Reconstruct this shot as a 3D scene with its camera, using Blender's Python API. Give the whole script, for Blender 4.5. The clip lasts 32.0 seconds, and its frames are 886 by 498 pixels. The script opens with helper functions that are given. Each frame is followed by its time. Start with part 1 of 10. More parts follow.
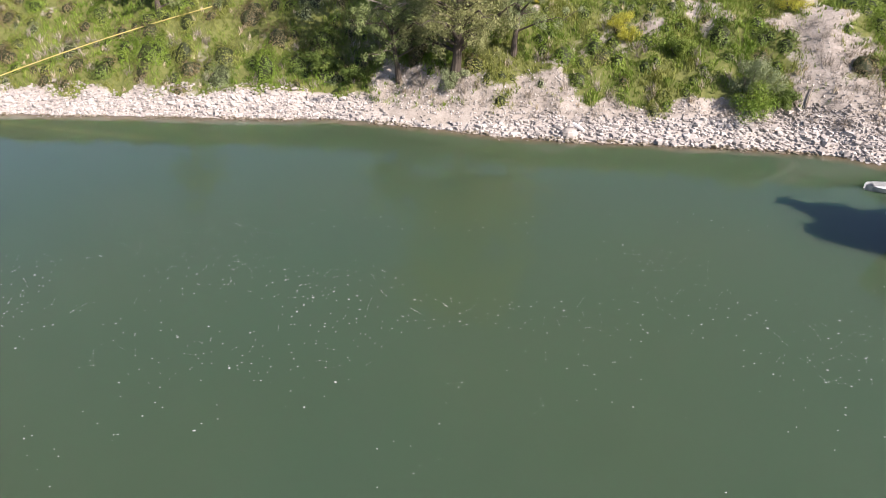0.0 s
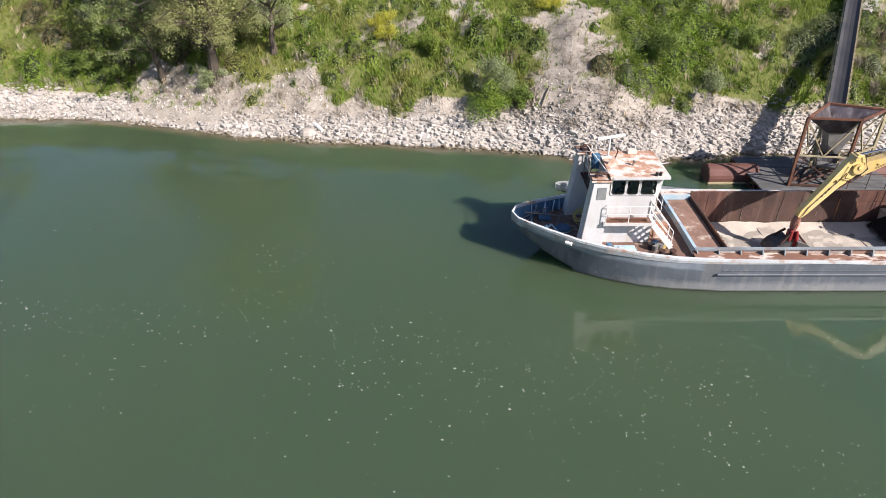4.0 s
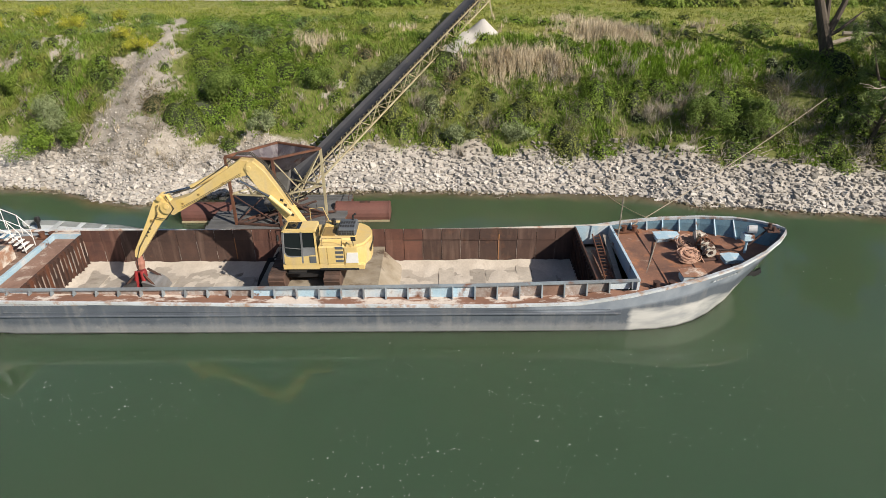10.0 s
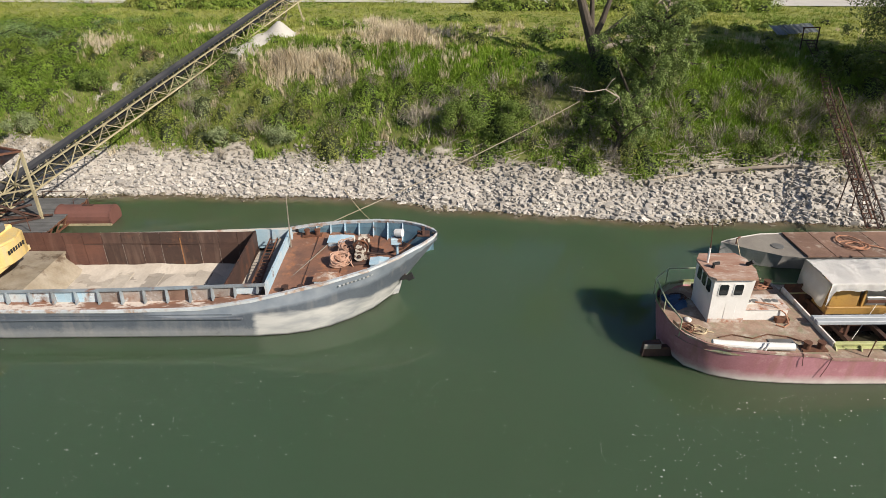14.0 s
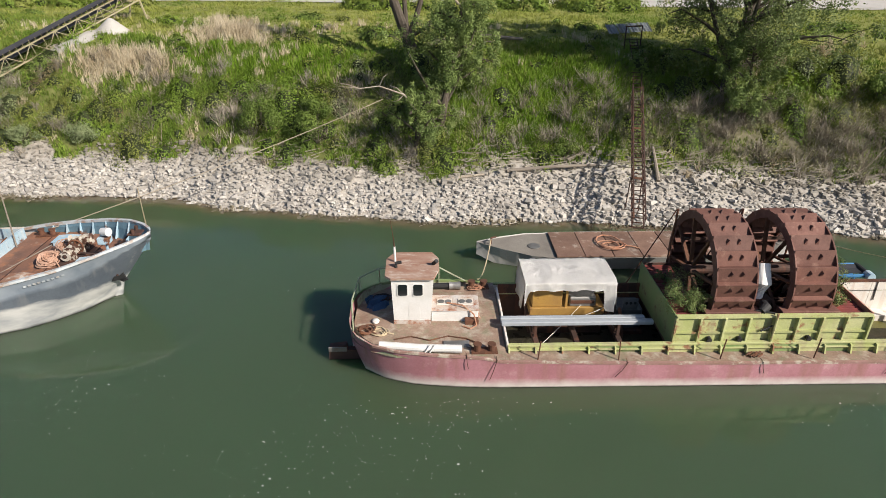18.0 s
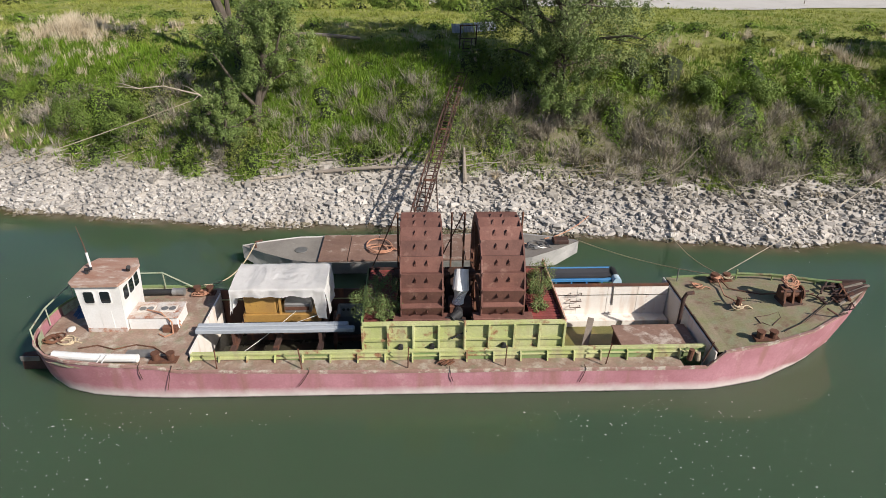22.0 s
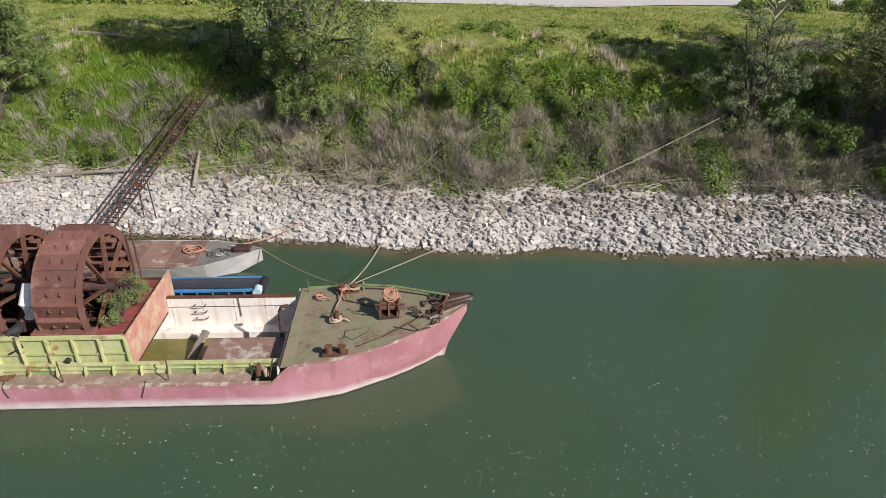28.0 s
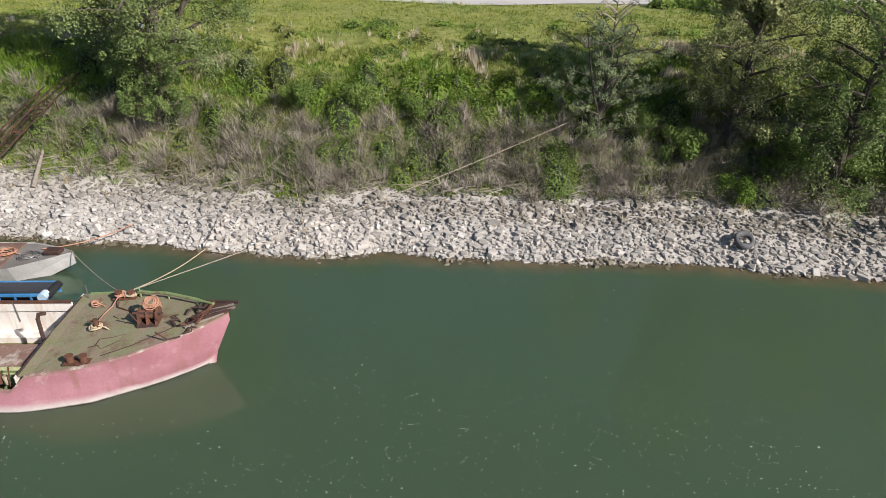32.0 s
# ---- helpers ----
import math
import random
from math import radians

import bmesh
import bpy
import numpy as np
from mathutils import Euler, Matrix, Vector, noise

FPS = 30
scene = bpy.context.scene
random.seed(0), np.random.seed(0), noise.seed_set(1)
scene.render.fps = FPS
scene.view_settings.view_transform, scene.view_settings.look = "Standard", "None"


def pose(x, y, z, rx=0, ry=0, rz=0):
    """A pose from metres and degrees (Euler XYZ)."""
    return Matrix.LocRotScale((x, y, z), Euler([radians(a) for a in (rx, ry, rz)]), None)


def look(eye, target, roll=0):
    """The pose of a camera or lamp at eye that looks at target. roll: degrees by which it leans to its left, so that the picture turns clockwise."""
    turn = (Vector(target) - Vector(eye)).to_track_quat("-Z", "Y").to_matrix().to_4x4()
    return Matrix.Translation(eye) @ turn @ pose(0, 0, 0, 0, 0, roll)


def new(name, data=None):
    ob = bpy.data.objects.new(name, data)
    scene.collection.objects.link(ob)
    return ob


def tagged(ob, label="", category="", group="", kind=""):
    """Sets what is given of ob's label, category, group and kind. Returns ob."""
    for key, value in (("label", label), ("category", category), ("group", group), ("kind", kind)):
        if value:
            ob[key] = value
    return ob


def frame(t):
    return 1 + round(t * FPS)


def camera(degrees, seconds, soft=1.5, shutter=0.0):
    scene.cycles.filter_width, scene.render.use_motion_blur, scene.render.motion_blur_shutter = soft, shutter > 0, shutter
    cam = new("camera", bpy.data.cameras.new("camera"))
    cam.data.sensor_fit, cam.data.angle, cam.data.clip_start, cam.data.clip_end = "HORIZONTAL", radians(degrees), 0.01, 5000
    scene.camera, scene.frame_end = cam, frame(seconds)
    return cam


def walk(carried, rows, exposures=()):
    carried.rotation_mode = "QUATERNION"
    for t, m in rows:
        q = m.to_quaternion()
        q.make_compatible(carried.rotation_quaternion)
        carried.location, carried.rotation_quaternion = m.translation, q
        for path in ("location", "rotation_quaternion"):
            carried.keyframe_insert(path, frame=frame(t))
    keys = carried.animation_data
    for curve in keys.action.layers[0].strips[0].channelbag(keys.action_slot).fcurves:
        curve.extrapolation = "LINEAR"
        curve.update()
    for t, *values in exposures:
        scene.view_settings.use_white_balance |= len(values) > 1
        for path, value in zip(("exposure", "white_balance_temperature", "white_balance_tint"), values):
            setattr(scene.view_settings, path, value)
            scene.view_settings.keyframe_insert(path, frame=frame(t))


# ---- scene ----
cam = camera(70.69, 32.0, soft=0.75)
ROWS = [
    (0, 1.512, -0.631, 19.602, 58.311, 0.910, 1.704),
    (0.5, 3.638, -0.552, 19.527, 58.328, 0.918, 1.792),
    (1, 5.945, -0.454, 19.407, 58.364, 0.907, 1.774),
    (1.5, 8.421, -0.280, 19.286, 58.400, 0.860, 1.754),
    (2, 11.040, -0.134, 19.120, 58.484, 0.867, 1.632),
    (2.5, 13.622, -0.005, 19.023, 58.523, 0.822, 1.494),
    (3, 16.698, 0.181, 18.919, 58.532, 0.782, 1.307),
    (3.5, 19.488, 0.350, 18.887, 58.471, 0.761, 1.131),
    (5.5, 32.092, 0.783, 18.636, 58.660, 0.714, 0.860),
    (6, 35.370, 0.883, 18.578, 58.707, 0.684, 0.783),
    (6.5, 38.145, 0.948, 18.595, 58.714, 0.665, 0.641),
    (7, 41.271, 1.091, 18.684, 60.632, 0.671, 0.520),
    (7.5, 43.941, 1.157, 18.578, 61.699, 0.628, 0.416),
    (8, 46.874, 1.154, 18.444, 61.846, 0.547, 0.305),
    (8.5, 49.406, 1.209, 18.428, 61.813, 0.494, 0.258),
    (9, 52.275, 1.284, 18.445, 61.770, 0.475, 0.191),
    (9.5, 54.725, 1.379, 18.379, 61.814, 0.420, 0.121),
    (10, 57.449, 1.469, 18.330, 61.848, 0.393, 0.021),
    (10.5, 59.782, 1.538, 18.297, 61.882, 0.335, -0.072),
    (11, 62.441, 1.606, 18.262, 61.906, 0.287, -0.111),
    (11.5, 64.657, 1.650, 18.213, 61.961, 0.250, -0.228),
    (12, 67.080, 1.667, 18.169, 62.036, 0.182, -0.337),
    (12.5, 69.139, 1.693, 18.167, 62.040, 0.178, -0.438),
    (13, 71.341, 1.717, 18.135, 62.096, 0.112, -0.583),
    (13.5, 73.230, 1.737, 18.076, 62.161, 0.090, -0.695),
    (14, 75.315, 1.764, 18.073, 62.165, 0.051, -0.775),
    (14.5, 77.015, 1.823, 18.008, 62.213, 0.006, -0.923),
    (16.5, 84.190, 2.203, 17.582, 62.510, -0.169, -1.229),
    (17, 86.006, 2.282, 17.474, 62.557, -0.227, -1.358),
    (17.5, 87.546, 2.269, 17.440, 62.561, -0.268, -1.470),
    (18, 89.293, 2.306, 17.389, 62.574, -0.304, -1.574),
    (18.5, 90.768, 2.321, 17.352, 62.608, -0.351, -1.694),
    (19, 92.489, 2.351, 17.337, 62.621, -0.427, -1.786),
    (19.5, 93.977, 2.365, 17.347, 62.604, -0.454, -1.894),
    (20, 95.673, 2.394, 17.332, 62.638, -0.491, -1.998),
    (20.5, 97.176, 2.456, 17.359, 62.586, -0.525, -2.078),
    (21, 98.887, 2.529, 17.379, 62.545, -0.547, -2.178),
    (21.5, 100.363, 2.606, 17.383, 62.523, -0.569, -2.278),
    (22, 102.022, 2.665, 17.381, 62.492, -0.583, -2.382),
    (22.5, 103.442, 2.660, 17.404, 62.477, -0.583, -2.478),
    (23, 104.979, 2.661, 17.437, 62.440, -0.568, -2.548),
    (23.5, 106.513, 2.654, 17.472, 62.383, -0.519, -2.658),
    (24, 108.020, 2.632, 17.532, 62.336, -0.492, -2.767),
    (24.5, 109.479, 2.662, 17.631, 62.250, -0.532, -2.882),
    (25, 110.924, 2.717, 17.746, 62.153, -0.577, -3.006),
    (25.5, 112.405, 2.747, 17.869, 62.073, -0.635, -3.049),
    (27.5, 118.332, 2.581, 18.333, 61.625, -0.846, -2.936),
    (28, 119.802, 2.604, 18.376, 61.545, -0.876, -2.876),
    (28.5, 121.233, 2.627, 18.420, 61.467, -0.908, -2.839),
    (29, 122.638, 2.643, 18.452, 61.388, -0.943, -2.788),
    (29.5, 124.023, 2.598, 18.575, 61.264, -0.979, -2.759),
    (30, 125.383, 2.535, 18.694, 61.161, -1.016, -2.730),
    (30.5, 126.729, 2.489, 18.863, 61.058, -1.053, -2.701),
    (31, 128.009, 2.486, 19.016, 60.939, -1.156, -2.673),
    (31.5, 129.250, 2.512, 19.166, 60.821, -1.263, -2.668),
    (32, 130.465, 2.553, 19.292, 60.713, -1.374, -2.670),
]
walk(cam, [(t, pose(x, y, z, rx, ry, rz)) for t, x, y, z, rx, ry, rz in ROWS], [(0, 0.97, 6500, 24), (3.5, 0.84, 6400, 20), (6, 0.58, 6550, 14), (7.5, 0.46, 6700, 13), (9, 0.39, 6750, 12), (14, 0.40, 6750, 12), (20, 0.41, 6500, 12), (25, 0.31, 6250, 15), (32, 0.45, 6200, 14)])

# world, sun and exposure
SUN_DIR = Vector((0.655, -0.50, 0.575)).normalized()
world = bpy.data.worlds.new("sky")
scene.world = world
world.use_nodes = True
wn = world.node_tree.nodes
sky = wn.new("ShaderNodeTexSky")
sky.sky_type = "NISHITA"
sky.sun_disc = False
sky.sun_elevation = math.asin(SUN_DIR.z)
sky.sun_rotation = math.atan2(SUN_DIR.x, SUN_DIR.y)
sky.air_density, sky.dust_density, sky.ozone_density = 1.0, 1.3, 3.0
world.node_tree.links.new(sky.outputs[0], wn["Background"].inputs[0])
wn["Background"].inputs[1].default_value = 0.068
sun = new("sun", bpy.data.lights.new("sun", "SUN"))
sun.data.energy, sun.data.angle, sun.data.color = 5.0, radians(0.53), (1.0, 0.93, 0.82)
sun.matrix_world = look(SUN_DIR * 200 + Vector((60, 30, 0)), (60, 30, 0))


# ---- materials ----
def link(nt, a, b):
    nt.links.new(a, b)


def material(name, base, other=None, scale=1.5, fine=18.0, rough=0.7, metal=0.0, bump=0.3, stain=None, stain_at=0.55,
             stain_scale=0.8, vary=0.12, stretch=(1, 1, 1), spec=0.4, island=False, soft=0.12, streak=None):
    """A weathered surface: two base tones mixed by broad noise, fine grain, and patches of stain with their own outline."""
    m = bpy.data.materials.new(name)
    m.use_nodes = True
    nt = m.node_tree
    n = nt.nodes
    p = n["Principled BSDF"]
    p.inputs["Metallic"].default_value = metal
    p.inputs["Specular IOR Level"].default_value = spec
    tc = n.new("ShaderNodeTexCoord")
    mp = n.new("ShaderNodeMapping")
    mp.inputs["Scale"].default_value = stretch
    link(nt, tc.outputs["Object"], mp.inputs[0])

    def tex(s, detail=6, r=0.6):
        t = n.new("ShaderNodeTexNoise")
        t.inputs["Scale"].default_value, t.inputs["Detail"].default_value, t.inputs["Roughness"].default_value = s, detail, r
        link(nt, mp.outputs[0], t.inputs[0])
        return t

    def mix(fac, a, b, kind="MIX"):
        x = n.new("ShaderNodeMix")
        x.data_type, x.blend_type = "RGBA", kind
        for sock, v in ((x.inputs[0], fac), (x.inputs[6], a), (x.inputs[7], b)):
            if hasattr(v, "type") and hasattr(v, "node"):
                link(nt, v, sock)
            else:
                sock.default_value = v if isinstance(v, float) else (*v, 1)
        return x.outputs[2]

    def ramp(v, lo, hi):
        r = n.new("ShaderNodeMapRange")
        r.inputs[1].default_value, r.inputs[2].default_value = lo, hi
        link(nt, v, r.inputs[0])
        return r.outputs[0]

    broad, grain = tex(scale), tex(fine, 4)
    other = other or tuple(c * 0.72 for c in base)
    col = mix(ramp(broad.outputs[0], 0.35, 0.65), base, other)
    if stain:
        st = tex(stain_scale, 8, 0.68)
        col = mix(ramp(st.outputs[0], stain_at, stain_at + soft), col, stain)
    if streak:
        mp2 = n.new("ShaderNodeMapping")
        mp2.inputs["Scale"].default_value = (1, 1, 0.12)
        link(nt, tc.outputs["Object"], mp2.inputs[0])
        st2 = n.new("ShaderNodeTexNoise")
        st2.inputs["Scale"].default_value, st2.inputs["Detail"].default_value = 2.2, 6
        link(nt, mp2.outputs[0], st2.inputs[0])
        col = mix(ramp(st2.outputs[0], 0.52, 0.7), col, streak)
    col = mix(1.0, col, mix(ramp(grain.outputs[0], 0.3, 0.7), (1 - vary * 1.4,) * 3, (1.0,) * 3), "MULTIPLY")
    if island:
        src = n.new("ShaderNodeNewGeometry").outputs["Random Per Island"]
    else:
        src = n.new("ShaderNodeObjectInfo").outputs["Random"]
    col = mix(1.0, col, mix(src, (1 - vary * 2.0,) * 3, (1 + vary * 0.6,) * 3), "MULTIPLY")
    link(nt, col, p.inputs["Base Color"])
    rr = n.new("ShaderNodeMapRange")
    rr.inputs[3].default_value, rr.inputs[4].default_value = max(0.03, rough - 0.15), min(1, rough + 0.12)
    link(nt, broad.outputs[0], rr.inputs[0])
    link(nt, rr.outputs[0], p.inputs["Roughness"])
    if bump:
        b = n.new("ShaderNodeBump")
        b.inputs["Strength"].default_value, b.inputs["Distance"].default_value = bump, 0.03
        link(nt, grain.outputs[0], b.inputs["Height"])
        link(nt, b.outputs[0], p.inputs["Normal"])
    return m


def leafy(name, a, b, c=None, through_light=0.25, scale=0.5):
    """Leaves and blades: tones that vary from piece to piece and in broad patches, with some light passing through."""
    m = bpy.data.materials.new(name)
    m.use_nodes = True
    nt = m.node_tree
    n = nt.nodes
    p = n["Principled BSDF"]
    tc, tx, geo = n.new("ShaderNodeTexCoord"), n.new("ShaderNodeTexNoise"), n.new("ShaderNodeNewGeometry")
    tx.inputs["Scale"].default_value, tx.inputs["Detail"].default_value = scale, 5
    link(nt, tc.outputs["Object"], tx.inputs[0])
    r = n.new("ShaderNodeValToRGB")
    add = n.new("ShaderNodeMath")
    add.operation = "MULTIPLY_ADD"
    add.inputs[1].default_value = 0.34
    link(nt, geo.outputs["Random Per Island"], add.inputs[0])
    sub = n.new("ShaderNodeMath")
    sub.operation = "MULTIPLY_ADD"
    sub.inputs[1].default_value, sub.inputs[2].default_value = 1.9, -0.62
    link(nt, tx.outputs[0], sub.inputs[0])
    link(nt, sub.outputs[0], add.inputs[2])
    link(nt, add.outputs[0], r.inputs[0])
    r.color_ramp.elements[0].color = (*a, 1)
    r.color_ramp.elements[1].position = 1.0
    r.color_ramp.elements[1].color = (*(c or b), 1)
    e = r.color_ramp.elements.new(0.55)
    e.color = (*b, 1)
    link(nt, r.outputs[0], p.inputs["Base Color"])
    p.inputs["Roughness"].default_value = 0.6
    p.inputs["Specular IOR Level"].default_value = 0.25
    if through_light:
        tr, ms = n.new("ShaderNodeBsdfTranslucent"), n.new("ShaderNodeMixShader")
        link(nt, r.outputs[0], tr.inputs[0])
        ms.inputs[0].default_value = through_light
        link(nt, p.outputs[0], ms.inputs[1])
        link(nt, tr.outputs[0], ms.inputs[2])
        link(nt, ms.outputs[0], n["Material Output"].inputs[0])
    return m


RUST = (0.17, 0.075, 0.042)
M_HULL_GREY = material("weathered grey hull paint", (0.088, 0.106, 0.132), (0.125, 0.147, 0.175), 0.5, 9, 0.6, 0, 0.15, (0.23, 0.24, 0.25), 0.60, 1.3, streak=(0.17, 0.18, 0.195), vary=0.08)
M_RUST_DECK = material("rusty brown deck plate", (0.29, 0.18, 0.135), (0.20, 0.12, 0.09), 0.9, 12, 0.75, 0, 0.2, (0.52, 0.44, 0.37), 0.54, 1.2, vary=0.14, soft=0.12)
M_RUST = material("rust", RUST, (0.10, 0.045, 0.03), 1.2, 20, 0.8, 0, 0.25, (0.24, 0.10, 0.05), 0.56, 1.3)
M_RUST_DARK = material("dark rust", (0.085, 0.045, 0.034), (0.05, 0.03, 0.026), 0.8, 16, 0.8, 0, 0.2, (0.20, 0.085, 0.045), 0.6, 0.9, streak=(0.15, 0.06, 0.035))
M_BLUE = material("faded light blue paint", (0.36, 0.55, 0.68), (0.46, 0.60, 0.68), 1.0, 16, 0.65, 0, 0.1, RUST, 0.60, 0.9, streak=(0.60, 0.64, 0.66), soft=0.05)
M_BLUE_WORN = material("blue paint worn to rust", (0.42, 0.55, 0.64), (0.60, 0.62, 0.62), 1.4, 16, 0.7, 0, 0.15, RUST, 0.50, 0.7)
M_WHITE = material("stained white paint", (0.80, 0.80, 0.785), (0.70, 0.69, 0.66), 0.9, 14, 0.55, 0, 0.06, (0.45, 0.29, 0.19), 0.63, 1.3, vary=0.06, soft=0.16)
M_WHITE_RUST = material("white paint flaking to rust", (0.70, 0.66, 0.60), (0.60, 0.52, 0.44), 1.0, 14, 0.65, 0, 0.1, (0.38, 0.16, 0.09), 0.53, 0.9)
M_ROOF_RUST = material("roof plate with rust patches", (0.36, 0.17, 0.10), (0.47, 0.30, 0.21), 0.9, 14, 0.7, 0, 0.1, (0.74, 0.68, 0.60), 0.455, 1.2, soft=0.12, vary=0.1)
M_PILOT_ROOF = material("rusty brown roof paint", (0.36, 0.19, 0.13), (0.47, 0.32, 0.25), 1.6, 14, 0.75, 0, 0.12, (0.66, 0.58, 0.50), 0.535, 1.7, soft=0.13, vary=0.14, stretch=(0.6, 1.5, 1))
M_STEEL = material("worn bare steel", (0.34, 0.34, 0.33), (0.22, 0.21, 0.20), 1.0, 16, 0.5, 0.5, 0.1, RUST, 0.62, 1.0)
M_BLACK = material("black rubber and gap shade", (0.02, 0.02, 0.022), (0.03, 0.03, 0.03), 2, 20, 0.7)
M_YELLOW = material("excavator yellow paint", (0.73, 0.52, 0.175), (0.71, 0.555, 0.26), 0.7, 12, 0.42, 0, 0.05, (0.36, 0.24, 0.10), 0.62, 1.6, vary=0.08, streak=(0.64, 0.50, 0.27), soft=0.2)
M_HOLD = material("sandy hold floor", (0.50, 0.455, 0.39), (0.40, 0.36, 0.31), 0.7, 9, 0.85, 0, 0.3, (0.22, 0.17, 0.13), 0.58, 0.6)
M_PINK = material("faded pink red hull paint", (0.47, 0.225, 0.26), (0.37, 0.16, 0.185), 0.55, 11, 0.68, 0, 0.18, (0.57, 0.36, 0.36), 0.58, 0.9, streak=(0.34, 0.165, 0.155), vary=0.10, soft=0.2)
M_LIME = material("lime green paint with rust", (0.42, 0.465, 0.18), (0.52, 0.53, 0.28), 0.9, 14, 0.65, 0, 0.12, (0.30, 0.155, 0.085), 0.56, 1.5, vary=0.13, soft=0.09, streak=(0.40, 0.37, 0.21))
M_GREEN_RAIL = material("old green paint", (0.20, 0.30, 0.11), (0.26, 0.30, 0.14), 1.2, 16, 0.7, 0, 0.1, (0.16, 0.10, 0.06), 0.55, 1.2)
M_MOSS_DECK = material("mossy worn deck", (0.43, 0.335, 0.24), (0.31, 0.32, 0.15), 1.1, 14, 0.85, 0, 0.25, (0.27, 0.15, 0.105), 0.53, 1.0, soft=0.14, streak=(0.36, 0.37, 0.22), vary=0.18)
M_STONE = material("pale limestone riprap", (0.61, 0.58, 0.535), (0.47, 0.44, 0.40), 0.25, 9, 0.9, 0, 0.3, (0.65, 0.63, 0.60), 0.58, 0.9, vary=0.2, island=True)


# ---- mesh helpers ----
BUILT_AT = {}


def part(name, bm, mat, parent=None, label="", smooth=False):
    """Links a bmesh as one mesh object, under a thing or a part."""
    me = bpy.data.meshes.new(name)
    bmesh.ops.recalc_face_normals(bm, faces=bm.faces[:])
    bm.to_mesh(me)
    bm.free()
    for mm in mat if isinstance(mat, (list, tuple)) else [mat]:
        me.materials.append(mm)
    for f in me.polygons:
        f.use_smooth = smooth
    ob = new(name, me)
    ob.parent = parent
    if parent is not None and parent.name in BUILT_AT:
        ob.matrix_parent_inverse = BUILT_AT[parent.name]
    if label:
        tagged(ob, label)
    return ob


def thing(name, m, label, category, group="", kind="", here=True):
    """An Empty at the base of a thing, for its parts; here: the parts' meshes are drawn at their places in the world."""
    e = new(name)
    e.empty_display_size = 0.3
    e.matrix_basis = m
    if here:
        BUILT_AT[e.name] = m.inverted()
    return tagged(e, label, category, group, kind)


def box(bm, x0, x1, y0, y1, z0, z1, bevel=0.0):
    vs = [bm.verts.new((x, y, z)) for x in (x0, x1) for y in (y0, y1) for z in (z0, z1)]
    fs = [bm.faces.new([vs[i] for i in q]) for q in ((0, 1, 3, 2), (4, 6, 7, 5), (0, 4, 5, 1), (2, 3, 7, 6), (0, 2, 6, 4), (1, 5, 7, 3))]
    if bevel:
        bmesh.ops.bevel(bm, geom=list({e for f in fs for e in f.edges}), offset=bevel, segments=1, affect="EDGES")
    return vs


def beam(bm, a, b, w, h=None):
    """A straight bar of rectangular section from a to b."""
    a, b, h = Vector(a), Vector(b), h or w
    d = (b - a).normalized()
    side = d.cross(Vector((0, 0, 1)))
    side = side.normalized() if side.length > 1e-3 else Vector((1, 0, 0))
    up = side.cross(d)
    vs = [bm.verts.new(p + side * sx * w / 2 + up * sz * h / 2) for p in (a, b) for sx, sz in ((-1, -1), (1, -1), (1, 1), (-1, 1))]
    for q in ((0, 1, 2, 3), (7, 6, 5, 4), (0, 4, 5, 1), (1, 5, 6, 2), (2, 6, 7, 3), (3, 7, 4, 0)):
        bm.faces.new([vs[i] for i in q])


def rod(bm, pts, r, seg=8, caps=True):
    """A round bar or rope along points."""
    pts = [Vector(q) for q in pts]
    rings = []
    for i, q in enumerate(pts):
        d = (pts[min(i + 1, len(pts) - 1)] - pts[max(i - 1, 0)]).normalized()
        side = d.cross(Vector((0, 0, 1)))
        side = side.normalized() if side.length > 1e-3 else Vector((1, 0, 0))
        up = side.cross(d)
        rad = r[i] if isinstance(r, (list, tuple)) else r
        rings.append([bm.verts.new(q + (side * math.cos(a) + up * math.sin(a)) * rad) for a in (2 * math.pi * k / seg for k in range(seg))])
    for a, b in zip(rings, rings[1:]):
        for k in range(seg):
            bm.faces.new((a[k], a[(k + 1) % seg], b[(k + 1) % seg], b[k]))
    if caps:
        bm.faces.new(rings[0][::-1])
        bm.faces.new(rings[-1])


def prism(bm, outline, y0, y1, axis="y"):
    """An outline of (a, b) pairs, drawn in the plane across axis and pushed from y0 to y1."""
    def at(a, b, c):
        return (a, c, b) if axis == "y" else (c, a, b) if axis == "x" else (a, b, c)
    lo, hi = [bm.verts.new(at(a, b, y0)) for a, b in outline], [bm.verts.new(at(a, b, y1)) for a, b in outline]
    bm.faces.new(lo)
    bm.faces.new(hi[::-1])
    for i in range(len(outline)):
        j = (i + 1) % len(outline)
        bm.faces.new((lo[i], hi[i], hi[j], lo[j]))


def loft(bm, rings, closed=False, cap=False):
    """Skins rows of points."""
    rows = [[bm.verts.new(p) for p in ring] for ring in rings]
    for a, b in zip(rows, rows[1:]):
        for k in range(len(a) if closed else len(a) - 1):
            q = (a[k], a[(k + 1) % len(a)], b[(k + 1) % len(a)], b[k])
            if len({tuple(round(c, 5) for c in v.co) for v in q}) >= 3:
                bm.faces.new(q)
    if cap:
        bm.faces.new(rows[0][::-1])
        bm.faces.new(rows[-1])
    return rows


def made(*calls):
    """A new bmesh filled by calls of (function, arguments...)."""
    bm = bmesh.new()
    for fn, *args in calls:
        fn(bm, *args)
    return bm


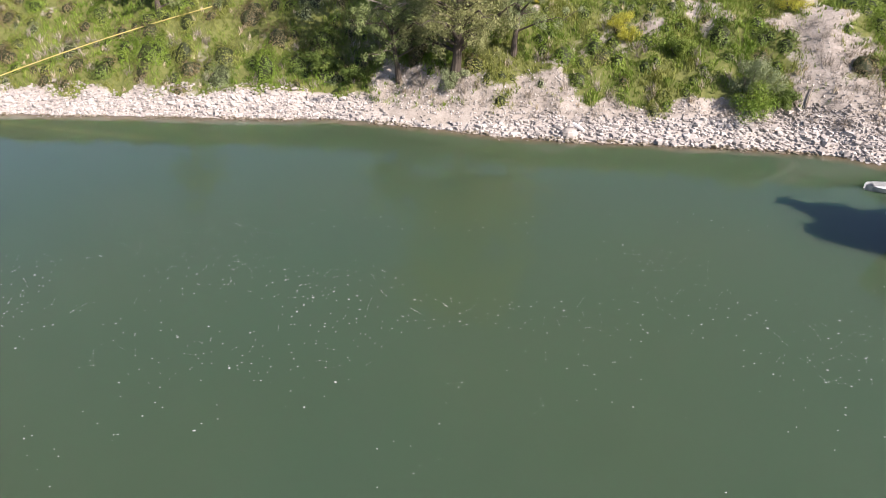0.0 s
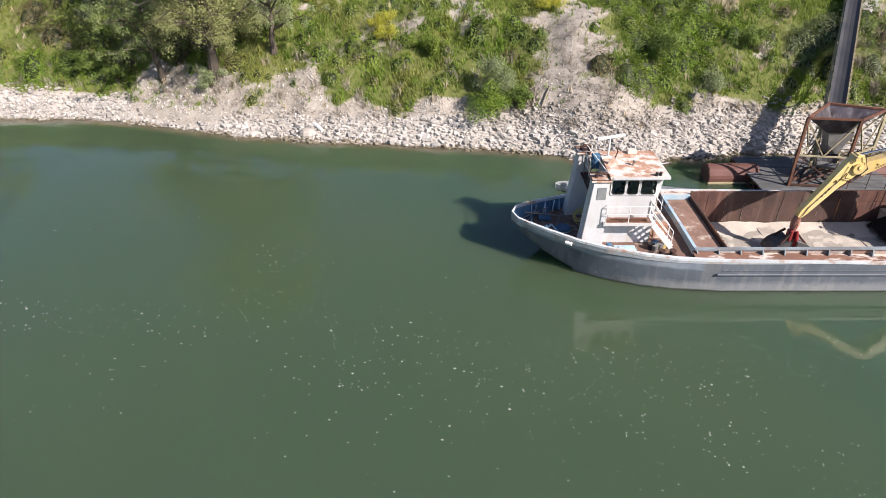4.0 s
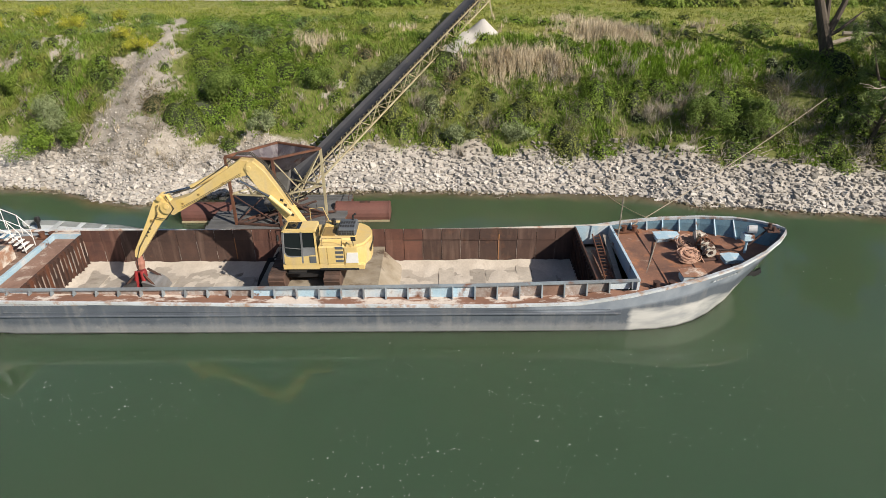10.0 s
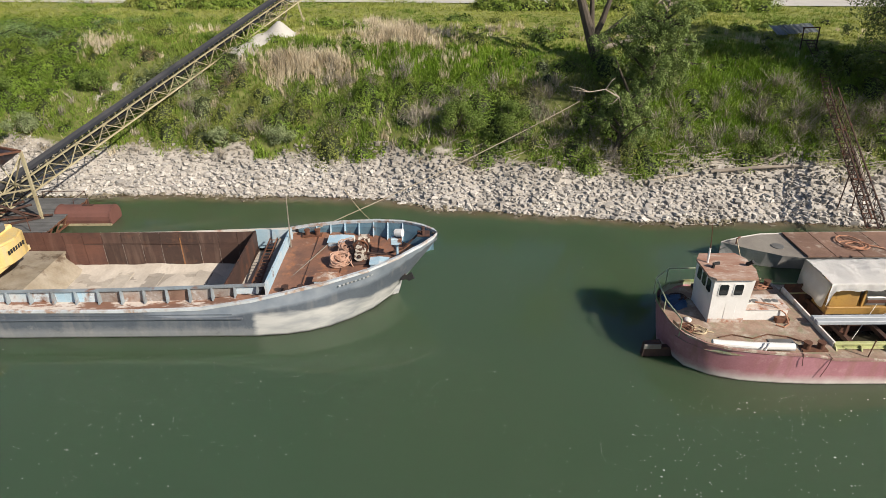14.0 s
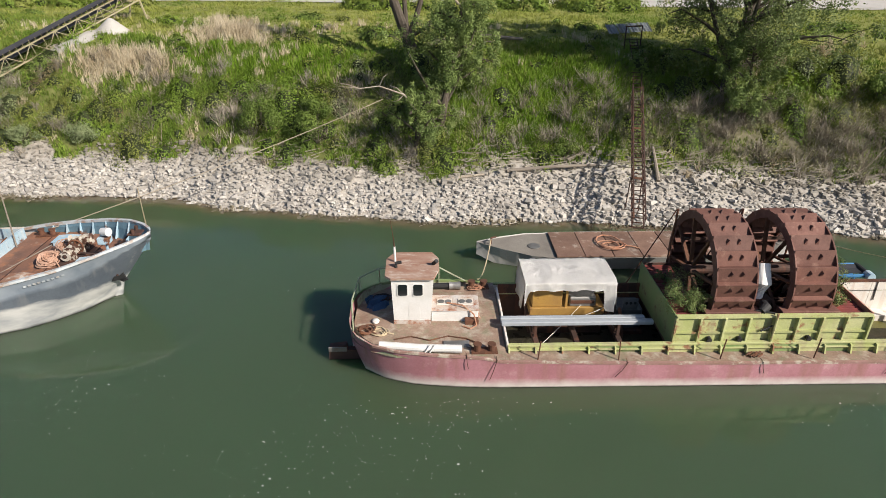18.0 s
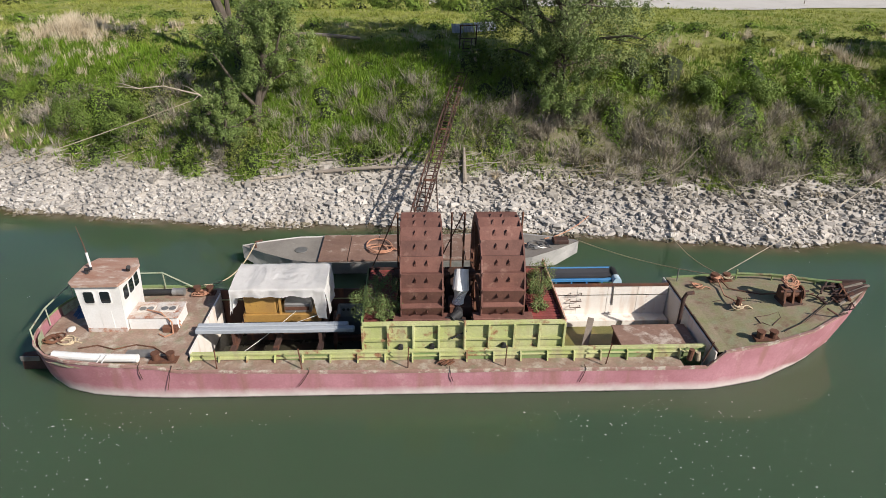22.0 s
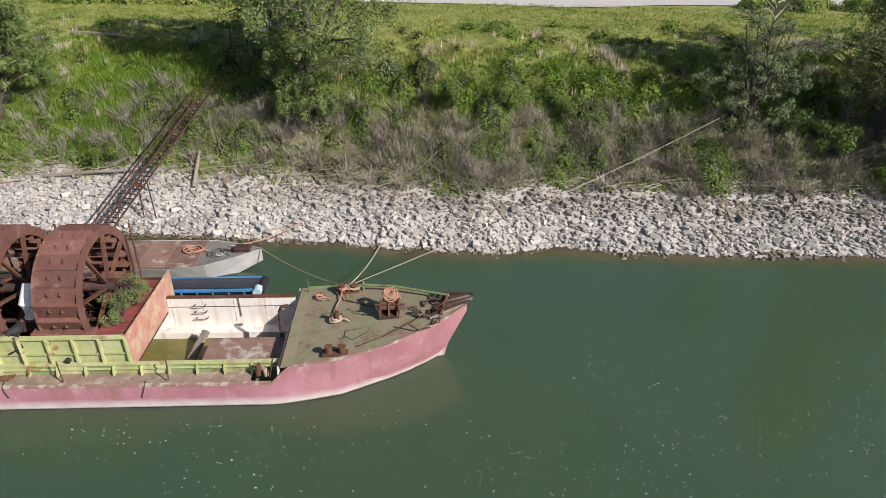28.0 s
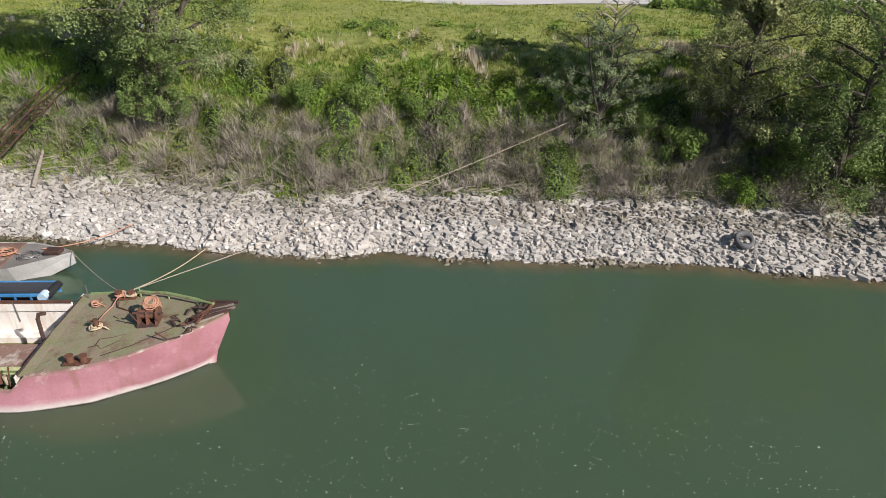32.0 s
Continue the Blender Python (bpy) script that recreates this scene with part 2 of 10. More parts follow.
def sag(a, b, drop, n=14):
    a, b = Vector(a), Vector(b)
    return [a.lerp(b, k / n) - Vector((0, 0, drop * 4 * (k / n) * (1 - k / n))) for k in range(n + 1)]


def stuff(name, verts, faces, mat, label, category, kind="stuff", parent=None):
    me = bpy.data.meshes.new(name)
    me.from_pydata(verts, [], faces)
    me.materials.append(mat)
    ob = new(name, me)
    ob.parent = parent
    return tagged(ob, label, category, kind=kind)


def lerp_table(table, x):
    return float(np.interp(x, [a for a, _ in table], [b for _, b in table]))


def add_cover(m, name, colours, scale, lo, hi, wobble):
    """Lays a second ground cover over a material where the ground's own measure of it is high, with a ragged edge."""
    nt = m.node_tree
    n = nt.nodes
    bsdf = n["Principled BSDF"]
    under = bsdf.inputs["Base Color"].links[0].from_socket
    at, tc = n.new("ShaderNodeAttribute"), n.new("ShaderNodeTexCoord")
    at.attribute_name = name
    tx, tx2 = n.new("ShaderNodeTexNoise"), n.new("ShaderNodeTexNoise")
    tx.inputs["Scale"].default_value, tx.inputs["Detail"].default_value, tx.inputs["Roughness"].default_value = 1.6, 8, 0.7
    tx2.inputs["Scale"].default_value, tx2.inputs["Detail"].default_value = scale, 6
    link(nt, tc.outputs["Object"], tx.inputs[0])
    link(nt, tc.outputs["Object"], tx2.inputs[0])
    ad, mr, cr, mx = n.new("ShaderNodeMath"), n.new("ShaderNodeMapRange"), n.new("ShaderNodeValToRGB"), n.new("ShaderNodeMix")
    ad.operation = "MULTIPLY_ADD"
    ad.inputs[1].default_value = wobble
    link(nt, tx.outputs[0], ad.inputs[0])
    link(nt, at.outputs["Fac"], ad.inputs[2])
    mr.inputs[1].default_value, mr.inputs[2].default_value = lo + wobble * 0.5, hi + wobble * 0.5
    link(nt, ad.outputs[0], mr.inputs[0])
    cr.color_ramp.elements[0].position, cr.color_ramp.elements[1].position = 0.3, 0.7
    cr.color_ramp.elements[0].color, cr.color_ramp.elements[1].color = (*colours[0], 1), (*colours[1], 1)
    link(nt, tx2.outputs[0], cr.inputs[0])
    mx.data_type = "RGBA"
    link(nt, mr.outputs[0], mx.inputs[0])
    link(nt, under, mx.inputs[6])
    link(nt, cr.outputs[0], mx.inputs[7])
    link(nt, mx.outputs[2], bsdf.inputs["Base Color"])


add_cover(M_STONE, "dirt", ((0.155, 0.14, 0.11), (0.29, 0.265, 0.225)), 0.9, 0.15, 0.75, 0.6)


def paint_below(m, x0, z1, colours, wobble=0.16):
    """A coat of paint on a hull, aft edge at x0 and upper edge at z1, with slightly worn edges."""
    nt = m.node_tree
    n = nt.nodes
    bsdf = n["Principled BSDF"]
    under = bsdf.inputs["Base Color"].links[0].from_socket
    tc, sp, tx, tx2 = n.new("ShaderNodeTexCoord"), n.new("ShaderNodeSeparateXYZ"), n.new("ShaderNodeTexNoise"), n.new("ShaderNodeTexNoise")
    link(nt, tc.outputs["Object"], sp.inputs[0])
    mp = n.new("ShaderNodeMapping")
    mp.inputs["Scale"].default_value = (0.35, 1, 1.6)
    link(nt, tc.outputs["Object"], mp.inputs[0])
    for t, sc in ((tx, 2.4), (tx2, 1.1)):
        t.inputs["Scale"].default_value, t.inputs["Detail"].default_value = sc, 7
        link(nt, mp.outputs[0], t.inputs[0])

    def worn(axis, edge, sign):
        a, b = n.new("ShaderNodeMath"), n.new("ShaderNodeMapRange")
        a.operation = "MULTIPLY_ADD"
        a.inputs[1].default_value = wobble
        link(nt, tx.outputs[0], a.inputs[0])
        link(nt, sp.outputs[axis], a.inputs[2])
        e = edge + wobble * 0.5
        b.inputs[1].default_value, b.inputs[2].default_value = e - 0.13 * sign, e + 0.13 * sign
        link(nt, a.outputs[0], b.inputs[0])
        return b.outputs[0]
    both = n.new("ShaderNodeMath")
    both.operation = "MULTIPLY"
    link(nt, worn(0, x0, 1), both.inputs[0])
    link(nt, worn(2, z1, -1), both.inputs[1])
    cr, mx = n.new("ShaderNodeValToRGB"), n.new("ShaderNodeMix")
    cr.color_ramp.elements[0].position, cr.color_ramp.elements[1].position = 0.38, 0.66
    cr.color_ramp.elements[0].color, cr.color_ramp.elements[1].color = (*colours[0], 1), (*colours[1], 1)
    link(nt, tx2.outputs[0], cr.inputs[0])
    mx.data_type = "RGBA"
    link(nt, both.outputs[0], mx.inputs[0])
    link(nt, under, mx.inputs[6])
    link(nt, cr.outputs[0], mx.inputs[7])
    link(nt, mx.outputs[2], bsdf.inputs["Base Color"])


def measure_on(ob, name, fn):
    """Stores a number at each corner of a mesh, worked out from its place, for a cover's material to read."""
    me = ob.data
    me.attributes.new(name, "FLOAT", "POINT").data.foreach_set("value", [fn(v.co) for v in me.vertices])


def rounded(bm, x0, x1, z0, z1, y0, y1, axis="y", c=0.07):
    prism(bm, [(x0 + c, z0), (x1 - c, z0), (x1 - c * 0.3, z0 + c * 0.3), (x1, z0 + c), (x1, z1 - c), (x1 - c * 0.3, z1 - c * 0.3), (x1 - c, z1), (x0 + c, z1), (x0 + c * 0.3, z1 - c * 0.3), (x0, z1 - c), (x0, z0 + c), (x0 + c * 0.3, z0 + c * 0.3)], y0, y1, axis)


# ---- water and land ----
SHORE = [(-80, 56.5), (-45, 55.5), (-31, 54.7), (-20, 54.0), (-10, 53.5), (-4.6, 52.2), (0.5, 50.5), (5.2, 49.15), (9.8, 48.25), (14.3, 47.8), (18.6, 47.0), (22.8, 46.4), (27, 45.9), (29.6, 44.8),
         (32, 43.4), (35.6, 42.65), (37, 43.3), (38.5, 44.3), (43, 45.0), (48.7, 44.9), (55, 45.1), (61, 44.6), (65, 44.4), (68.5, 44.2), (71.5, 43.6), (74, 42.8), (76.5, 42.0), (80, 41.4), (83.5, 40.8),
         (88.2, 40.0), (91.2, 39.6), (95, 39.8), (100, 39.3), (105, 38.8), (110, 38.0), (115.4, 37.5), (119, 36.6), (122.5, 36.15), (126, 36.0), (129.5, 36.4), (133, 35.65), (136.3, 35.45), (140, 35.2),
         (143.2, 35.4), (146.7, 34.95), (150, 34.55), (153.2, 33.75), (156.4, 33.2), (158.5, 32.9), (175, 29.5), (240, 20)]
# height above the water by distance from its edge
PROFILE = [(-40, -3), (-8, -2.4), (0, 0.0), (2.0, 0.95), (4.2, 2.1), (5.5, 3.1), (8, 4.7), (11, 6.6), (13.5, 8.0), (17, 8.7), (24, 9.0), (60, 9.0), (900, 9.0)]


# further along, the stones lie flatter and the slope above them is steeper
PROFILE_FLAT = [(-40, -3), (-8, -2.4), (0, 0.0), (2.0, 0.85), (3.4, 1.4), (6.2, 2.2), (8, 3.7), (11, 6.2), (13.5, 7.9), (17, 8.7), (24, 9.0), (60, 9.0), (900, 9.0)]


def shore(x):
    return lerp_table(SHORE, x) + 0.10 * math.sin(x * 0.9) + 0.10 * math.sin(x * 2.3 + 1)


def land(x, y, rough=True):
    """The height of the ground."""
    d = (y - shore(x)) * 0.985
    flat = min(1.0, max(0.0, (x - 106) / 10))
    z = lerp_table(PROFILE, d) * (1 - flat) + lerp_table(PROFILE_FLAT, d) * flat
    if rough and d > -6:
        k = min(1.0, max(0.0, (d + 6) / 8))
        far = min(1.0, max(0.15, (40 - d) / 25))
        z += k * far * (0.35 * noise.noise((x * 0.22, y * 0.22, 3)) + 0.16 * noise.noise((x * 0.8, y * 0.8, 7)))
        z += min(1.0, max(0.0, (d - 3.5) / 3)) * far * 0.5 * noise.noise((x * 0.38, y * 0.38, 12))
    return z


def spread(lo, hi, step):
    return [lo + step * k for k in range(int((hi - lo) / step) + 1)]


M_SOIL = material("dry pale soil", (0.475, 0.435, 0.378), (0.37, 0.335, 0.285), 0.9, 5, 0.95, 0, 0.9, (0.28, 0.245, 0.20), 0.55, 1.6, spec=0.1, vary=0.22)


add_cover(M_SOIL, "gravel", ((0.33, 0.305, 0.27), (0.48, 0.445, 0.40)), 6.0, 0.35, 0.65, 0.5)
add_cover(M_SOIL, "turf", ((0.085, 0.105, 0.028), (0.165, 0.175, 0.06)), 2.5, 0.35, 0.6, 0.9)
add_cover(M_SOIL, "meadow", ((0.14, 0.165, 0.04), (0.27, 0.275, 0.09)), 1.3, 0.3, 0.7, 0.5)
add_cover(M_SOIL, "litter", ((0.095, 0.088, 0.05), (0.20, 0.18, 0.125)), 3.5, 0.3, 0.6, 0.6)
xs = [-3000, -900, -300, -140, -100] + spread(-80, 200, 0.7) + [215, 240, 300, 500, 1100, 3000]
ds = [-2500, -600, -200, -90, -70, -60, -40, -20, -10] + spread(-6, 21, 0.5) + [22.5, 24, 26, 28, 30] + [33, 37, 42, 50, 60, 80, 120, 250, 700, 3000]
verts, faces = [], []
for x in xs:
    for d in ds:
        y = shore(x) + d
        z = land(x, y) if d > -12 else (-3 if d > -62 else 6 if d < -70 else 1)
        verts.append((x, y, z))
for i in range(len(xs) - 1):
    for j in range(len(ds) - 1):
        a = i * len(ds) + j
        faces.append((a, a + len(ds), a + len(ds) + 1, a + 1))
ground = stuff("ground", verts, faces, M_SOIL, "dry soil river bank with patches of grass", "ground", "structure")
for f in ground.data.polygons:
    f.use_smooth = True

M_WATER = bpy.data.materials.new("green river water")
M_WATER.use_nodes = True
nt = M_WATER.node_tree
wp = nt.nodes["Principled BSDF"]
wcl, wcr = nt.nodes.new("ShaderNodeTexNoise"), nt.nodes.new("ShaderNodeValToRGB")
wcl.inputs["Scale"].default_value, wcl.inputs["Detail"].default_value = 0.035, 2
wcr.color_ramp.elements[0].position, wcr.color_ramp.elements[1].position = 0.36, 0.62
wcr.color_ramp.elements[0].color, wcr.color_ramp.elements[1].color = (0.052, 0.089, 0.052, 1), (0.059, 0.091, 0.049, 1)
link(nt, wcl.outputs[0], wcr.inputs[0])
link(nt, wcr.outputs[0], wp.inputs["Base Color"])
wp.inputs["Roughness"].default_value = 0.035
wp.inputs["Specular IOR Level"].default_value = 0.8
# silt in the water carries light sideways, so that shadows on it are soft
wp.subsurface_method = "RANDOM_WALK"
wp.inputs["Subsurface Weight"].default_value = 1.0
wp.inputs["Subsurface Radius"].default_value = (3.5, 5.5, 4.5)
wp.inputs["Subsurface Scale"].default_value = 1.0
wp.inputs["IOR"].default_value = 1.33
wtc, wmap, wno, wbu = (nt.nodes.new(k) for k in ("ShaderNodeTexCoord", "ShaderNodeMapping", "ShaderNodeTexNoise", "ShaderNodeBump"))
wmap.inputs["Scale"].default_value = (0.5, 1.0, 1.0)
wno.inputs["Scale"].default_value, wno.inputs["Detail"].default_value = 1.6, 3
wbu.inputs["Strength"].default_value, wbu.inputs["Distance"].default_value = 0.2, 0.03
link(nt, wtc.outputs["Object"], wmap.inputs[0])
link(nt, wtc.outputs["Object"], wcl.inputs[0])
link(nt, wmap.outputs[0], wno.inputs[0])
link(nt, wno.outputs[0], wbu.inputs["Height"])
link(nt, wbu.outputs[0], wp.inputs["Normal"])
wxs = [-3000, -200, -100] + spread(-70, 190, 1.0) + [240, 600, 3000]
wv, wsh = [], []
for x in wxs:
    e = lerp_table(SHORE, x) + 0.10 * math.sin(x * 0.9) + 0.10 * math.sin(x * 2.3 + 1)
    for y, q in ((-120, 0), (-30, 0), (0, 0), (e - 4, 0), (e - 2.4, 0.06), (e - 1.5, 0.36), (e - 0.9, 0.75), (e - 0.4, 1), (e + 3, 1), (80, 1)):
        wv.append((x, y, 0))
        wsh.append(q)
add_cover(M_WATER, "shallow", ((0.085, 0.082, 0.045), (0.15, 0.125, 0.07)), 0.9, 0.3, 1.0, 0.35)
water = stuff("water", wv, [(i * 10 + j, i * 10 + 10 + j, i * 10 + 11 + j, i * 10 + j + 1) for i in range(len(wxs) - 1) for j in range(9)],
              M_WATER, "calm murky green river water with faint ripples", "water", "structure")
water.data.attributes.new("shallow", "FLOAT", "POINT").data.foreach_set("value", wsh)


# ---- the grey gravel barge ----
M_GLASS = bpy.data.materials.new("dark window glass")
M_GLASS.use_nodes = True
gp = M_GLASS.node_tree.nodes["Principled BSDF"]
gp.inputs["Base Color"].default_value = (0.012, 0.016, 0.018, 1)
gp.inputs["Roughness"].default_value = 0.06
M_CLEAR = bpy.data.materials.new("cabin window glass")
M_CLEAR.use_nodes = True
cn = M_CLEAR.node_tree
cn.nodes.remove(cn.nodes["Principled BSDF"])
see, shine, both = cn.nodes.new("ShaderNodeBsdfTransparent"), cn.nodes.new("ShaderNodeBsdfGlossy"), cn.nodes.new("ShaderNodeMixShader")
see.inputs["Color"].default_value = (0.78, 0.84, 0.84, 1)
shine.inputs["Roughness"].default_value = 0.03
fres = cn.nodes.new("ShaderNodeFresnel")
fres.inputs["IOR"].default_value = 1.45
cn.links.new(fres.outputs["Fac"], both.inputs["Fac"])
cn.links.new(see.outputs["BSDF"], both.inputs[1])
cn.links.new(shine.outputs["BSDF"], both.inputs[2])
cn.links.new(both.outputs["Shader"], cn.nodes["Material Output"].inputs["Surface"])
M_ROPE = material("sun bleached rope", (0.55, 0.45, 0.30), (0.45, 0.36, 0.24), 3, 40, 0.9, 0, 0.4)
M_ROPE_RED = material("orange mooring rope", (0.48, 0.22, 0.13), (0.52, 0.30, 0.20), 3, 40, 0.9, 0, 0.4)
M_ROPE_YEL = material("yellow line", (0.62, 0.52, 0.14), (0.55, 0.45, 0.2), 3, 40, 0.8)
M_WOOD = material("grey weathered timber", (0.30, 0.26, 0.21), (0.22, 0.19, 0.16), 1.2, 22, 0.85, 0, 0.3, (0.42, 0.38, 0.33), 0.6, 1.0, stretch=(0.3, 3, 3))
M_TARP_BLUE = material("blue plastic sheet", (0.03, 0.10, 0.22), (0.02, 0.06, 0.14), 2, 18, 0.5)
M_DARK_BLUE = material("dark blue paint", (0.05, 0.13, 0.24), (0.10, 0.22, 0.34), 1.2, 16, 0.6, 0, 0.1, RUST, 0.6, 1.0)

B1_MID = 31.0
B1_SHEER = [(25.4, 2.55), (27, 2.4), (29, 2.2), (31, 2.05), (33.5, 1.92), (37, 1.82), (43, 1.72), (51, 1.55), (60, 1.47), (64, 1.58), (66.3, 1.95), (68, 2.3), (70, 2.65), (72, 3.0), (74, 3.4), (75.4, 3.6)]
B1_DECK = [(25.4, 0), (25.7, 0.75), (26.2, 1.15), (27.1, 1.75), (28.6, 2.6), (30.1, 3.2), (31.9, 3.65), (33.5, 3.9), (36, 4.02), (64, 4.02), (66.5, 3.95), (68, 3.82), (70, 3.5), (72, 2.9), (73.5, 2.1), (74.6, 1.2), (75.2, 0.5), (75.4, 0)]
B1_WATER = [(25.4, 0), (25.7, 0.35), (26.2, 0.7), (27.1, 1.3), (27.8, 1.65), (28.7, 2.1), (30, 2.75), (31.4, 3.35), (33.5, 3.75), (36, 4.0), (66.5, 4.0), (68.6, 3.8), (70.3, 3.05), (71.8, 1.9), (72.9, 0.3), (73.1, 0), (75.4, 0)]


def b1_sheer(x):
    return lerp_table(B1_SHEER, x)


def hull_rows(xs, sheer, deck, water, mid, bow_rise=None):
    """Sections of a hull from the near rail under the keel to the far rail."""
    rows = []
    for x in xs:
        bd, bw, top = lerp_table(deck, x), lerp_table(water, x), sheer(x)
        low = bow_rise(x) if bow_rise else 0.0
        half = []
        for k, z in ((1.0, top), (0.82, top - 0.28), (0.5, low + (top - low) * 0.5), (0.18, low + (top - low) * 0.2), (0.0, low)):
            s = k ** (1.15 if 27.5 < x < 71.5 or x > 80 and 87 < x < 118 else 0.6)
            half.append((bw + (bd - bw) * s, z))
        deep = (max(0.0, 1.0 - low / 0.25) if x < 40 else 1.0) if bw > 0.05 else 0.0
        half.append((bw * 0.96, low - 0.5 * deep))
        half.append((bw * 0.7, low - 1.3 * deep))
        rows.append([(x, mid - b, z) for b, z in half] + [(x, mid + b, z) for b, z in half[::-1]])
    return rows


def b1_low(x):
    if x < 40:
        return lerp_table([(25.4, 1.95), (26.2, 1.4), (27.1, 0.85), (28.0, 0.42), (29.3, 0.0)], x)
    return 0.0 if x < 72.9 else (x - 72.9) * 1.3


barge = thing("river_barge", pose(50.5, B1_MID, 0), "long grey steel gravel barge moored on green water", "barge")
bx = [25.4, 25.5, 25.7, 26.2, 27.1, 27.8, 28.6, 29.3, 30.1, 31.9, 33.5, 36, 40, 45, 50, 55, 60, 63, 64, 66.5, 67.3, 68, 69, 70, 71, 72, 72.9, 73.5, 74.1, 74.6, 75.0, 75.2, 75.4]
bm = bmesh.new()
loft(bm, hull_rows(bx, b1_sheer, B1_DECK, B1_WATER, B1_MID, b1_low))
add_cover(M_HULL_GREY, "chalk", ((0.50, 0.49, 0.46), (0.27, 0.285, 0.30)), 1.6, 0.3, 0.95, 0.75)
add_cover(M_HULL_GREY, "topband", ((0.17, 0.205, 0.25), (0.27, 0.305, 0.345)), 1.3, 0.4, 0.62, 0.2)
paint_below(M_HULL_GREY, 66.5, 1.22, ((0.47, 0.47, 0.455), (0.25, 0.265, 0.275)), 0.5)
add_cover(M_HULL_GREY, "wet", ((0.03, 0.035, 0.035), (0.07, 0.075, 0.065)), 2.0, 0.75, 1.0, 0.2)
hull = part("hull", bm, M_HULL_GREY, barge, "grey hull paint, chalky pale at the bow", smooth=True)
measure_on(hull, "topband", lambda v: (1.0 if v.z > b1_sheer(v.x) - 0.4 else 0.0) if v.x > 62 or v.x < 36 else 0.0)
measure_on(hull, "chalk", lambda v: min(1.0, max(0.0, min(0.62, (1.05 - v.z) * 0.75)) * max(0.25, min(1.0, (v.x - 27.0) / 6.0))))
measure_on(hull, "wet", lambda v: max(0.0, 1.0 - max(0.0, v.z) / 0.3))
for y in (B1_MID - 4.06, B1_MID + 4.06):
    part("rubbing_strake", made((box, 35.5, 66, y - 0.05, y + 0.05, 1.02, 1.12, 0.02)), M_HULL_GREY, barge)
# two thin wale lines under the sheer
for z in (1.27,):
    for y in (B1_MID - 4.04, B1_MID + 4.04):
        part("wale", made((box, 35.8, 65.5, y - 0.012, y + 0.012, z, z + 0.03, 0.005)), M_HULL_GREY, barge)


def b1_half(x, z):
    """Half the hull's breadth inside the plating at a height."""
    bw, bd = lerp_table(B1_WATER, x), lerp_table(B1_DECK, x)
    up = max(0.0, z - b1_low(x)) / max(0.1, b1_sheer(x) - b1_low(x))
    return max(0.01, bw + (bd - bw) * min(1.0, up) ** 0.75 - 0.1)


def deck_strip(x_list, level, inset=0.06):
    """Deck plating between the rails, open over the hold."""
    bm = bmesh.new()
    rows = []
    for x in x_list:
        h = max(0.01, min(lerp_table(B1_DECK, x) - inset, b1_half(x, level(x))))
        rows.append([(x, B1_MID - h, level(x)), (x, B1_MID, level(x) + 0.06), (x, B1_MID + h, level(x))])
    loft(bm, rows)
    return bm


def b1_aft_level(x):
    return 1.62


def b1_bow_level(x):
    return lerp_table([(66, 1.72), (68, 1.85), (71, 2.1), (75.4, 2.6)], x)


part("aft_deck", deck_strip([25.7, 26.2, 27.1, 28.6, 30.1, 31.9, 33.5, 34.5], b1_aft_level), M_RUST_DECK, barge, "rusty brown aft deck with worn pale paint")
M_BOW_DECK = material("bright rust bow plating", (0.33, 0.16, 0.10), (0.17, 0.095, 0.07), 0.45, 12, 0.7, 0, 0.2, (0.42, 0.30, 0.23), 0.60, 1.2, vary=0.14, soft=0.12, streak=(0.38, 0.17, 0.09))
part("fore_deck", deck_strip([67.0, 68, 69, 70, 71, 72, 73, 74, 74.8], b1_bow_level), M_BOW_DECK, barge, "rust-red bow deck plating")
M_SIDE_DECK = material("side deck with flaking paint", (0.27, 0.14, 0.095), (0.19, 0.105, 0.075), 0.9, 14, 0.8, 0, 0.15, (0.62, 0.55, 0.49), 0.50, 0.8, soft=0.05, stretch=(0.5, 1.4, 1))
for sgn in (-1, 1):
    rows = []
    for x in spread(34.4, 67.2, 0.8):
        z = b1_sheer(x) - 0.02 if x < 66 else b1_bow_level(x)
        rows.append([(x, B1_MID + sgn * (lerp_table(B1_DECK, x) - 0.02), z), (x, B1_MID + sgn * 3.06, z)])
    part("side_deck", made((loft, rows)), M_SIDE_DECK, barge, "narrow side deck with flaking pale paint")
# the rail cap follows the sheer round the hull
rail = bmesh.new()
for sgn in (-1, 1):
    rows = []
    for x in bx:
        bd, z = lerp_table(B1_DECK, x), b1_sheer(x)
        w = 0.10 if 34 < x < 66 else 0.17
        if 34 < x < 66:
            z += 0.03
        rows.append([(x, B1_MID + sgn * (bd + 0.03), z - 0.08), (x, B1_MID + sgn * (bd + 0.03), z + 0.05), (x, B1_MID + sgn * max(0, bd - w), z + 0.05), (x, B1_MID + sgn * max(0, bd - w), z - 0.08)])
    loft(rail, rows)
M_CAP = material("pale blue white rail paint", (0.60, 0.65, 0.69), (0.47, 0.50, 0.51), 0.9, 14, 0.65, 0, 0.15, (0.40, 0.27, 0.20), 0.50, 1.4, soft=0.12, vary=0.1)
part("rail_cap", rail, M_CAP, barge, "pale rail cap with rust runs")
M_BLUE_DEEP = material("old blue bulwark paint", (0.13, 0.25, 0.34), (0.20, 0.34, 0.42), 0.9, 14, 0.7, 0, 0.1, RUST, 0.58, 0.9)
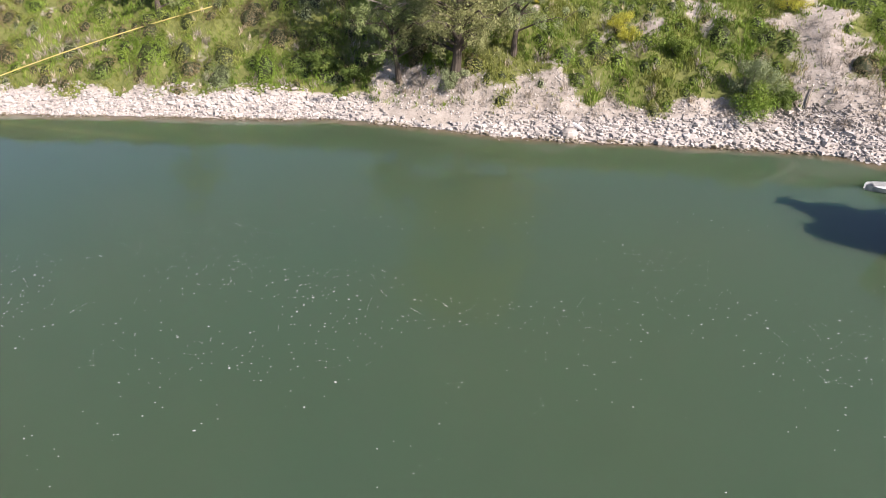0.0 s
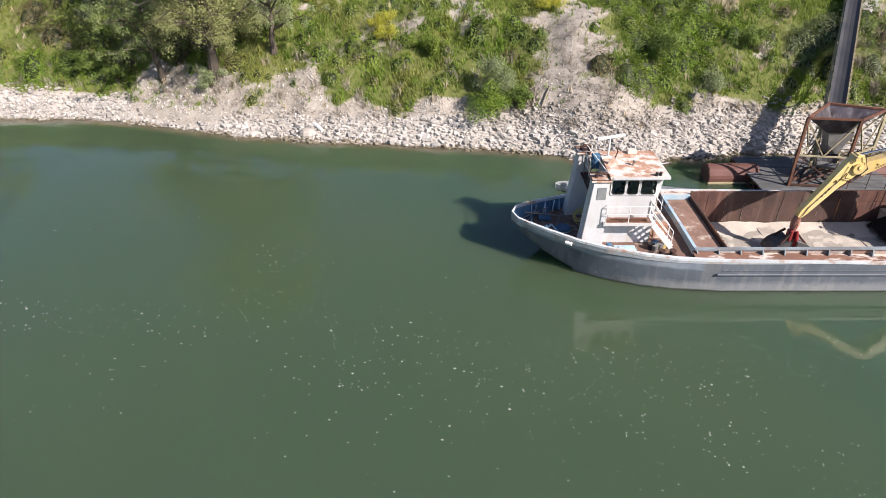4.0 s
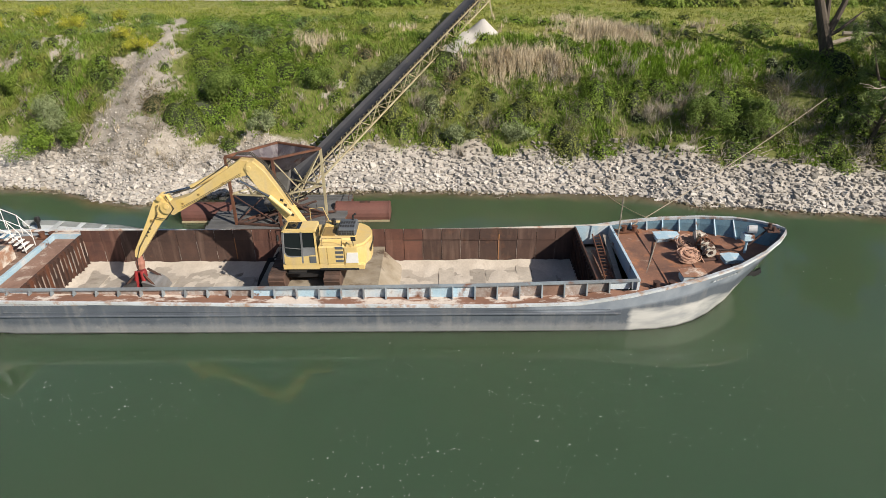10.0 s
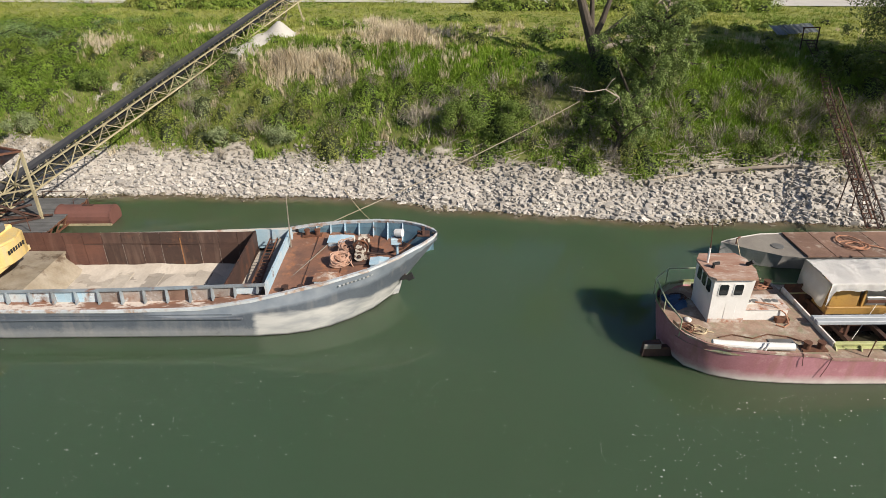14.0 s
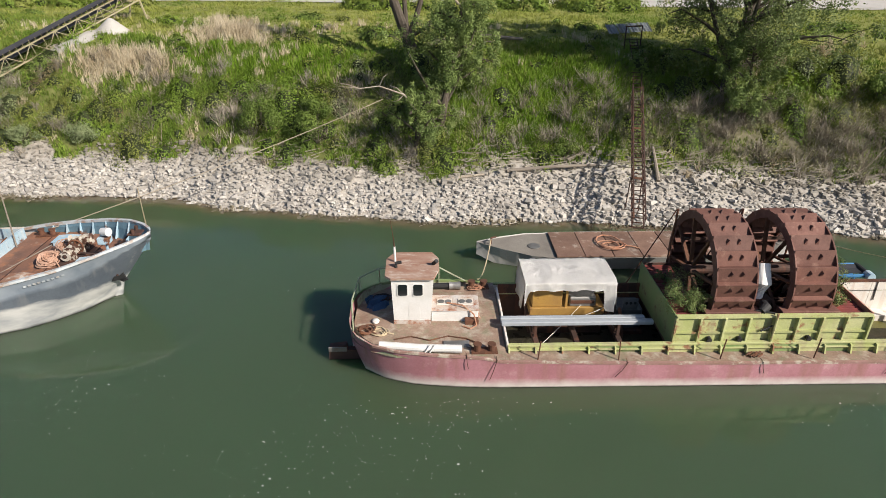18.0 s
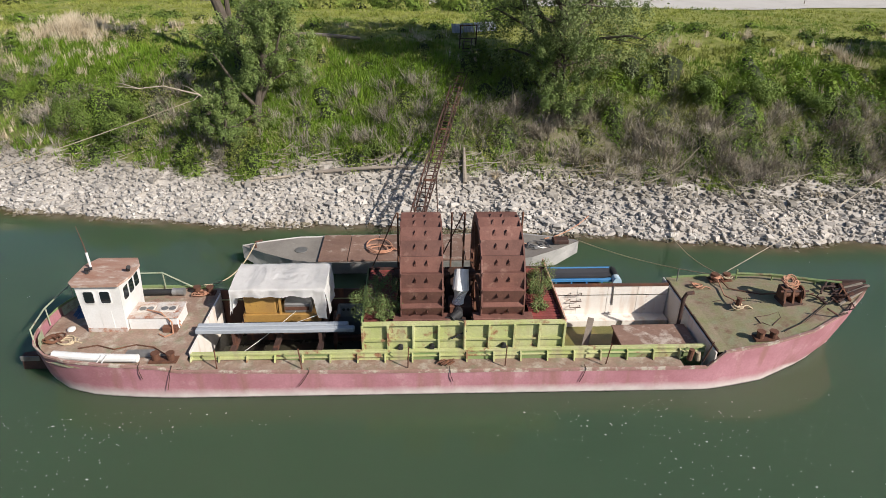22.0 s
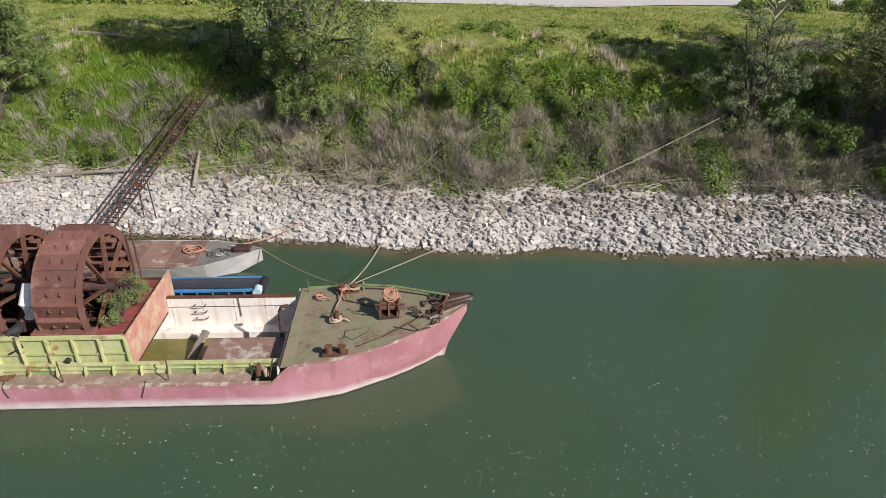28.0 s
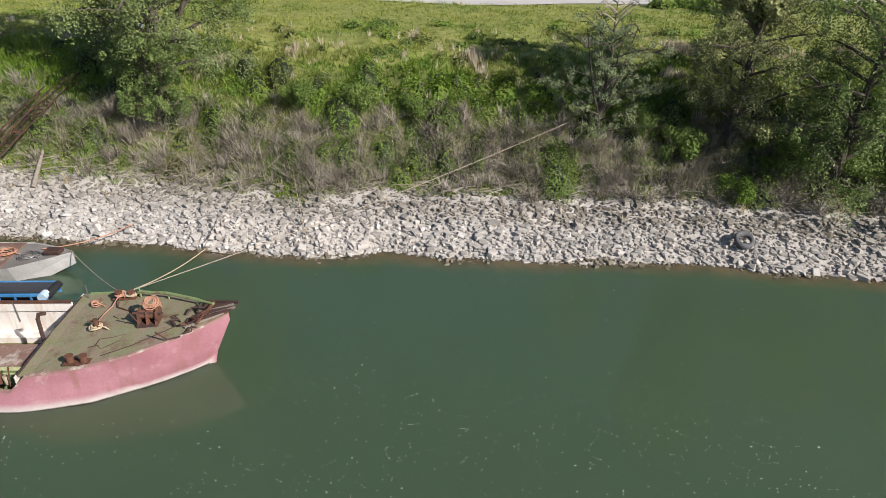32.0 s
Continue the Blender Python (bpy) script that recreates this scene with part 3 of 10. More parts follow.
# inner bulwark plating at the ends, with upright stays
for lo, hi, lev, mt in ((25.45, 33.0, b1_aft_level, M_DARK_BLUE), (67.2, 75.2, b1_bow_level, M_BLUE_DEEP)):
    for sgn in (-1, 1):
        rows = []
        for x in [q for q in bx if lo <= q <= hi]:
            h = max(0.0, lerp_table(B1_DECK, x) - 0.11)
            foot = min(lev(x), b1_sheer(x) - 0.02)
            bw, bd = lerp_table(B1_WATER, x), lerp_table(B1_DECK, x)
            up = max(0.0, foot - b1_low(x)) / max(0.1, b1_sheer(x) - b1_low(x))
            hf = max(0.0, min(h, bw + (bd - bw) * up ** 0.75 - 0.14))
            rows.append([(x, B1_MID + sgn * hf, foot), (x, B1_MID + sgn * (h * 0.62 + hf * 0.38 - 0.05 * (x > 66)), foot * 0.4 + b1_sheer(x) * 0.6), (x, B1_MID + sgn * h, b1_sheer(x))])
        part("bulwark", made((loft, rows)), mt, barge, "blue painted inner bulwark")
        for x in spread(lo + 1.2, hi - 1.0, 0.85):
            h = lerp_table(B1_DECK, x) - 0.12
            if b1_sheer(x) - lev(x) > 0.25:
                part("stay", made((prism, [(B1_MID + sgn * (h - 0.04), b1_sheer(x) - 0.03), (B1_MID + sgn * max(0.02, min(h, b1_half(x, lev(x))) - 0.30), lev(x) + 0.04), (B1_MID + sgn * max(0.04, min(h, b1_half(x, lev(x))) - 0.03), lev(x) + 0.04)], x - 0.03, x + 0.03, "x")), M_BLUE, barge)

# hold: coamings, ribs, panels, walls and floor
HX0, HX1, HN, HF = 36.2, 65.0, 27.92, 34.08


def coam(x):
    return lerp_table([(34, 2.05), (51, 2.1), (60, 2.2), (67.2, 2.42)], x)


M_RAIL_GREY = material("worn grey blue rail", (0.30, 0.36, 0.40), (0.21, 0.225, 0.235), 0.8, 14, 0.65, 0, 0.1, (0.24, 0.12, 0.08), 0.56, 0.9)
for y, sgn in ((HN, -1), (HF, 1)):
    rows = []
    for x in spread(34.5, 67.0, 0.65):
        rows.append([(x, y + sgn * 0.14, coam(x) - 0.07), (x, y + sgn * 0.14, coam(x)), (x, y - sgn * 0.06, coam(x) + 0.01), (x, y - sgn * 0.06, coam(x) - 0.07)])
    part("coaming_rail", made((lambda b, r: loft(b, r, True, True), rows)), M_RAIL_GREY if sgn < 0 else M_WHITE_RUST, barge, "worn coaming rail along the hold")
M_RUST_RUN = material("fresh orange rust", (0.40, 0.20, 0.08), (0.30, 0.13, 0.06), 2.0, 14, 0.85)
M_SCRAPED = material("paint scraped to rust and primer", (0.44, 0.40, 0.37), (0.30, 0.20, 0.155), 2.2, 16, 0.75, 0, 0.15, (0.60, 0.62, 0.62), 0.56, 1.8, soft=0.1, vary=0.16)
rib_x = [34.6 + 1.105 * k for k in range(30)]
# seams across the bow deck plates
for x in (68.6, 70.4, 72.2):
    h = lerp_table(B1_DECK, x) - 0.5
    part("deck_seam", made((box, x - 0.02, x + 0.02, B1_MID - h, B1_MID + h, b1_bow_level(x) - 0.01, b1_bow_level(x) + 0.066)), M_RUST_DARK, barge)
for a, b_ in zip(rib_x, rib_x[1:]):
    z0 = b1_sheer((a + b_) / 2) - 0.03
    rnd = random.random()
    blue = 47.5 < a < 58.5 or a < 36 or a > 65
    mt = (M_BLUE if rnd < 0.75 else M_BLUE_WORN) if blue else (M_RUST_DECK if rnd < 0.35 else M_SCRAPED)
    part("panel", made((box, a + 0.03, b_ - 0.03, HN - 0.03, HN + 0.03, z0, coam(a) - 0.06)), mt, barge)
    part("panel", made((box, a + 0.03, b_ - 0.03, HF - 0.03, HF + 0.03, z0, coam(a) - 0.06)), M_BLUE_WORN, barge)
for x in rib_x:
    z0 = b1_sheer(x) - 0.02
    for y, s in ((HN, -1), (HF, 1)):
        part("rib", made((prism, [(y, coam(x) - 0.05), (y + s * 0.20, coam(x) - 0.05), (y + s * 0.30, z0 + 0.02), (y, z0 + 0.02)], x - 0.035, x + 0.035, "x")), M_RAIL_GREY if s < 0 else M_RUST_DARK, barge)
M_HOLD_WALL = material("rusty hold plating", (0.095, 0.054, 0.042), (0.06, 0.038, 0.032), 0.9, 14, 0.8, 0, 0.25, (0.17, 0.085, 0.055), 0.56, 0.9, streak=(0.155, 0.10, 0.078), soft=0.16)
M_HOLD_RED = material("red brown hold plating", (0.145, 0.066, 0.047), (0.09, 0.045, 0.037), 0.9, 14, 0.8, 0, 0.2, (0.065, 0.038, 0.032), 0.56, 0.8, streak=(0.19, 0.10, 0.075), soft=0.2)
for k in range(26):
    x = HX0 + k * (HX1 - HX0) / 26
    w = (HX1 - HX0) / 26
    red = x < 38 or 46 < x < 55.5
    part("wall_plate", made((box, x + 0.012, x + w - 0.012, HF - 0.08, HF - 0.04, 1.55, 2.05 + 0.2)), M_HOLD_RED if red else M_HOLD_WALL, barge)
    part("wall_plate", made((box, x + 0.012, x + w - 0.012, HF - 0.07 + random.uniform(-0.015, 0.015), HF - 0.03, 0.0, 1.54)), M_HOLD_RED if red else M_HOLD_WALL, barge)
for k in range(1, 26):
    x = HX0 + k * (HX1 - HX0) / 26
    top, foot = random.choice((1.5, 1.5, 1.2, 0.9)), random.choice((0.1, 0.1, 0.3))
    if random.random() < 0.75:
        part("weld_seam", made((rod, [(x, HF - 0.085, foot), (x + random.uniform(-0.02, 0.02), HF - 0.09, (top + foot) / 2), (x, HF - 0.085, top)], 0.012, 5)), M_SCRAPED, barge, "pale scoured weld seam")
for x, top, foot in ((45.1, 1.75, 0.35), (60.6, 1.9, 0.2)):
    part("rust_run", made((box, x - 0.03, x + 0.03, HF - 0.095, HF - 0.078, foot, top)), M_RUST_RUN, barge, "orange rust run")
part("hold_wall", made((box, HX0, HX1, HF - 0.03, HF + 0.02, -0.2, 2.0)), M_RUST_DARK, barge)
part("hold_wall", made((box, HX0, HX1, HN - 0.02, HN + 0.04, -0.2, 1.9)), M_RUST_DARK, barge)
part("stringer", made((box, 55.0, HX1, HF - 0.11, HF - 0.04, 1.50, 1.54)), M_HOLD_WALL, barge)
for x0 in (HX0, HX1):
    part("bulkhead", made((box, x0 - 0.04, x0 + 0.04, HN, HF, -0.2, coam(x0) - 0.02)), M_RUST_DARK, barge, "ribbed rusty hold bulkhead")
for k in range(17):
    y = HN + 0.25 + k * 0.35
    part("frame_rib", made((box, HX0 + 0.04, HX0 + 0.16, y - 0.03, y + 0.03, 0.0, 1.95)), M_RUST_DARK, barge)
    cut_ = random.uniform(0.3, 1.1)
    part("scoured_edge", made((prism, [(y - 0.034, cut_), (y + 0.034, cut_ + 0.1), (y + 0.034, 1.6 + random.uniform(-0.3, 0.3)), (y - 0.034, 1.75)], HX0 + 0.155, HX0 + 0.172, "x")), M_SCRAPED, barge, "pale scoured edge")
    part("frame_rib", made((box, HX1 - 0.16, HX1 - 0.04, y - 0.03, y + 0.03, 0.0, 2.1)), M_RUST_DARK, barge)
part("hold_floor", made((box, HX0, HX1, HN, HF, -0.25, -0.02)), M_RUST_DARK, barge)
x = HX0 + 0.05
while x < HX1 - 0.3:
    w = min(random.choice((0.9, 1.3, 1.8, 2.3)), HX1 - 0.05 - x)
    y = HN + 0.1
    while y < HF - 0.3:
        d = min(random.choice((1.2, 1.9, 2.6)), HF - 0.1 - y)
        part("floor_plate", made((box, x + 0.02, x + w - 0.02, y + 0.02, y + d - 0.02, -0.02, 0.03 + random.uniform(0, 0.04))), M_HOLD, barge)
        y += d
    x += w
M_HOLD_SAND = material("pale damp sand", (0.62, 0.565, 0.49), (0.53, 0.475, 0.405), 1.3, 12, 0.95, 0, 0.3, (0.44, 0.375, 0.31), 0.56, 1.6, stretch=(1, 0.45, 1), soft=0.25)
rows = []
for i in range(97):
    x = HX0 + 0.06 + i * (HX1 - HX0 - 0.12) / 96
    row = []
    for j in range(25):
        y = HN + 0.06 + j * (HF - HN - 0.14) / 24
        edge = 0.16 * max(0.0, 1 - min(x - HX0, HX1 - x, (HF - y) * 0.8, (y - HN) * 1.5) / 0.8)
        row.append((x, y, 0.045 + edge + 0.09 * noise.noise((x * 0.55, y * 0.8, 4)) + 0.05 * noise.noise((x * 2.2, y * 2.2, 9))))
    rows.append(row)
tagged(part("sand_layer", made((loft, rows)), M_HOLD_SAND, smooth=True), "thin pale sand spilt over the hold floor", "sand")
# cross decks before and behind the hold
part("hatch_board", made((box, 34.72, 36.1, HN + 0.15, HF - 0.25, 1.5, 1.82, 0.02)), M_RUST_DECK, barge, "brown hatch board with scraped paint")
part("coaming_end", made((box, 34.5, 34.66, HN, HF, 1.55, coam(34.5))), M_BLUE, barge, "light blue hatch coaming")
part("coaming_end", made((box, 34.66, 36.2, HF - 0.22, HF - 0.05, 1.55, coam(35))), M_BLUE, barge)
part("coaming_end", made((box, 66.95, 67.08, HN, HF, 1.6, coam(67))), M_BLUE, barge, "light blue hatch coaming")
part("coaming_end", made((box, 65.0, 67.0, HF - 0.1, HF - 0.04, 1.2, coam(66))), M_BLUE, barge)
part("hatch_floor", made((box, 65.04, 66.95, HN + 0.05, HF - 0.05, 0.9, 1.0)), M_HOLD, barge)
part("walkway", made((box, 65.75, 66.45, HN + 0.05, HF - 1.2, 1.35, 1.42)), M_RUST_DECK, barge)
ladder = thing("ladder", pose(66.0, 31.5, 1.45), "rusty steel ladder lying across the hatch", "ladder", here=True)
for x in (65.82, 66.22):
    part("rail", made((beam, (x, 29.6, 1.5), (x + 0.1, 33.6, 2.05), 0.06)), M_RUST, ladder)
for k in range(13):
    y = 29.8 + k * 0.3
    part("rung", made((beam, (65.82 + (y - 29.6) * 0.025, y, 1.5 + (y - 29.6) * 0.1375), (66.22 + (y - 29.6) * 0.025, y, 1.5 + (y - 29.6) * 0.1375), 0.035)), M_RUST, ladder)
plank = thing("plank", pose(66.6, 31.5, 1.45), "grey weathered plank leaning across the hatch", "plank")
part("board", made((beam, (66.5, 29.4, 1.5), (66.62, 33.4, 2.1), 0.3, 0.06)), M_WOOD, plank)

# white strake under the rail round the stern
M_STRAKE = material("chalky white strake paint", (0.50, 0.53, 0.56), (0.40, 0.44, 0.48), 0.6, 14, 0.65, 0, 0.1, (0.36, 0.24, 0.18), 0.60, 0.9, soft=0.08, streak=(0.42, 0.36, 0.31))
for sgn in (-1, 1):
    rows = []
    for x in (25.4, 25.5, 25.7, 26.2, 27.1, 27.8, 28.6, 29.3, 30.1, 31.9, 33.5, 36, 38, 40):
        top, bd = b1_sheer(x), lerp_table(B1_DECK, x)
        d = lerp_table([(25.4, 0.42), (30, 0.34), (35, 0.2), (40, 0.09)], x)
        low = max(b1_low(x), top - d)
        y1 = b1_half(x, low) + 0.1 + 0.012
        rows.append([(x - 0.012, B1_MID + sgn * (bd + 0.018), top - 0.06), (x - 0.012, B1_MID + sgn * max(y1, bd * 0.9), low)])
    part("white_strake", made((loft, rows)), M_STRAKE, barge, "chalky white strake under the rail")
part("fairlead", made((rod, [(28.05, 28.62, 2.0), (28.35, 28.45, 1.98)], 0.1, 10)), M_WHITE, barge, "white mooring fairlead")
part("rudder", made((prism, [(27.6, -0.8), (28.1, -0.8), (28.1, 0.5), (27.75, 0.5)], 30.95, 31.05)), M_HULL_GREY, barge)

# wheelhouse aft
M_HOUSE = material("grimy white cabin paint", (0.63, 0.635, 0.645), (0.52, 0.525, 0.53), 0.8, 14, 0.55, 0, 0.08, (0.40, 0.31, 0.26), 0.66, 1.0, vary=0.05, streak=(0.54, 0.51, 0.48))
M_CURTAIN = material("pale grey blind behind glass", (0.34, 0.36, 0.36), (0.27, 0.29, 0.30), 1.5, 18, 0.25)
house = thing("wheelhouse", pose(31.3, 30.8, 1.65), "white steel wheelhouse with rusting flat roof", "wheelhouse")
X0, X1, Y0, Y1 = 30.08, 32.55, 29.2, 32.05
part("wall", made((box, X0, X1, Y0, Y1, 1.6, 4.35)), M_HOUSE, house, "stained white lower wall")
bm = bmesh.new()
loft(bm, [[(30.0, 28.85, 5.50), (32.95, 28.85, 5.50), (32.95, 32.2, 5.50), (30.05, 32.2, 5.50)], [(30.0, 28.85, 5.60), (32.95, 28.85, 5.60), (32.95, 32.2, 5.60), (30.05, 32.2, 5.60)]], True, True)
part("roof", bm, M_ROOF_RUST, house, "roof plate with rust patches and worn white paint")
part("fascia", made((box, 30.15, 32.97, 28.83, 28.848, 5.47, 5.60)), M_HOUSE, house)
part("fascia", made((box, 32.953, 32.975, 28.85, 32.2, 5.47, 5.60)), M_HOUSE, house)
for y in (29.9, 31.0):
    part("roof_seam", made((box, 30.1, 32.9, y, y + 0.03, 5.6, 5.615)), M_ROOF_RUST, house)
WINS = ((30.21, 30.90), (30.98, 31.58), (31.68, 32.46))
for yy in (Y0, Y1 - 0.08):
    part("upper_wall", made((box, X0 + 0.08, 32.6, yy, yy + 0.08, 4.35, 4.47)), M_HOUSE, house)
    part("upper_wall", made((box, X0 + 0.08, 32.66, yy, yy + 0.08, 5.29, 5.5)), M_HOUSE, house)
    for a, b_ in ((X0 + 0.01, 30.17), (30.94, 30.94), (31.63, 31.63), (32.5, 32.6)):
        part("mullion", made((box, a - 0.045 * (a == b_), b_ + 0.045 * (a == b_), yy, yy + 0.08, 4.47, 5.29)), M_HOUSE, house)
for a, b_ in WINS:
    bm = bmesh.new()
    for i in range(4):
        q = [(a, 4.47), (b_, 4.47), (b_, 5.29), (a, 5.29)]
        u, v = q[i], q[(i + 1) % 4]
        beam(bm, (u[0], Y0 - 0.01, u[1]), (v[0], Y0 - 0.01, v[1]), 0.07, 0.03)
    for cx, cz, sx, sz in ((a, 4.47, 1, 1), (b_, 4.47, -1, 1), (b_, 5.29, -1, -1), (a, 5.29, 1, -1)):
        arc = [(cx + sx * 0.16 * (1 - math.sin(k * math.pi / 8)), cz + sz * 0.16 * (1 - math.cos(k * math.pi / 8))) for k in range(5)]
        prism(bm, [(cx, cz)] + arc, Y0 - 0.02, Y0 + 0.015)
    part("window_frame", bm, M_HOUSE, house)
    ring = [(a + 0.16, 4.5), (b_ - 0.16, 4.5), (b_ - 0.06, 4.54), (b_ - 0.03, 4.63), (b_ - 0.03, 5.13), (b_ - 0.06, 5.22), (b_ - 0.16, 5.26), (a + 0.16, 5.26), (a + 0.06, 5.22), (a + 0.03, 5.13), (a + 0.03, 4.63), (a + 0.06, 4.54), (a + 0.16, 4.5)]
    part("gasket", made((rod, [(p, Y0 - 0.02, q) for p, q in ring], 0.026, 6)), M_BLACK, house)
    part("pane", made((rounded, a, b_, 4.45, 5.31, Y0 + 0.02, Y0 + 0.03, "y", 0.13)), M_CLEAR, house)
    part("pane", made((rounded, a, b_, 4.45, 5.31, Y1 - 0.05, Y1 - 0.04, "y", 0.13)), M_CLEAR, house)
part("blind", made((box, 29.4, 29.84, 28.655, 28.676, 4.45, 5.12)), M_CURTAIN, house, "pale blind in a side light")
# black filler stands in for the shade in the gap beside the casing
part("dark_recess", made((box, 29.94, 30.078, 29.3, 29.6, 1.64, 5.3)), M_BLACK, house)
for y in (Y0 + 0.02, 30.1, 31.1, Y1 - 0.1):
    part("window_post", made((prism, [(32.5, 4.3), (32.62, 4.3), (32.80, 5.5), (32.68, 5.5)], y, y + 0.09)), M_HOUSE, house)
for a, b_ in ((Y0 + 0.12, 30.1), (30.2, 31.1), (31.2, Y1 - 0.12)):
    part("pane", made((prism, [(32.55, 4.42), (32.57, 4.42), (32.72, 5.45), (32.70, 5.45)], a, b_)), M_CLEAR, house)
part("back_wall", made((box, X0, X0 + 0.08, Y0 + 0.0, Y1, 4.352, 5.498)), M_HOUSE, house)
part("cabin_floor", made((box, 30.2, 32.5, 29.3, 31.95, 4.352, 4.37)), M_STEEL, house)
part("inner_lining", made((box, 30.17, 30.2, 29.3, 31.95, 4.37, 5.49)), M_CURTAIN, house)
part("console", made((box, 31.9, 32.4, 29.5, 31.8, 4.37, 4.75)), M_STEEL, house)
part("wheel_seat", made((box, 31.1, 31.5, 30.3, 30.8, 4.37, 4.95, 0.06)), M_BLACK, house)
part("bag", made((rod, [(30.5, 29.6, 4.4), (30.75, 29.65, 4.55), (31.0, 29.6, 4.42)], 0.13, 8)), M_TARP_BLUE, house)
part("cream_panel", made((prism, [(32.555, 3.0), (32.60, 3.0), (32.60, 4.35), (32.555, 4.35)], Y0 + 0.1, Y1 - 0.1)), M_WHITE_RUST, house, "cream front panel with worn lettering")
for k in range(7):
    y = 29.8 + k * 0.24
    part("letter_bar", made((box, 32.605, 32.612, y, y + 0.12, 3.62, 3.86)), M_STEEL, house)
# two leaning funnel casings, one against the cabin and one standing free
for y, foot, head in ((28.68, (28.78, 29.98), (29.15, 29.98)), (32.25, (28.55, 29.85), (29.0, 29.62))):
    bm = bmesh.new()
    rows = []
    for u in (0.0, 0.06, 0.94, 1.0):
        a, b_, z = foot[0] + (head[0] - foot[0]) * u, foot[1] + (head[1] - foot[1]) * u, 1.6 + 3.8 * u
        rows.append([(a + 0.05, y, z), (b_, y, z), (b_, y + 0.92 - 0.1 * u, z), (a + 0.05, y + 0.92 - 0.1 * u, z), (a, y + 0.82 - 0.1 * u, z), (a, y + 0.08, z)])
    loft(bm, rows, True, True)
    w = part("funnel_casing", bm, M_HOUSE, house, "tall white funnel casing with rusty cap")
    part("cap", made((box, head[0] - 0.12, head[1] + 0.06, y - 0.08, y + 0.9, 5.4, 5.50, 0.02)), M_ROOF_RUST, w)
    part("exhaust", made((rod, [(head[0] + 0.2, y + 0.4, 5.48), (head[0] + 0.2, y + 0.4, 5.66), (head[0] + 0.35, y + 0.4, 5.74), (head[0] + 0.72, y + 0.4, 5.70)], 0.09)), M_RUST_DARK, w)
    part("cap_rim", made((rod, [(head[0] - 0.08, y - 0.04, 5.52), (head[1], y - 0.04, 5.52), (head[1], y + 0.84, 5.52), (head[0] - 0.08, y + 0.84, 5.52), (head[0] - 0.08, y - 0.04, 5.52)], 0.035, 6)), M_RUST_DARK, w)
# blue flag locker, ladder and rails between cabin and funnels
part("locker", made((box, 29.55, 29.95, 31.2, 31.6, 5.0, 5.75, 0.03)), M_DARK_BLUE, house, "dark blue locker behind the roof")
for q in ((29.3, 31.9), (29.3, 30.6), (29.7, 31.9)):
    part("post", made((rod, [(q[0], q[1], 4.4), (q[0], q[1], 5.7)], 0.025, 6)), M_STEEL, house)
for z in (5.1, 5.4, 5.7):
    part("bar", made((rod, [(29.7, 31.9, z), (29.3, 31.9, z), (29.3, 30.6, z)], 0.022, 6)), M_STEEL, house)
part("platform", made((box, 29.2, X0 - 0.01, 30.2, 32.2, 4.3, 4.36)), M_RUST_DARK, house)
bal = part("balcony", made((box, 29.9, 32.35, 28.5, Y0, 3.08, 3.16, 0.01)), M_RUST_DECK, house, "side balcony platform with worn brown floor")
part("edge", made((box, 29.88, 32.37, 28.47, 28.498, 3.04, 3.2)), M_HOUSE, bal)
part("edge", made((box, 29.86, 29.898, 28.47, Y0, 3.04, 3.2)), M_HOUSE, bal)
for k in range(3):
    part("pole", made((rod, [(30.1 + 0.1 * k, 28.75 + 0.1 * k, 3.19), (32.1 + 0.05 * k, 28.7 + 0.13 * k, 3.19)], 0.03, 6)), M_RUST, bal)


def railing(parent, pts, h=0.95, mid=0.5, gap=0.8, mat=None, r=0.022):
    """Posts and two bars along points at deck level."""
    mat = mat or M_WHITE
    for q in pts:
        part("post", made((rod, [q, (q[0], q[1], q[2] + h)], r, 6)), mat, parent)
    for lev in (h, mid):
        part("bar", made((rod, [(q[0], q[1], q[2] + lev) for q in pts], r, 6)), mat, parent)


railing(house, [(29.95, 29.15, 3.18), (29.95, 28.5, 3.18), (31.1, 28.5, 3.18), (32.3, 28.5, 3.18), (33.5, 28.5, 1.75)])
railing(house, [(32.35, 29.15, 3.18), (33.5, 29.15, 1.75)])
railing(house, [(32.7, 32.2, 2.9), (33.5, 32.2, 2.5), (34.0, 32.2, 1.8)], 1.2)
railing(house, [(32.7, 33.1, 2.9), (33.5, 33.1, 2.5), (34.0, 33.1, 1.8)], 1.2)
for k in range(6):
    x = 32.42 + k * 0.2
    part("step", made((box, x, x + 0.2, 28.52, 29.12, 2.98 - k * 0.23, 3.02 - k * 0.23)), M_WHITE, house)
    part("step", made((box, 32.75 + k * 0.2, 32.95 + k * 0.2, 32.25, 33.05, 2.72 - k * 0.17, 2.76 - k * 0.17)), M_WHITE, house)
part("stringer", made((beam, (32.38, 28.5, 3.05), (33.55, 28.5, 1.66), 0.05, 0.2)), M_WHITE, house)
part("stringer", made((beam, (32.38, 29.14, 3.05), (33.55, 29.14, 1.66), 0.05, 0.2)), M_WHITE, house)
trunk = part("engine_trunk", made((box, 32.62, 33.6, 29.64, 31.9, 1.6, 2.5, 0.04)), M_ROOF_RUST, house, "rusty red engine trunk with two hatches")
for y in (29.95, 31.0):
    part("hatch", made((box, 32.8, 33.45, y, y + 0.7, 2.5, 2.55, 0.03)), M_STEEL, trunk)
mast = part("mast", made((rod, [(30.4, 31.5, 5.6), (30.4, 31.5, 6.6)], 0.05)), M_WHITE, house)
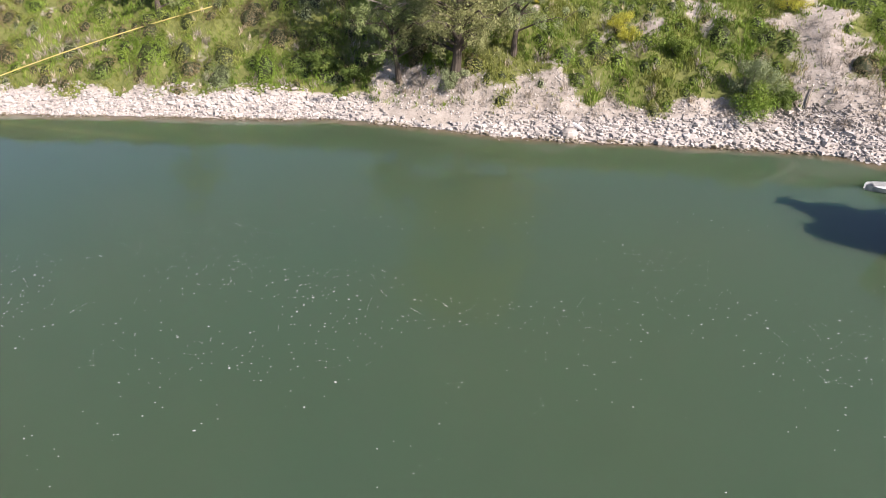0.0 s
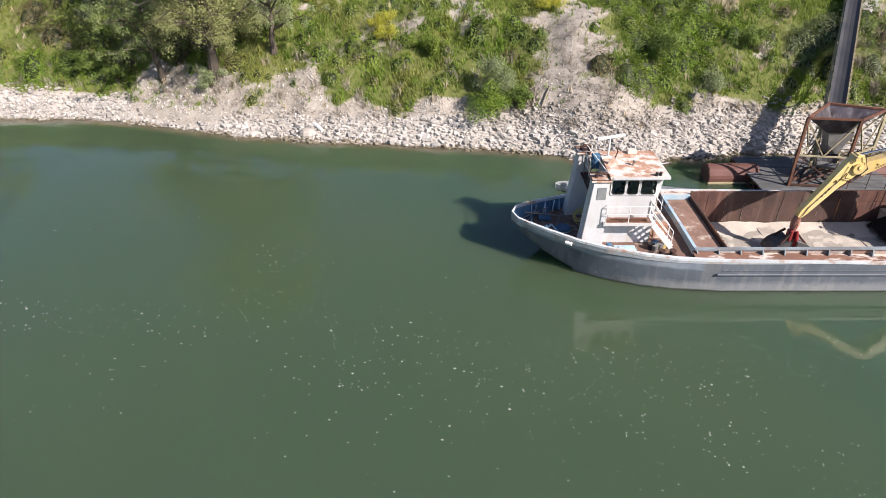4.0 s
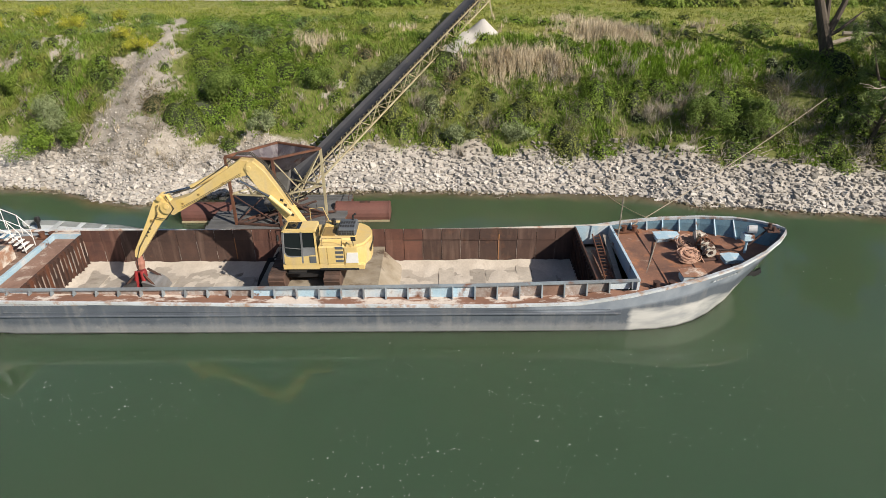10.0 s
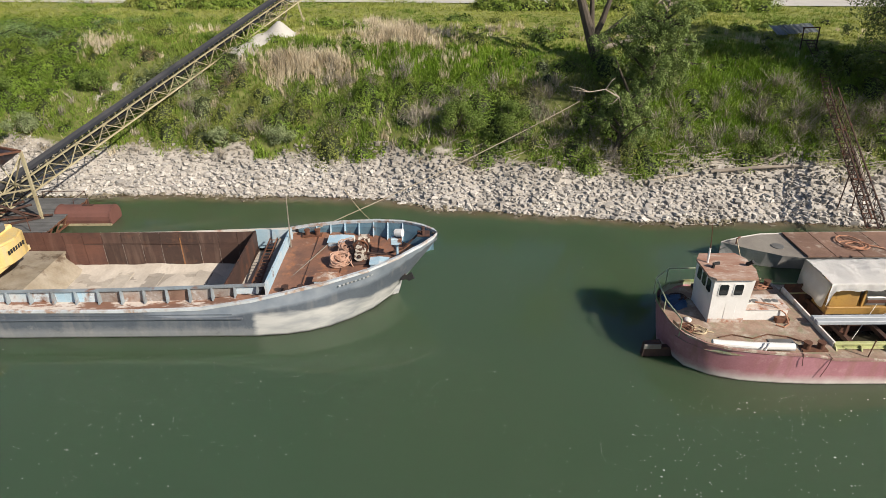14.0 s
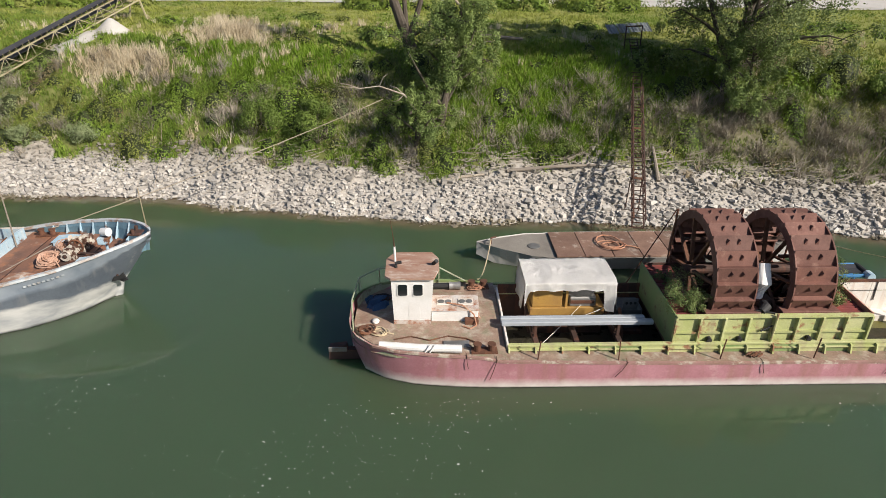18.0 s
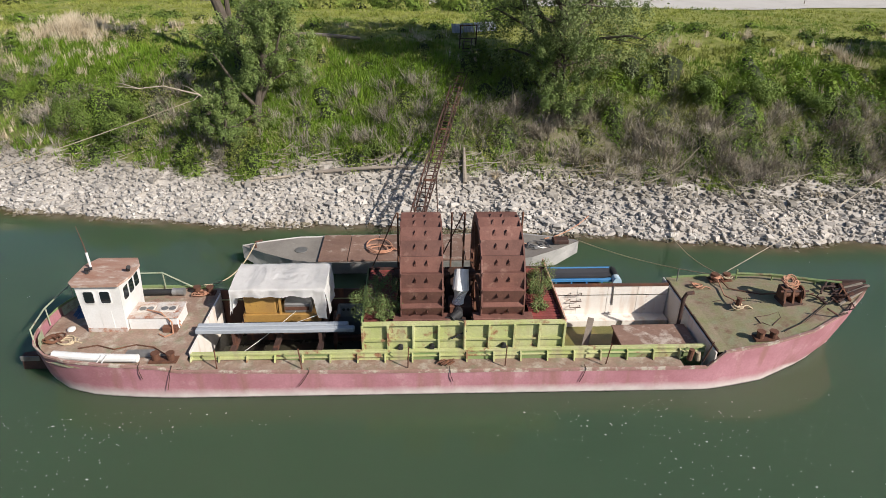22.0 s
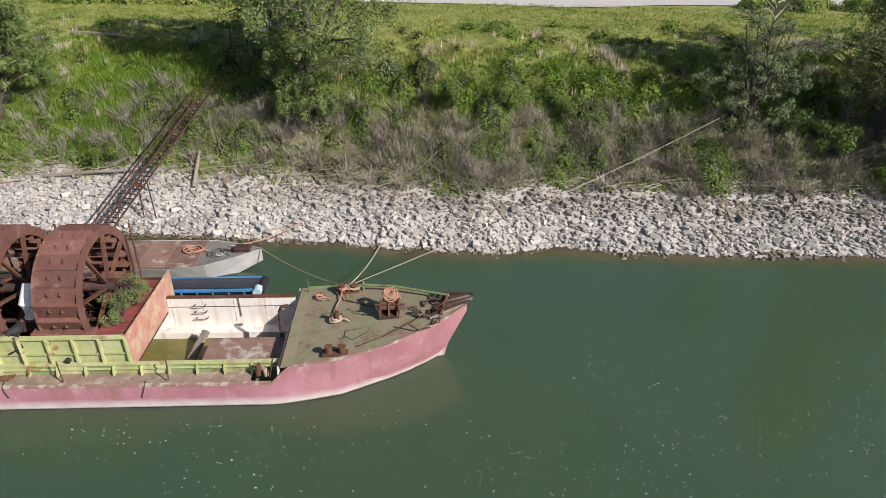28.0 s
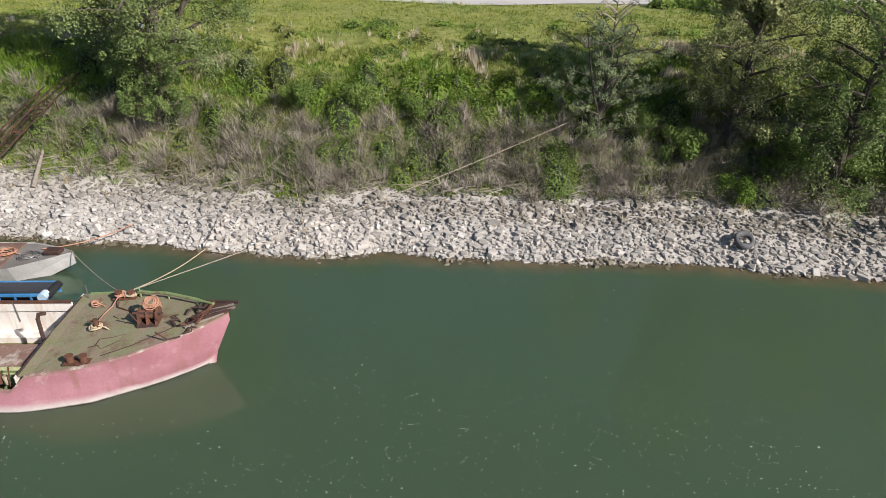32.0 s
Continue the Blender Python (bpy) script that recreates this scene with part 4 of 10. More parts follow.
part("radar_arm", made((beam, (29.7, 31.3, 6.65), (31.2, 31.7, 6.72), 0.16, 0.1)), M_WHITE, mast)
part("antenna", made((rod, [(30.0, 29.3, 5.6), (28.6, 29.5, 7.3)], 0.012, 5)), M_WHITE, house)
for q in ((32.3, 29.0), (32.5, 29.05)):
    part("lamp", made((rod, [(q[0], q[1], 5.59), (q[0], q[1], 5.78)], 0.08, 8)), M_BLACK, house)
part("horn_stand", made((prism, [(30.15, 5.59), (30.75, 5.59), (30.5, 6.0), (30.42, 6.0)], 30.45, 30.5)), M_ROOF_RUST, house)
part("horn_stand", made((rod, [(30.5, 30.47, 5.9), (30.62, 30.47, 6.3), (30.5, 30.47, 6.55)], 0.035, 6)), M_RUST, house)
part("vent", made((rod, [(31.45, 30.3, 5.59), (31.45, 30.3, 5.75), (31.5, 30.3, 5.84)], [0.05, 0.05, 0.11], 8)), M_STEEL, house)
part("searchlight_arm", made((rod, [(32.7, 30.4, 5.62), (33.25, 30.35, 5.7)], 0.025, 6)), M_WHITE, house)
part("locker", made((box, 31.5, 32.0, 31.75, 32.1, 5.595, 5.8, 0.02)), M_WHITE_RUST, house)

# stern gear
winch = thing("stern_winch", pose(27.4, 30.6, 1.65), "blue tubular stern steering gear frame", "winch")
for a, b_ in (((26.6, 30.0, 1.75), (28.0, 29.5, 1.8)), ((26.8, 29.7, 1.75), (27.5, 30.2, 2.2)), ((27.5, 30.2, 2.2), (28.0, 29.6, 1.8)), ((27.3, 29.6, 1.75), (27.4, 29.6, 2.1)), ((27.8, 29.4, 1.75), (27.8, 29.4, 2.15))):
    part("tube", made((rod, [a, b_], 0.05, 8)), M_BLUE, winch)
part("boom", made((rod, [(26.2, 31.3, 2.35), (28.7, 31.6, 1.9)], 0.045, 8)), M_WOOD, winch)
part("arm", made((rod, [(26.4, 30.4, 2.1), (26.9, 32.6, 2.1), (27.3, 32.6, 1.75)], 0.05, 8)), M_DARK_BLUE, winch)
for k in range(7):
    x = 26.5 + 0.28 * k
    part("tube", made((rod, [(x, 32.0 + 0.12 * k, 1.72), (x + 0.15, 32.25 + 0.16 * k, 2.2)], 0.04, 6)), M_BLUE if k % 2 else M_DARK_BLUE, winch)
for a, b_ in (((26.0, 31.4, 1.9), (27.6, 32.6, 1.95)), ((26.3, 30.9, 2.0), (27.0, 32.3, 2.2)), ((27.0, 29.9, 2.15), (27.9, 30.3, 1.75)), ((27.9, 30.9, 1.7), (28.4, 32.3, 1.72))):
    part("tube", made((rod, [a, b_], 0.035, 6)), M_STEEL, winch)
part("shaft", made((rod, [(27.0, 29.75, 1.75), (27.0, 29.75, 2.25), (27.2, 29.7, 2.3)], [0.09, 0.09, 0.13], 8)), M_DARK_BLUE, winch)
part("boss", made((box, 27.0, 27.7, 31.5, 32.2, 1.65, 1.85, 0.05)), M_DARK_BLUE, winch)


M_ROPE_PALE = material("faded orange rope", (0.58, 0.38, 0.29), (0.50, 0.29, 0.20), 3, 40, 0.9, 0, 0.4)


def coil(name, at, r, mat, turns, label, wire=0.03, tilt=0.0):
    """Rope thrown down in loops that drift, tighten and cross one another."""
    pts = []
    rnd = random.Random(name + str(at))
    ph = [rnd.uniform(0, 6.28) for _ in range(6)]
    for k in range(turns * 14):
        a, q = 2 * math.pi * k / 14, k / 14
        rr = r * (0.78 + 0.24 * math.sin(q * 1.9 + ph[0]) + 0.10 * math.sin(a * 2 + q + ph[1]))
        ox, oy = 0.22 * r * math.sin(q * 1.3 + ph[2]), 0.22 * r * math.cos(q * 1.7 + ph[3])
        v = oy + rr * math.sin(a) * (0.85 + 0.15 * math.sin(q * 2.3 + ph[4]))
        pts.append((at[0] + ox + rr * math.cos(a), at[1] + v * math.cos(tilt), at[2] + wire + wire * (0.35 * q + 0.9 + 0.9 * math.sin(a * 1.5 + q * 2 + ph[5])) + (v + r) * math.sin(tilt)))
    e = Vector(pts[-1])
    d = e - Vector(at)
    pts += [tuple(e + Vector((d.x * 0.5, d.y * 0.3, -0.3 * wire))), tuple(Vector((e.x + d.x * 1.1, e.y + d.y * 0.9, at[2] + wire)))]
    ob = part(name, made((rod, pts, wire, 5)), mat)
    return tagged(ob, label, "rope")


coil("hose_coil", (29.25, 31.4, 1.66), 0.42, M_ROPE_YEL, 5, "yellow hose coiled on the aft deck", 0.03, 0.9)


def bollards(at, mat, gap=0.55, along=True, r=0.15, h=0.38, label="pair of rusty mooring bollards on a base plate"):
    b = thing("bollard", pose(*at), label, "bollard", "mooring bollards", here=False)
    part("base", made((box, -gap / 2 - 0.25, gap / 2 + 0.25, -0.22, 0.22, 0, 0.06)), mat, b)
    for s in (-1, 1):
        part("post", made((rod, [(s * gap / 2, 0, 0.05), (s * gap / 2, 0, h - 0.06), (s * gap / 2, 0, h - 0.05), (s * gap / 2, 0, h)], [r, r, r * 1.2, r * 1.2], 12)), mat, b)
    if not along:
        b.rotation_euler[2] = math.pi / 2
    return b


hatch_round = thing("round_hatch", pose(28.2, 30.5, 1.66), "round blue hatch cover on the aft deck", "hatch")
part("cover", made((rod, [(28.2, 30.5, 1.66), (28.2, 30.5, 1.84), (28.2, 30.5, 1.9)], [0.42, 0.42, 0.34], 18)), M_DARK_BLUE, hatch_round)
part("rim", made((rod, [(28.2 + 0.44 * math.cos(k * 0.5236), 30.5 + 0.44 * math.sin(k * 0.5236), 1.72) for k in range(13)], 0.03, 6)), M_BLUE, hatch_round)
post_white = thing("mooring_post", pose(28.3, 29.0, 1.66), "short white mooring post on the aft deck", "bollard")
part("post", made((rod, [(28.3, 29.0, 1.66), (28.3, 29.0, 1.95), (28.3, 29.0, 2.0)], [0.1, 0.1, 0.14], 10)), M_WHITE, post_white)
valve = thing("valve_cluster", pose(27.7, 29.35, 1.66), "grey valves and handwheels on a pipe", "valve")
for x, y, z in ((27.55, 29.45, 1.9), (27.75, 29.3, 2.0), (27.9, 29.5, 1.85)):
    part("stem", made((rod, [(x, y, 1.66), (x, y, z)], 0.05, 6)), M_STEEL, valve)
    part("wheel", made((rod, [(x, y, z), (x + 0.02, y, z + 0.04)], 0.14, 10)), M_STEEL, valve)
tagged(part("deck_hose", made((rod, [(26.3, 31.2, 1.7), (26.9, 30.9, 1.7), (27.6, 30.5, 1.7), (28.1, 29.95, 1.7), (28.6, 29.8, 1.7)], 0.04, 6)), M_ROPE), "pale hose lying across the aft deck", "hose")
bollards((33.1, 27.75, 1.66), M_RUST_DARK)
bollards((34.0, 34.3, 1.66), M_RUST, 0.6)
bollards((68.3, 28.0, 1.86), M_RUST_DARK, 0.75)
bollards((68.2, 34.2, 1.9), M_RUST, 0.6)
tub = thing("tool_pile", pose(33.0, 29.9, 1.65), "small buckets and cans beneath the stair", "buckets")
for k, (x, y, mt) in enumerate(((32.5, 28.5, M_BLACK), (32.75, 28.75, M_TARP_BLUE), (32.95, 28.5, M_STEEL), (33.2, 28.65, M_YELLOW), (32.65, 28.35, M_STEEL))):
    part("bucket", made((rod, [(x, y, 1.64), (x, y, 1.98)], [0.14, 0.18], 10)), mt, tub)
hatchb = thing("deck_hatch", pose(31.2, 28.1, 1.64), "faded light blue deck hatch plate", "hatch")
part("plate", made((box, 30.6, 31.7, 27.95, 28.75, 1.64, 1.74, 0.02)), M_BLUE, hatchb)
part("box", made((box, 30.2, 30.45, 28.4, 28.7, 1.64, 1.95, 0.02)), M_DARK_BLUE, hatchb)

# bow gear
windlass = thing("anchor_windlass", pose(71.3, 30.9, 2.15), "white and rust anchor windlass on the bow deck", "windlass")
part("bed", made((box, 70.9, 71.8, 30.1, 32.3, 2.12, 2.3, 0.03)), M_RUST_DARK, windlass)
M_FLAKED = material("white paint flaked to dark rust", (0.66, 0.62, 0.55), (0.52, 0.46, 0.38), 1.5, 16, 0.7, 0, 0.2, (0.10, 0.05, 0.035), 0.48, 2.6, soft=0.05)
for y, r in ((30.3, 0.27), (30.62, 0.15), (30.95, 0.29), (31.55, 0.16), (32.0, 0.27), (32.35, 0.15)):
    part("drum", made((rod, [(71.35, y - 0.13, 2.66), (71.35, y - 0.10, 2.66), (71.35, y - 0.09, 2.66), (71.35, y + 0.09, 2.66), (71.35, y + 0.10, 2.66), (71.35, y + 0.13, 2.66)], [r, r, r * 0.7, r * 0.7, r, r], 14)), M_FLAKED, windlass)
    part("hub", made((rod, [(71.35, y - 0.16, 2.66), (71.35, y - 0.12, 2.66)], r * 0.4, 8)), M_RUST_DARK, windlass)
part("shaft", made((rod, [(71.35, 30.1, 2.66), (71.35, 32.5, 2.66)], 0.06, 8)), M_RUST_DARK, windlass)
for k in range(8):
    a = k * math.pi / 4
    part("spoke", made((beam, (71.35, 31.27, 2.66), (71.35 + 0.36 * math.cos(a), 31.27, 2.66 + 0.36 * math.sin(a)), 0.05)), M_RUST, windlass)
part("gear_rim", made((rod, [(71.35 + 0.36 * math.cos(k * 0.3927), 31.27, 2.66 + 0.36 * math.sin(k * 0.3927)) for k in range(17)], 0.05, 6)), M_RUST, windlass)
for y in (30.5, 31.35, 31.8):
    part("cheek", made((prism, [(71.0, 2.3), (71.75, 2.3), (71.6, 2.95), (71.2, 2.95)], y - 0.05, y + 0.05)), M_FLAKED, windlass)
part("engine", made((box, 71.2, 71.7, 32.1, 32.5, 2.3, 2.85, 0.06)), M_FLAKED, windlass)
part("brake_band", made((rod, [(71.05, 30.9, 2.4), (71.0, 30.9, 3.1)], 0.03, 6)), M_RUST, windlass)
part("guard", made((box, 71.15, 71.55, 31.4, 31.7, 2.88, 3.08, 0.05)), M_FLAKED, windlass)
part("handwheel", made((rod, [(71.0, 31.6, 2.95), (70.96, 31.6, 2.95)], 0.2, 14)), M_WHITE_RUST, windlass)
coil("rope_coil", (70.35, 30.45, 2.08), 0.48, M_ROPE_PALE, 20, "tangled pale orange mooring rope on the bow deck", 0.028, 0.45)
coil("rope_coil", (70.2, 30.3, 2.08), 0.42, M_ROPE_PALE, 5, "loose turns of mooring rope on the bow deck", 0.028)
coil("rope_coil", (70.65, 31.7, 2.1), 0.5, M_ROPE_PALE, 18, "tangled pale orange mooring rope beside the windlass", 0.028, 0.4)


def deck_box(at, size, mat, label, lid=None):
    b = thing("deck_box", pose(*at), label, "box", here=False)
    x, y, z = size
    part("body", made((box, -x / 2, x / 2, -y / 2, y / 2, 0, z * 0.8, 0.02)), mat, b)
    part("lid", made((prism, [(-x / 2 - 0.05, z * 0.8), (x / 2 + 0.05, z * 0.8), (x / 2 + 0.05, z * 0.86), (0, z), (-x / 2 - 0.05, z * 0.86)], -y / 2 - 0.05, y / 2 + 0.05)), lid or mat, b)
    return b


deck_box((69.9, 28.55, 1.98), (1.2, 0.7, 0.5), M_BLUE_WORN, "worn blue deck hatch box on the bow", M_ROOF_RUST)
deck_box((70.0, 33.0, 1.98), (1.3, 0.8, 0.34), M_BLUE_WORN, "faded light blue deck box by the bulwark", M_BLUE)
deck_box((72.4, 30.0, 2.2), (0.9, 0.7, 0.35), M_BLUE, "faded light blue deck box near the stem")
bit = thing("stem_fairlead", pose(74.6, 31.0, 3.0), "dark iron fairlead and chain at the stem head", "fairlead")
part("base", made((box, 74.35, 75.0, 30.7, 31.3, b1_sheer(74.6) + 0.02, b1_sheer(74.6) + 0.12, 0.02)), M_RUST_DARK, bit)
for y in (30.78, 31.22):
    part("roller", made((rod, [(74.65, y, b1_sheer(74.6) + 0.1), (74.65, y, b1_sheer(74.6) + 0.36)], 0.09, 10)), M_RUST_DARK, bit)
part("chain", made((rod, [(74.5, 31.0, b1_sheer(74.6) + 0.15), (73.6, 30.9, 2.75), (72.6, 30.9, 2.4), (71.7, 30.9, 2.5)], 0.05, 6)), M_RUST_DARK, bit)
lamp = thing("search_lamp", pose(73.3, 30.6, 2.4), "white round searchlight on a blue post", "lamp")
part("post", made((rod, [(73.3, 30.6, 2.3), (73.3, 30.6, 3.3)], 0.07)), M_BLUE, lamp)
part("body", made((box, 73.0, 73.55, 30.35, 30.85, 3.2, 3.55, 0.03)), M_BLUE, lamp)
part("head", made((rod, [(73.2, 30.65, 3.78), (73.25, 30.63, 3.8), (73.62, 30.5, 3.84)], [0.12, 0.2, 0.22], 16)), M_HOUSE, lamp)
anchor = thing("anchor", pose(73.6, 30.2, 1.7), "dark iron anchor hanging at the bow", "anchor")
part("shank", made((rod, [(73.5, 30.35, 2.2), (73.7, 30.15, 1.4)], 0.06)), M_RUST_DARK, anchor)
part("fluke", made((prism, [(73.4, 1.3), (74.15, 1.5), (74.05, 1.8), (73.8, 1.6), (73.55, 1.55)], 30.0, 30.1)), M_BLACK, anchor)
part("fluke", made((prism, [(73.3, 1.5), (73.9, 1.2), (74.2, 1.35), (73.8, 1.5)], 30.15, 30.25)), M_BLACK, anchor)
for k in range(9):
    bm = bmesh.new()
    x = 70.6 + k * 0.19
    rows = []
    for xx in (x, x + 0.06, x + 0.12):
        top, low = b1_sheer(xx) - 0.33, b1_sheer(xx) - 0.43
        rows.append([(xx, B1_MID - b1_half(xx, top) - 0.125, top), (xx, B1_MID - b1_half(xx, low) - 0.125, low)])
    loft(bm, rows)
    part("name_bar", bm, M_STRAKE, barge)
part("mooring_mast", made((rod, [(67.2, 32.9, 1.8), (67.25, 33.0, 4.9)], [0.045, 0.03], 6)), M_WOOD, barge)
part("boat_hook", made((rod, [(67.3, 28.2, 1.75), (69.3, 32.6, 2.1)], 0.03, 6)), M_WOOD, barge)


# ---- the excavator in the hold ----
M_GREY_PLASTIC = material("dark grey engine cover", (0.10, 0.115, 0.13), (0.13, 0.14, 0.15), 1, 16, 0.5)
M_TRACK = material("dry muddy track steel", (0.13, 0.075, 0.055), (0.06, 0.042, 0.035), 1, 14, 0.85, 0, 0.3)
M_RED = material("red hydraulic grab paint", (0.36, 0.03, 0.035), (0.26, 0.03, 0.03), 1.4, 16, 0.5, 0, 0.1, (0.12, 0.06, 0.05), 0.62, 1.5)
M_CHROME = material("polished cylinder rod", (0.6, 0.6, 0.6), None, 1, 10, 0.15, 1.0, 0.0)
M_DIRTY = material("dirty pale plate", (0.45, 0.40, 0.32), (0.30, 0.25, 0.18), 0.7, 10, 0.85, 0, 0.2, (0.13, 0.09, 0.06), 0.55, 0.8)
M_HEAP_SHADE = material("dark heap with shadow in its black", (0.018, 0.017, 0.016), (0.03, 0.028, 0.025), 2, 16, 0.95, 0, 0.5, spec=0.1)

stand = thing("machine_stand", pose(51, 31, 0), "raised dirty steel stand across the hold", "stand")
part("deck", made((box, 47.6, 53.9, 28.3, 33.95, 0.95, 1.13)), M_DIRTY, stand)
for x in (47.65, 50.7, 53.8):
    for k in range(5):
        y = 28.35 + k * 1.12
        part("side_plate", made((box, x - 0.04, x + 0.04, y, y + 1.08, 0.0, 0.95)), M_DIRTY, stand)
for k in range(5):
    part("front_plate", made((box, 47.7 + k * 1.22, 48.86 + k * 1.22, 28.3, 28.36, 0.0, 0.95)), M_DIRTY, stand)
part("ramp", made((prism, [(53.9, 1.1), (54.9, 0.05), (53.9, 0.05)], 29.0, 33.5)), M_DIRTY, stand)

# dark heap left of the machine, with the machine's shadow put into its black
heap_rows = []
for i in range(9):
    a = i / 8
    heap_rows.append([(46.9 + 1.9 * a, 31.2 + 2.7 * b, 0.03 + 1.5 * math.sin(math.pi * min(1, a * 0.95 + 0.05)) ** 0.8 * math.sin(math.pi * b) ** 0.6 * (0.8 + 0.35 * noise.noise((a * 4, b * 5, 2)))) for b in [k / 10 for k in range(11)]])
tagged(part("sand_mound", made((loft, heap_rows)), M_HEAP_SHADE, None, smooth=True), "dark heap beside the digger, blackened for the digger's shadow", "sand heap")

ex = thing("excavator", pose(51.3, 30.8, 1.13), "yellow tracked excavator with long arm and red grab", "excavator")
for x in (48.75, 51.6):
    x0 = x - 0.4
    bm = bmesh.new()
    prof = [(28.95, 1.75), (29.15, 2.02), (32.5, 2.02), (32.7, 1.75), (32.55, 1.3), (32.3, 1.15), (29.4, 1.15), (29.1, 1.3)]
    prism(bm, prof, x0, x0 + 0.8, "x")
    tr = part("track", bm, M_TRACK, ex, "dry muddy crawler track")
    for k in range(14):
        y = 29.2 + k * 0.25
        part("shoe", made((box, x0 - 0.02, x0 + 0.82, y, y + 0.2, 2.0, 2.06, 0.01)), M_TRACK, tr)
    for k in range(4):
        z = 1.3 + k * 0.17
        part("shoe", made((box, x0 - 0.02, x0 + 0.82, 29.06 - k * 0.035, 29.13 - k * 0.035, z, z + 0.13, 0.01)), M_TRACK, tr)
part("car_body", made((box, 49.1, 51.3, 29.8, 31.8, 1.5, 2.0, 0.05)), M_BLACK, ex)
part("slew_ring", made((rod, [(50.6, 30.8, 1.95), (50.6, 30.8, 2.25)], 0.7, 20)), M_BLACK, ex)
E0, E1 = 29.4, 32.15
part("deck_frame", made((box, 49.1, 53.3, E0 + 0.02, E1 - 0.02, 2.22, 2.5, 0.02)), M_YELLOW, ex)
# cab: sill, posts, glass, roof
CX0, CX1, CY1 = 49.15, 50.95, E0 + 1.05
part("cab_sill", made((prism, [(CX0 + 0.1, 2.5), (CX1, 2.5), (CX1, 3.1), (50.1, 2.98), (CX0 + 0.42, 2.95), (CX0 + 0.2, 3.0), (CX0 + 0.06, 3.2), (CX0 + 0.02, 2.75)], E0, E0 + 0.06)), M_YELLOW, ex)
M_CAB_GREY = material("grey cab frame", (0.22, 0.23, 0.24), None, 1, 12, 0.5)
cab = part("cab", made((box, CX0 + 0.02, CX1, CY1 - 0.05, CY1, 2.5, 4.35)), M_YELLOW, ex, "operator cab with dark glass")
part("roof", made((prism, [(CX0 + 0.1, 4.42), (CX0 + 0.22, 4.5), (CX1 - 0.02, 4.5), (CX1, 4.36), (CX0 + 0.1, 4.36)], E0 - 0.01, CY1 + 0.01)), M_YELLOW, cab)
part("roof_window", made((box, CX0 + 0.3, CX0 + 1.0, E0 + 0.15, CY1 - 0.15, 4.5, 4.515)), M_GLASS, cab)
for a, b_ in (((CX0 + 0.02, 2.6), (CX0 + 0.14, 4.4)), ((50.15, 2.6), (50.22, 4.4)), ((CX1 - 0.06, 2.6), (CX1 - 0.06, 4.4))):
    for y in (E0 + 0.03, CY1 - 0.03):
        part("post", made((beam, (a[0], y, a[1]), (b_[0], y, b_[1]), 0.08, 0.08)), M_CAB_GREY if a[0] < 50.5 else M_YELLOW, cab)
part("pane", made((prism, [(CX0 + 0.10, 3.25), (CX0 + 0.2, 3.03), (CX0 + 0.42, 2.96), (50.12, 2.98), (50.18, 4.34), (CX0 + 0.18, 4.34)], E0 + 0.03, E0 + 0.045)), M_GLASS, cab, "dark door glass")
part("door_frame", made((rod, [(x, E0 + 0.02, z) for x, z in ((CX0 + 0.10, 3.25), (CX0 + 0.2, 3.03), (CX0 + 0.42, 2.96), (50.12, 2.98), (50.18, 4.34), (CX0 + 0.18, 4.34), (CX0 + 0.10, 3.25))], 0.035, 6)), M_CAB_GREY, cab)
part("door_bar", made((rod, [(CX0 + 0.2, E0 + 0.01, 3.5), (50.1, E0 + 0.01, 3.42)], 0.02, 6)), M_CAB_GREY, cab)
part("lower_panel", made((prism, [(CX0 + 0.1, 2.52), (50.05, 2.52), (50.05, 2.95), (CX0 + 0.3, 2.93)], E0 - 0.012, E0)), M_YELLOW, cab)
part("pane", made((prism, [(50.24, 3.5), (50.9, 3.5), (50.88, 4.33), (50.26, 4.33)], E0 + 0.03, E0 + 0.045)), M_GLASS, cab)
part("door_grey", made((prism, [(50.14, 2.8), (50.9, 3.08), (50.9, 3.5), (50.2, 3.5)], E0 + 0.01, E0 + 0.03)), M_CAB_GREY, cab)
part("vent", made((box, 50.5, 50.85, E0 - 0.012, E0 + 0.01, 2.62, 3.0)), M_GREY_PLASTIC, cab)
part("windscreen", made((prism, [(CX0 + 0.02, 2.6), (CX0 + 0.04, 2.6), (CX0 + 0.14, 4.38), (CX0 + 0.12, 4.38)], E0 + 0.06, CY1 - 0.05)), M_GLASS, cab)
part("rear_pane", made((box, CX1 - 0.02, CX1, E0 + 0.1, CY1 - 0.1, 3.5, 4.3)), M_GLASS, cab)
part("seat", made((box, 49.9, 50.4, E0 + 0.3, E0 + 0.8, 2.5, 3.5, 0.08)), M_BLACK, cab)
part("grab_bar", made((rod, [(49.1, E0 - 0.04, 2.9), (49.1, E0 - 0.06, 3.6), (49.2, E0, 3.9)], 0.02, 6)), M_BLACK, cab)
# engine house, counterweight and covers
part("side_box", made((box, CX1 + 0.02, 52.3, E0, E0 + 1.0, 2.5, 3.55, 0.06)), M_YELLOW, ex, "yellow side compartment")
part("engine_house", made((box, CX1 + 0.02, 52.75, E0 + 0.5, E1, 2.5, 3.75, 0.08)), M_YELLOW, ex)
for z in (2.65, 2.9, 3.15, 3.4):
    part("louvre", made((box, 51.85, 52.25, E0 - 0.012, E0 + 0.01, z, z + 0.14)), M_GREY_PLASTIC, ex)
part("white_panel", made((prism, [(52.35, 2.62), (53.0, 2.62), (53.0, 3.2), (52.45, 3.2)], E0 - 0.02, E0 + 0.01)), M_WHITE, ex)
bm = bmesh.new()
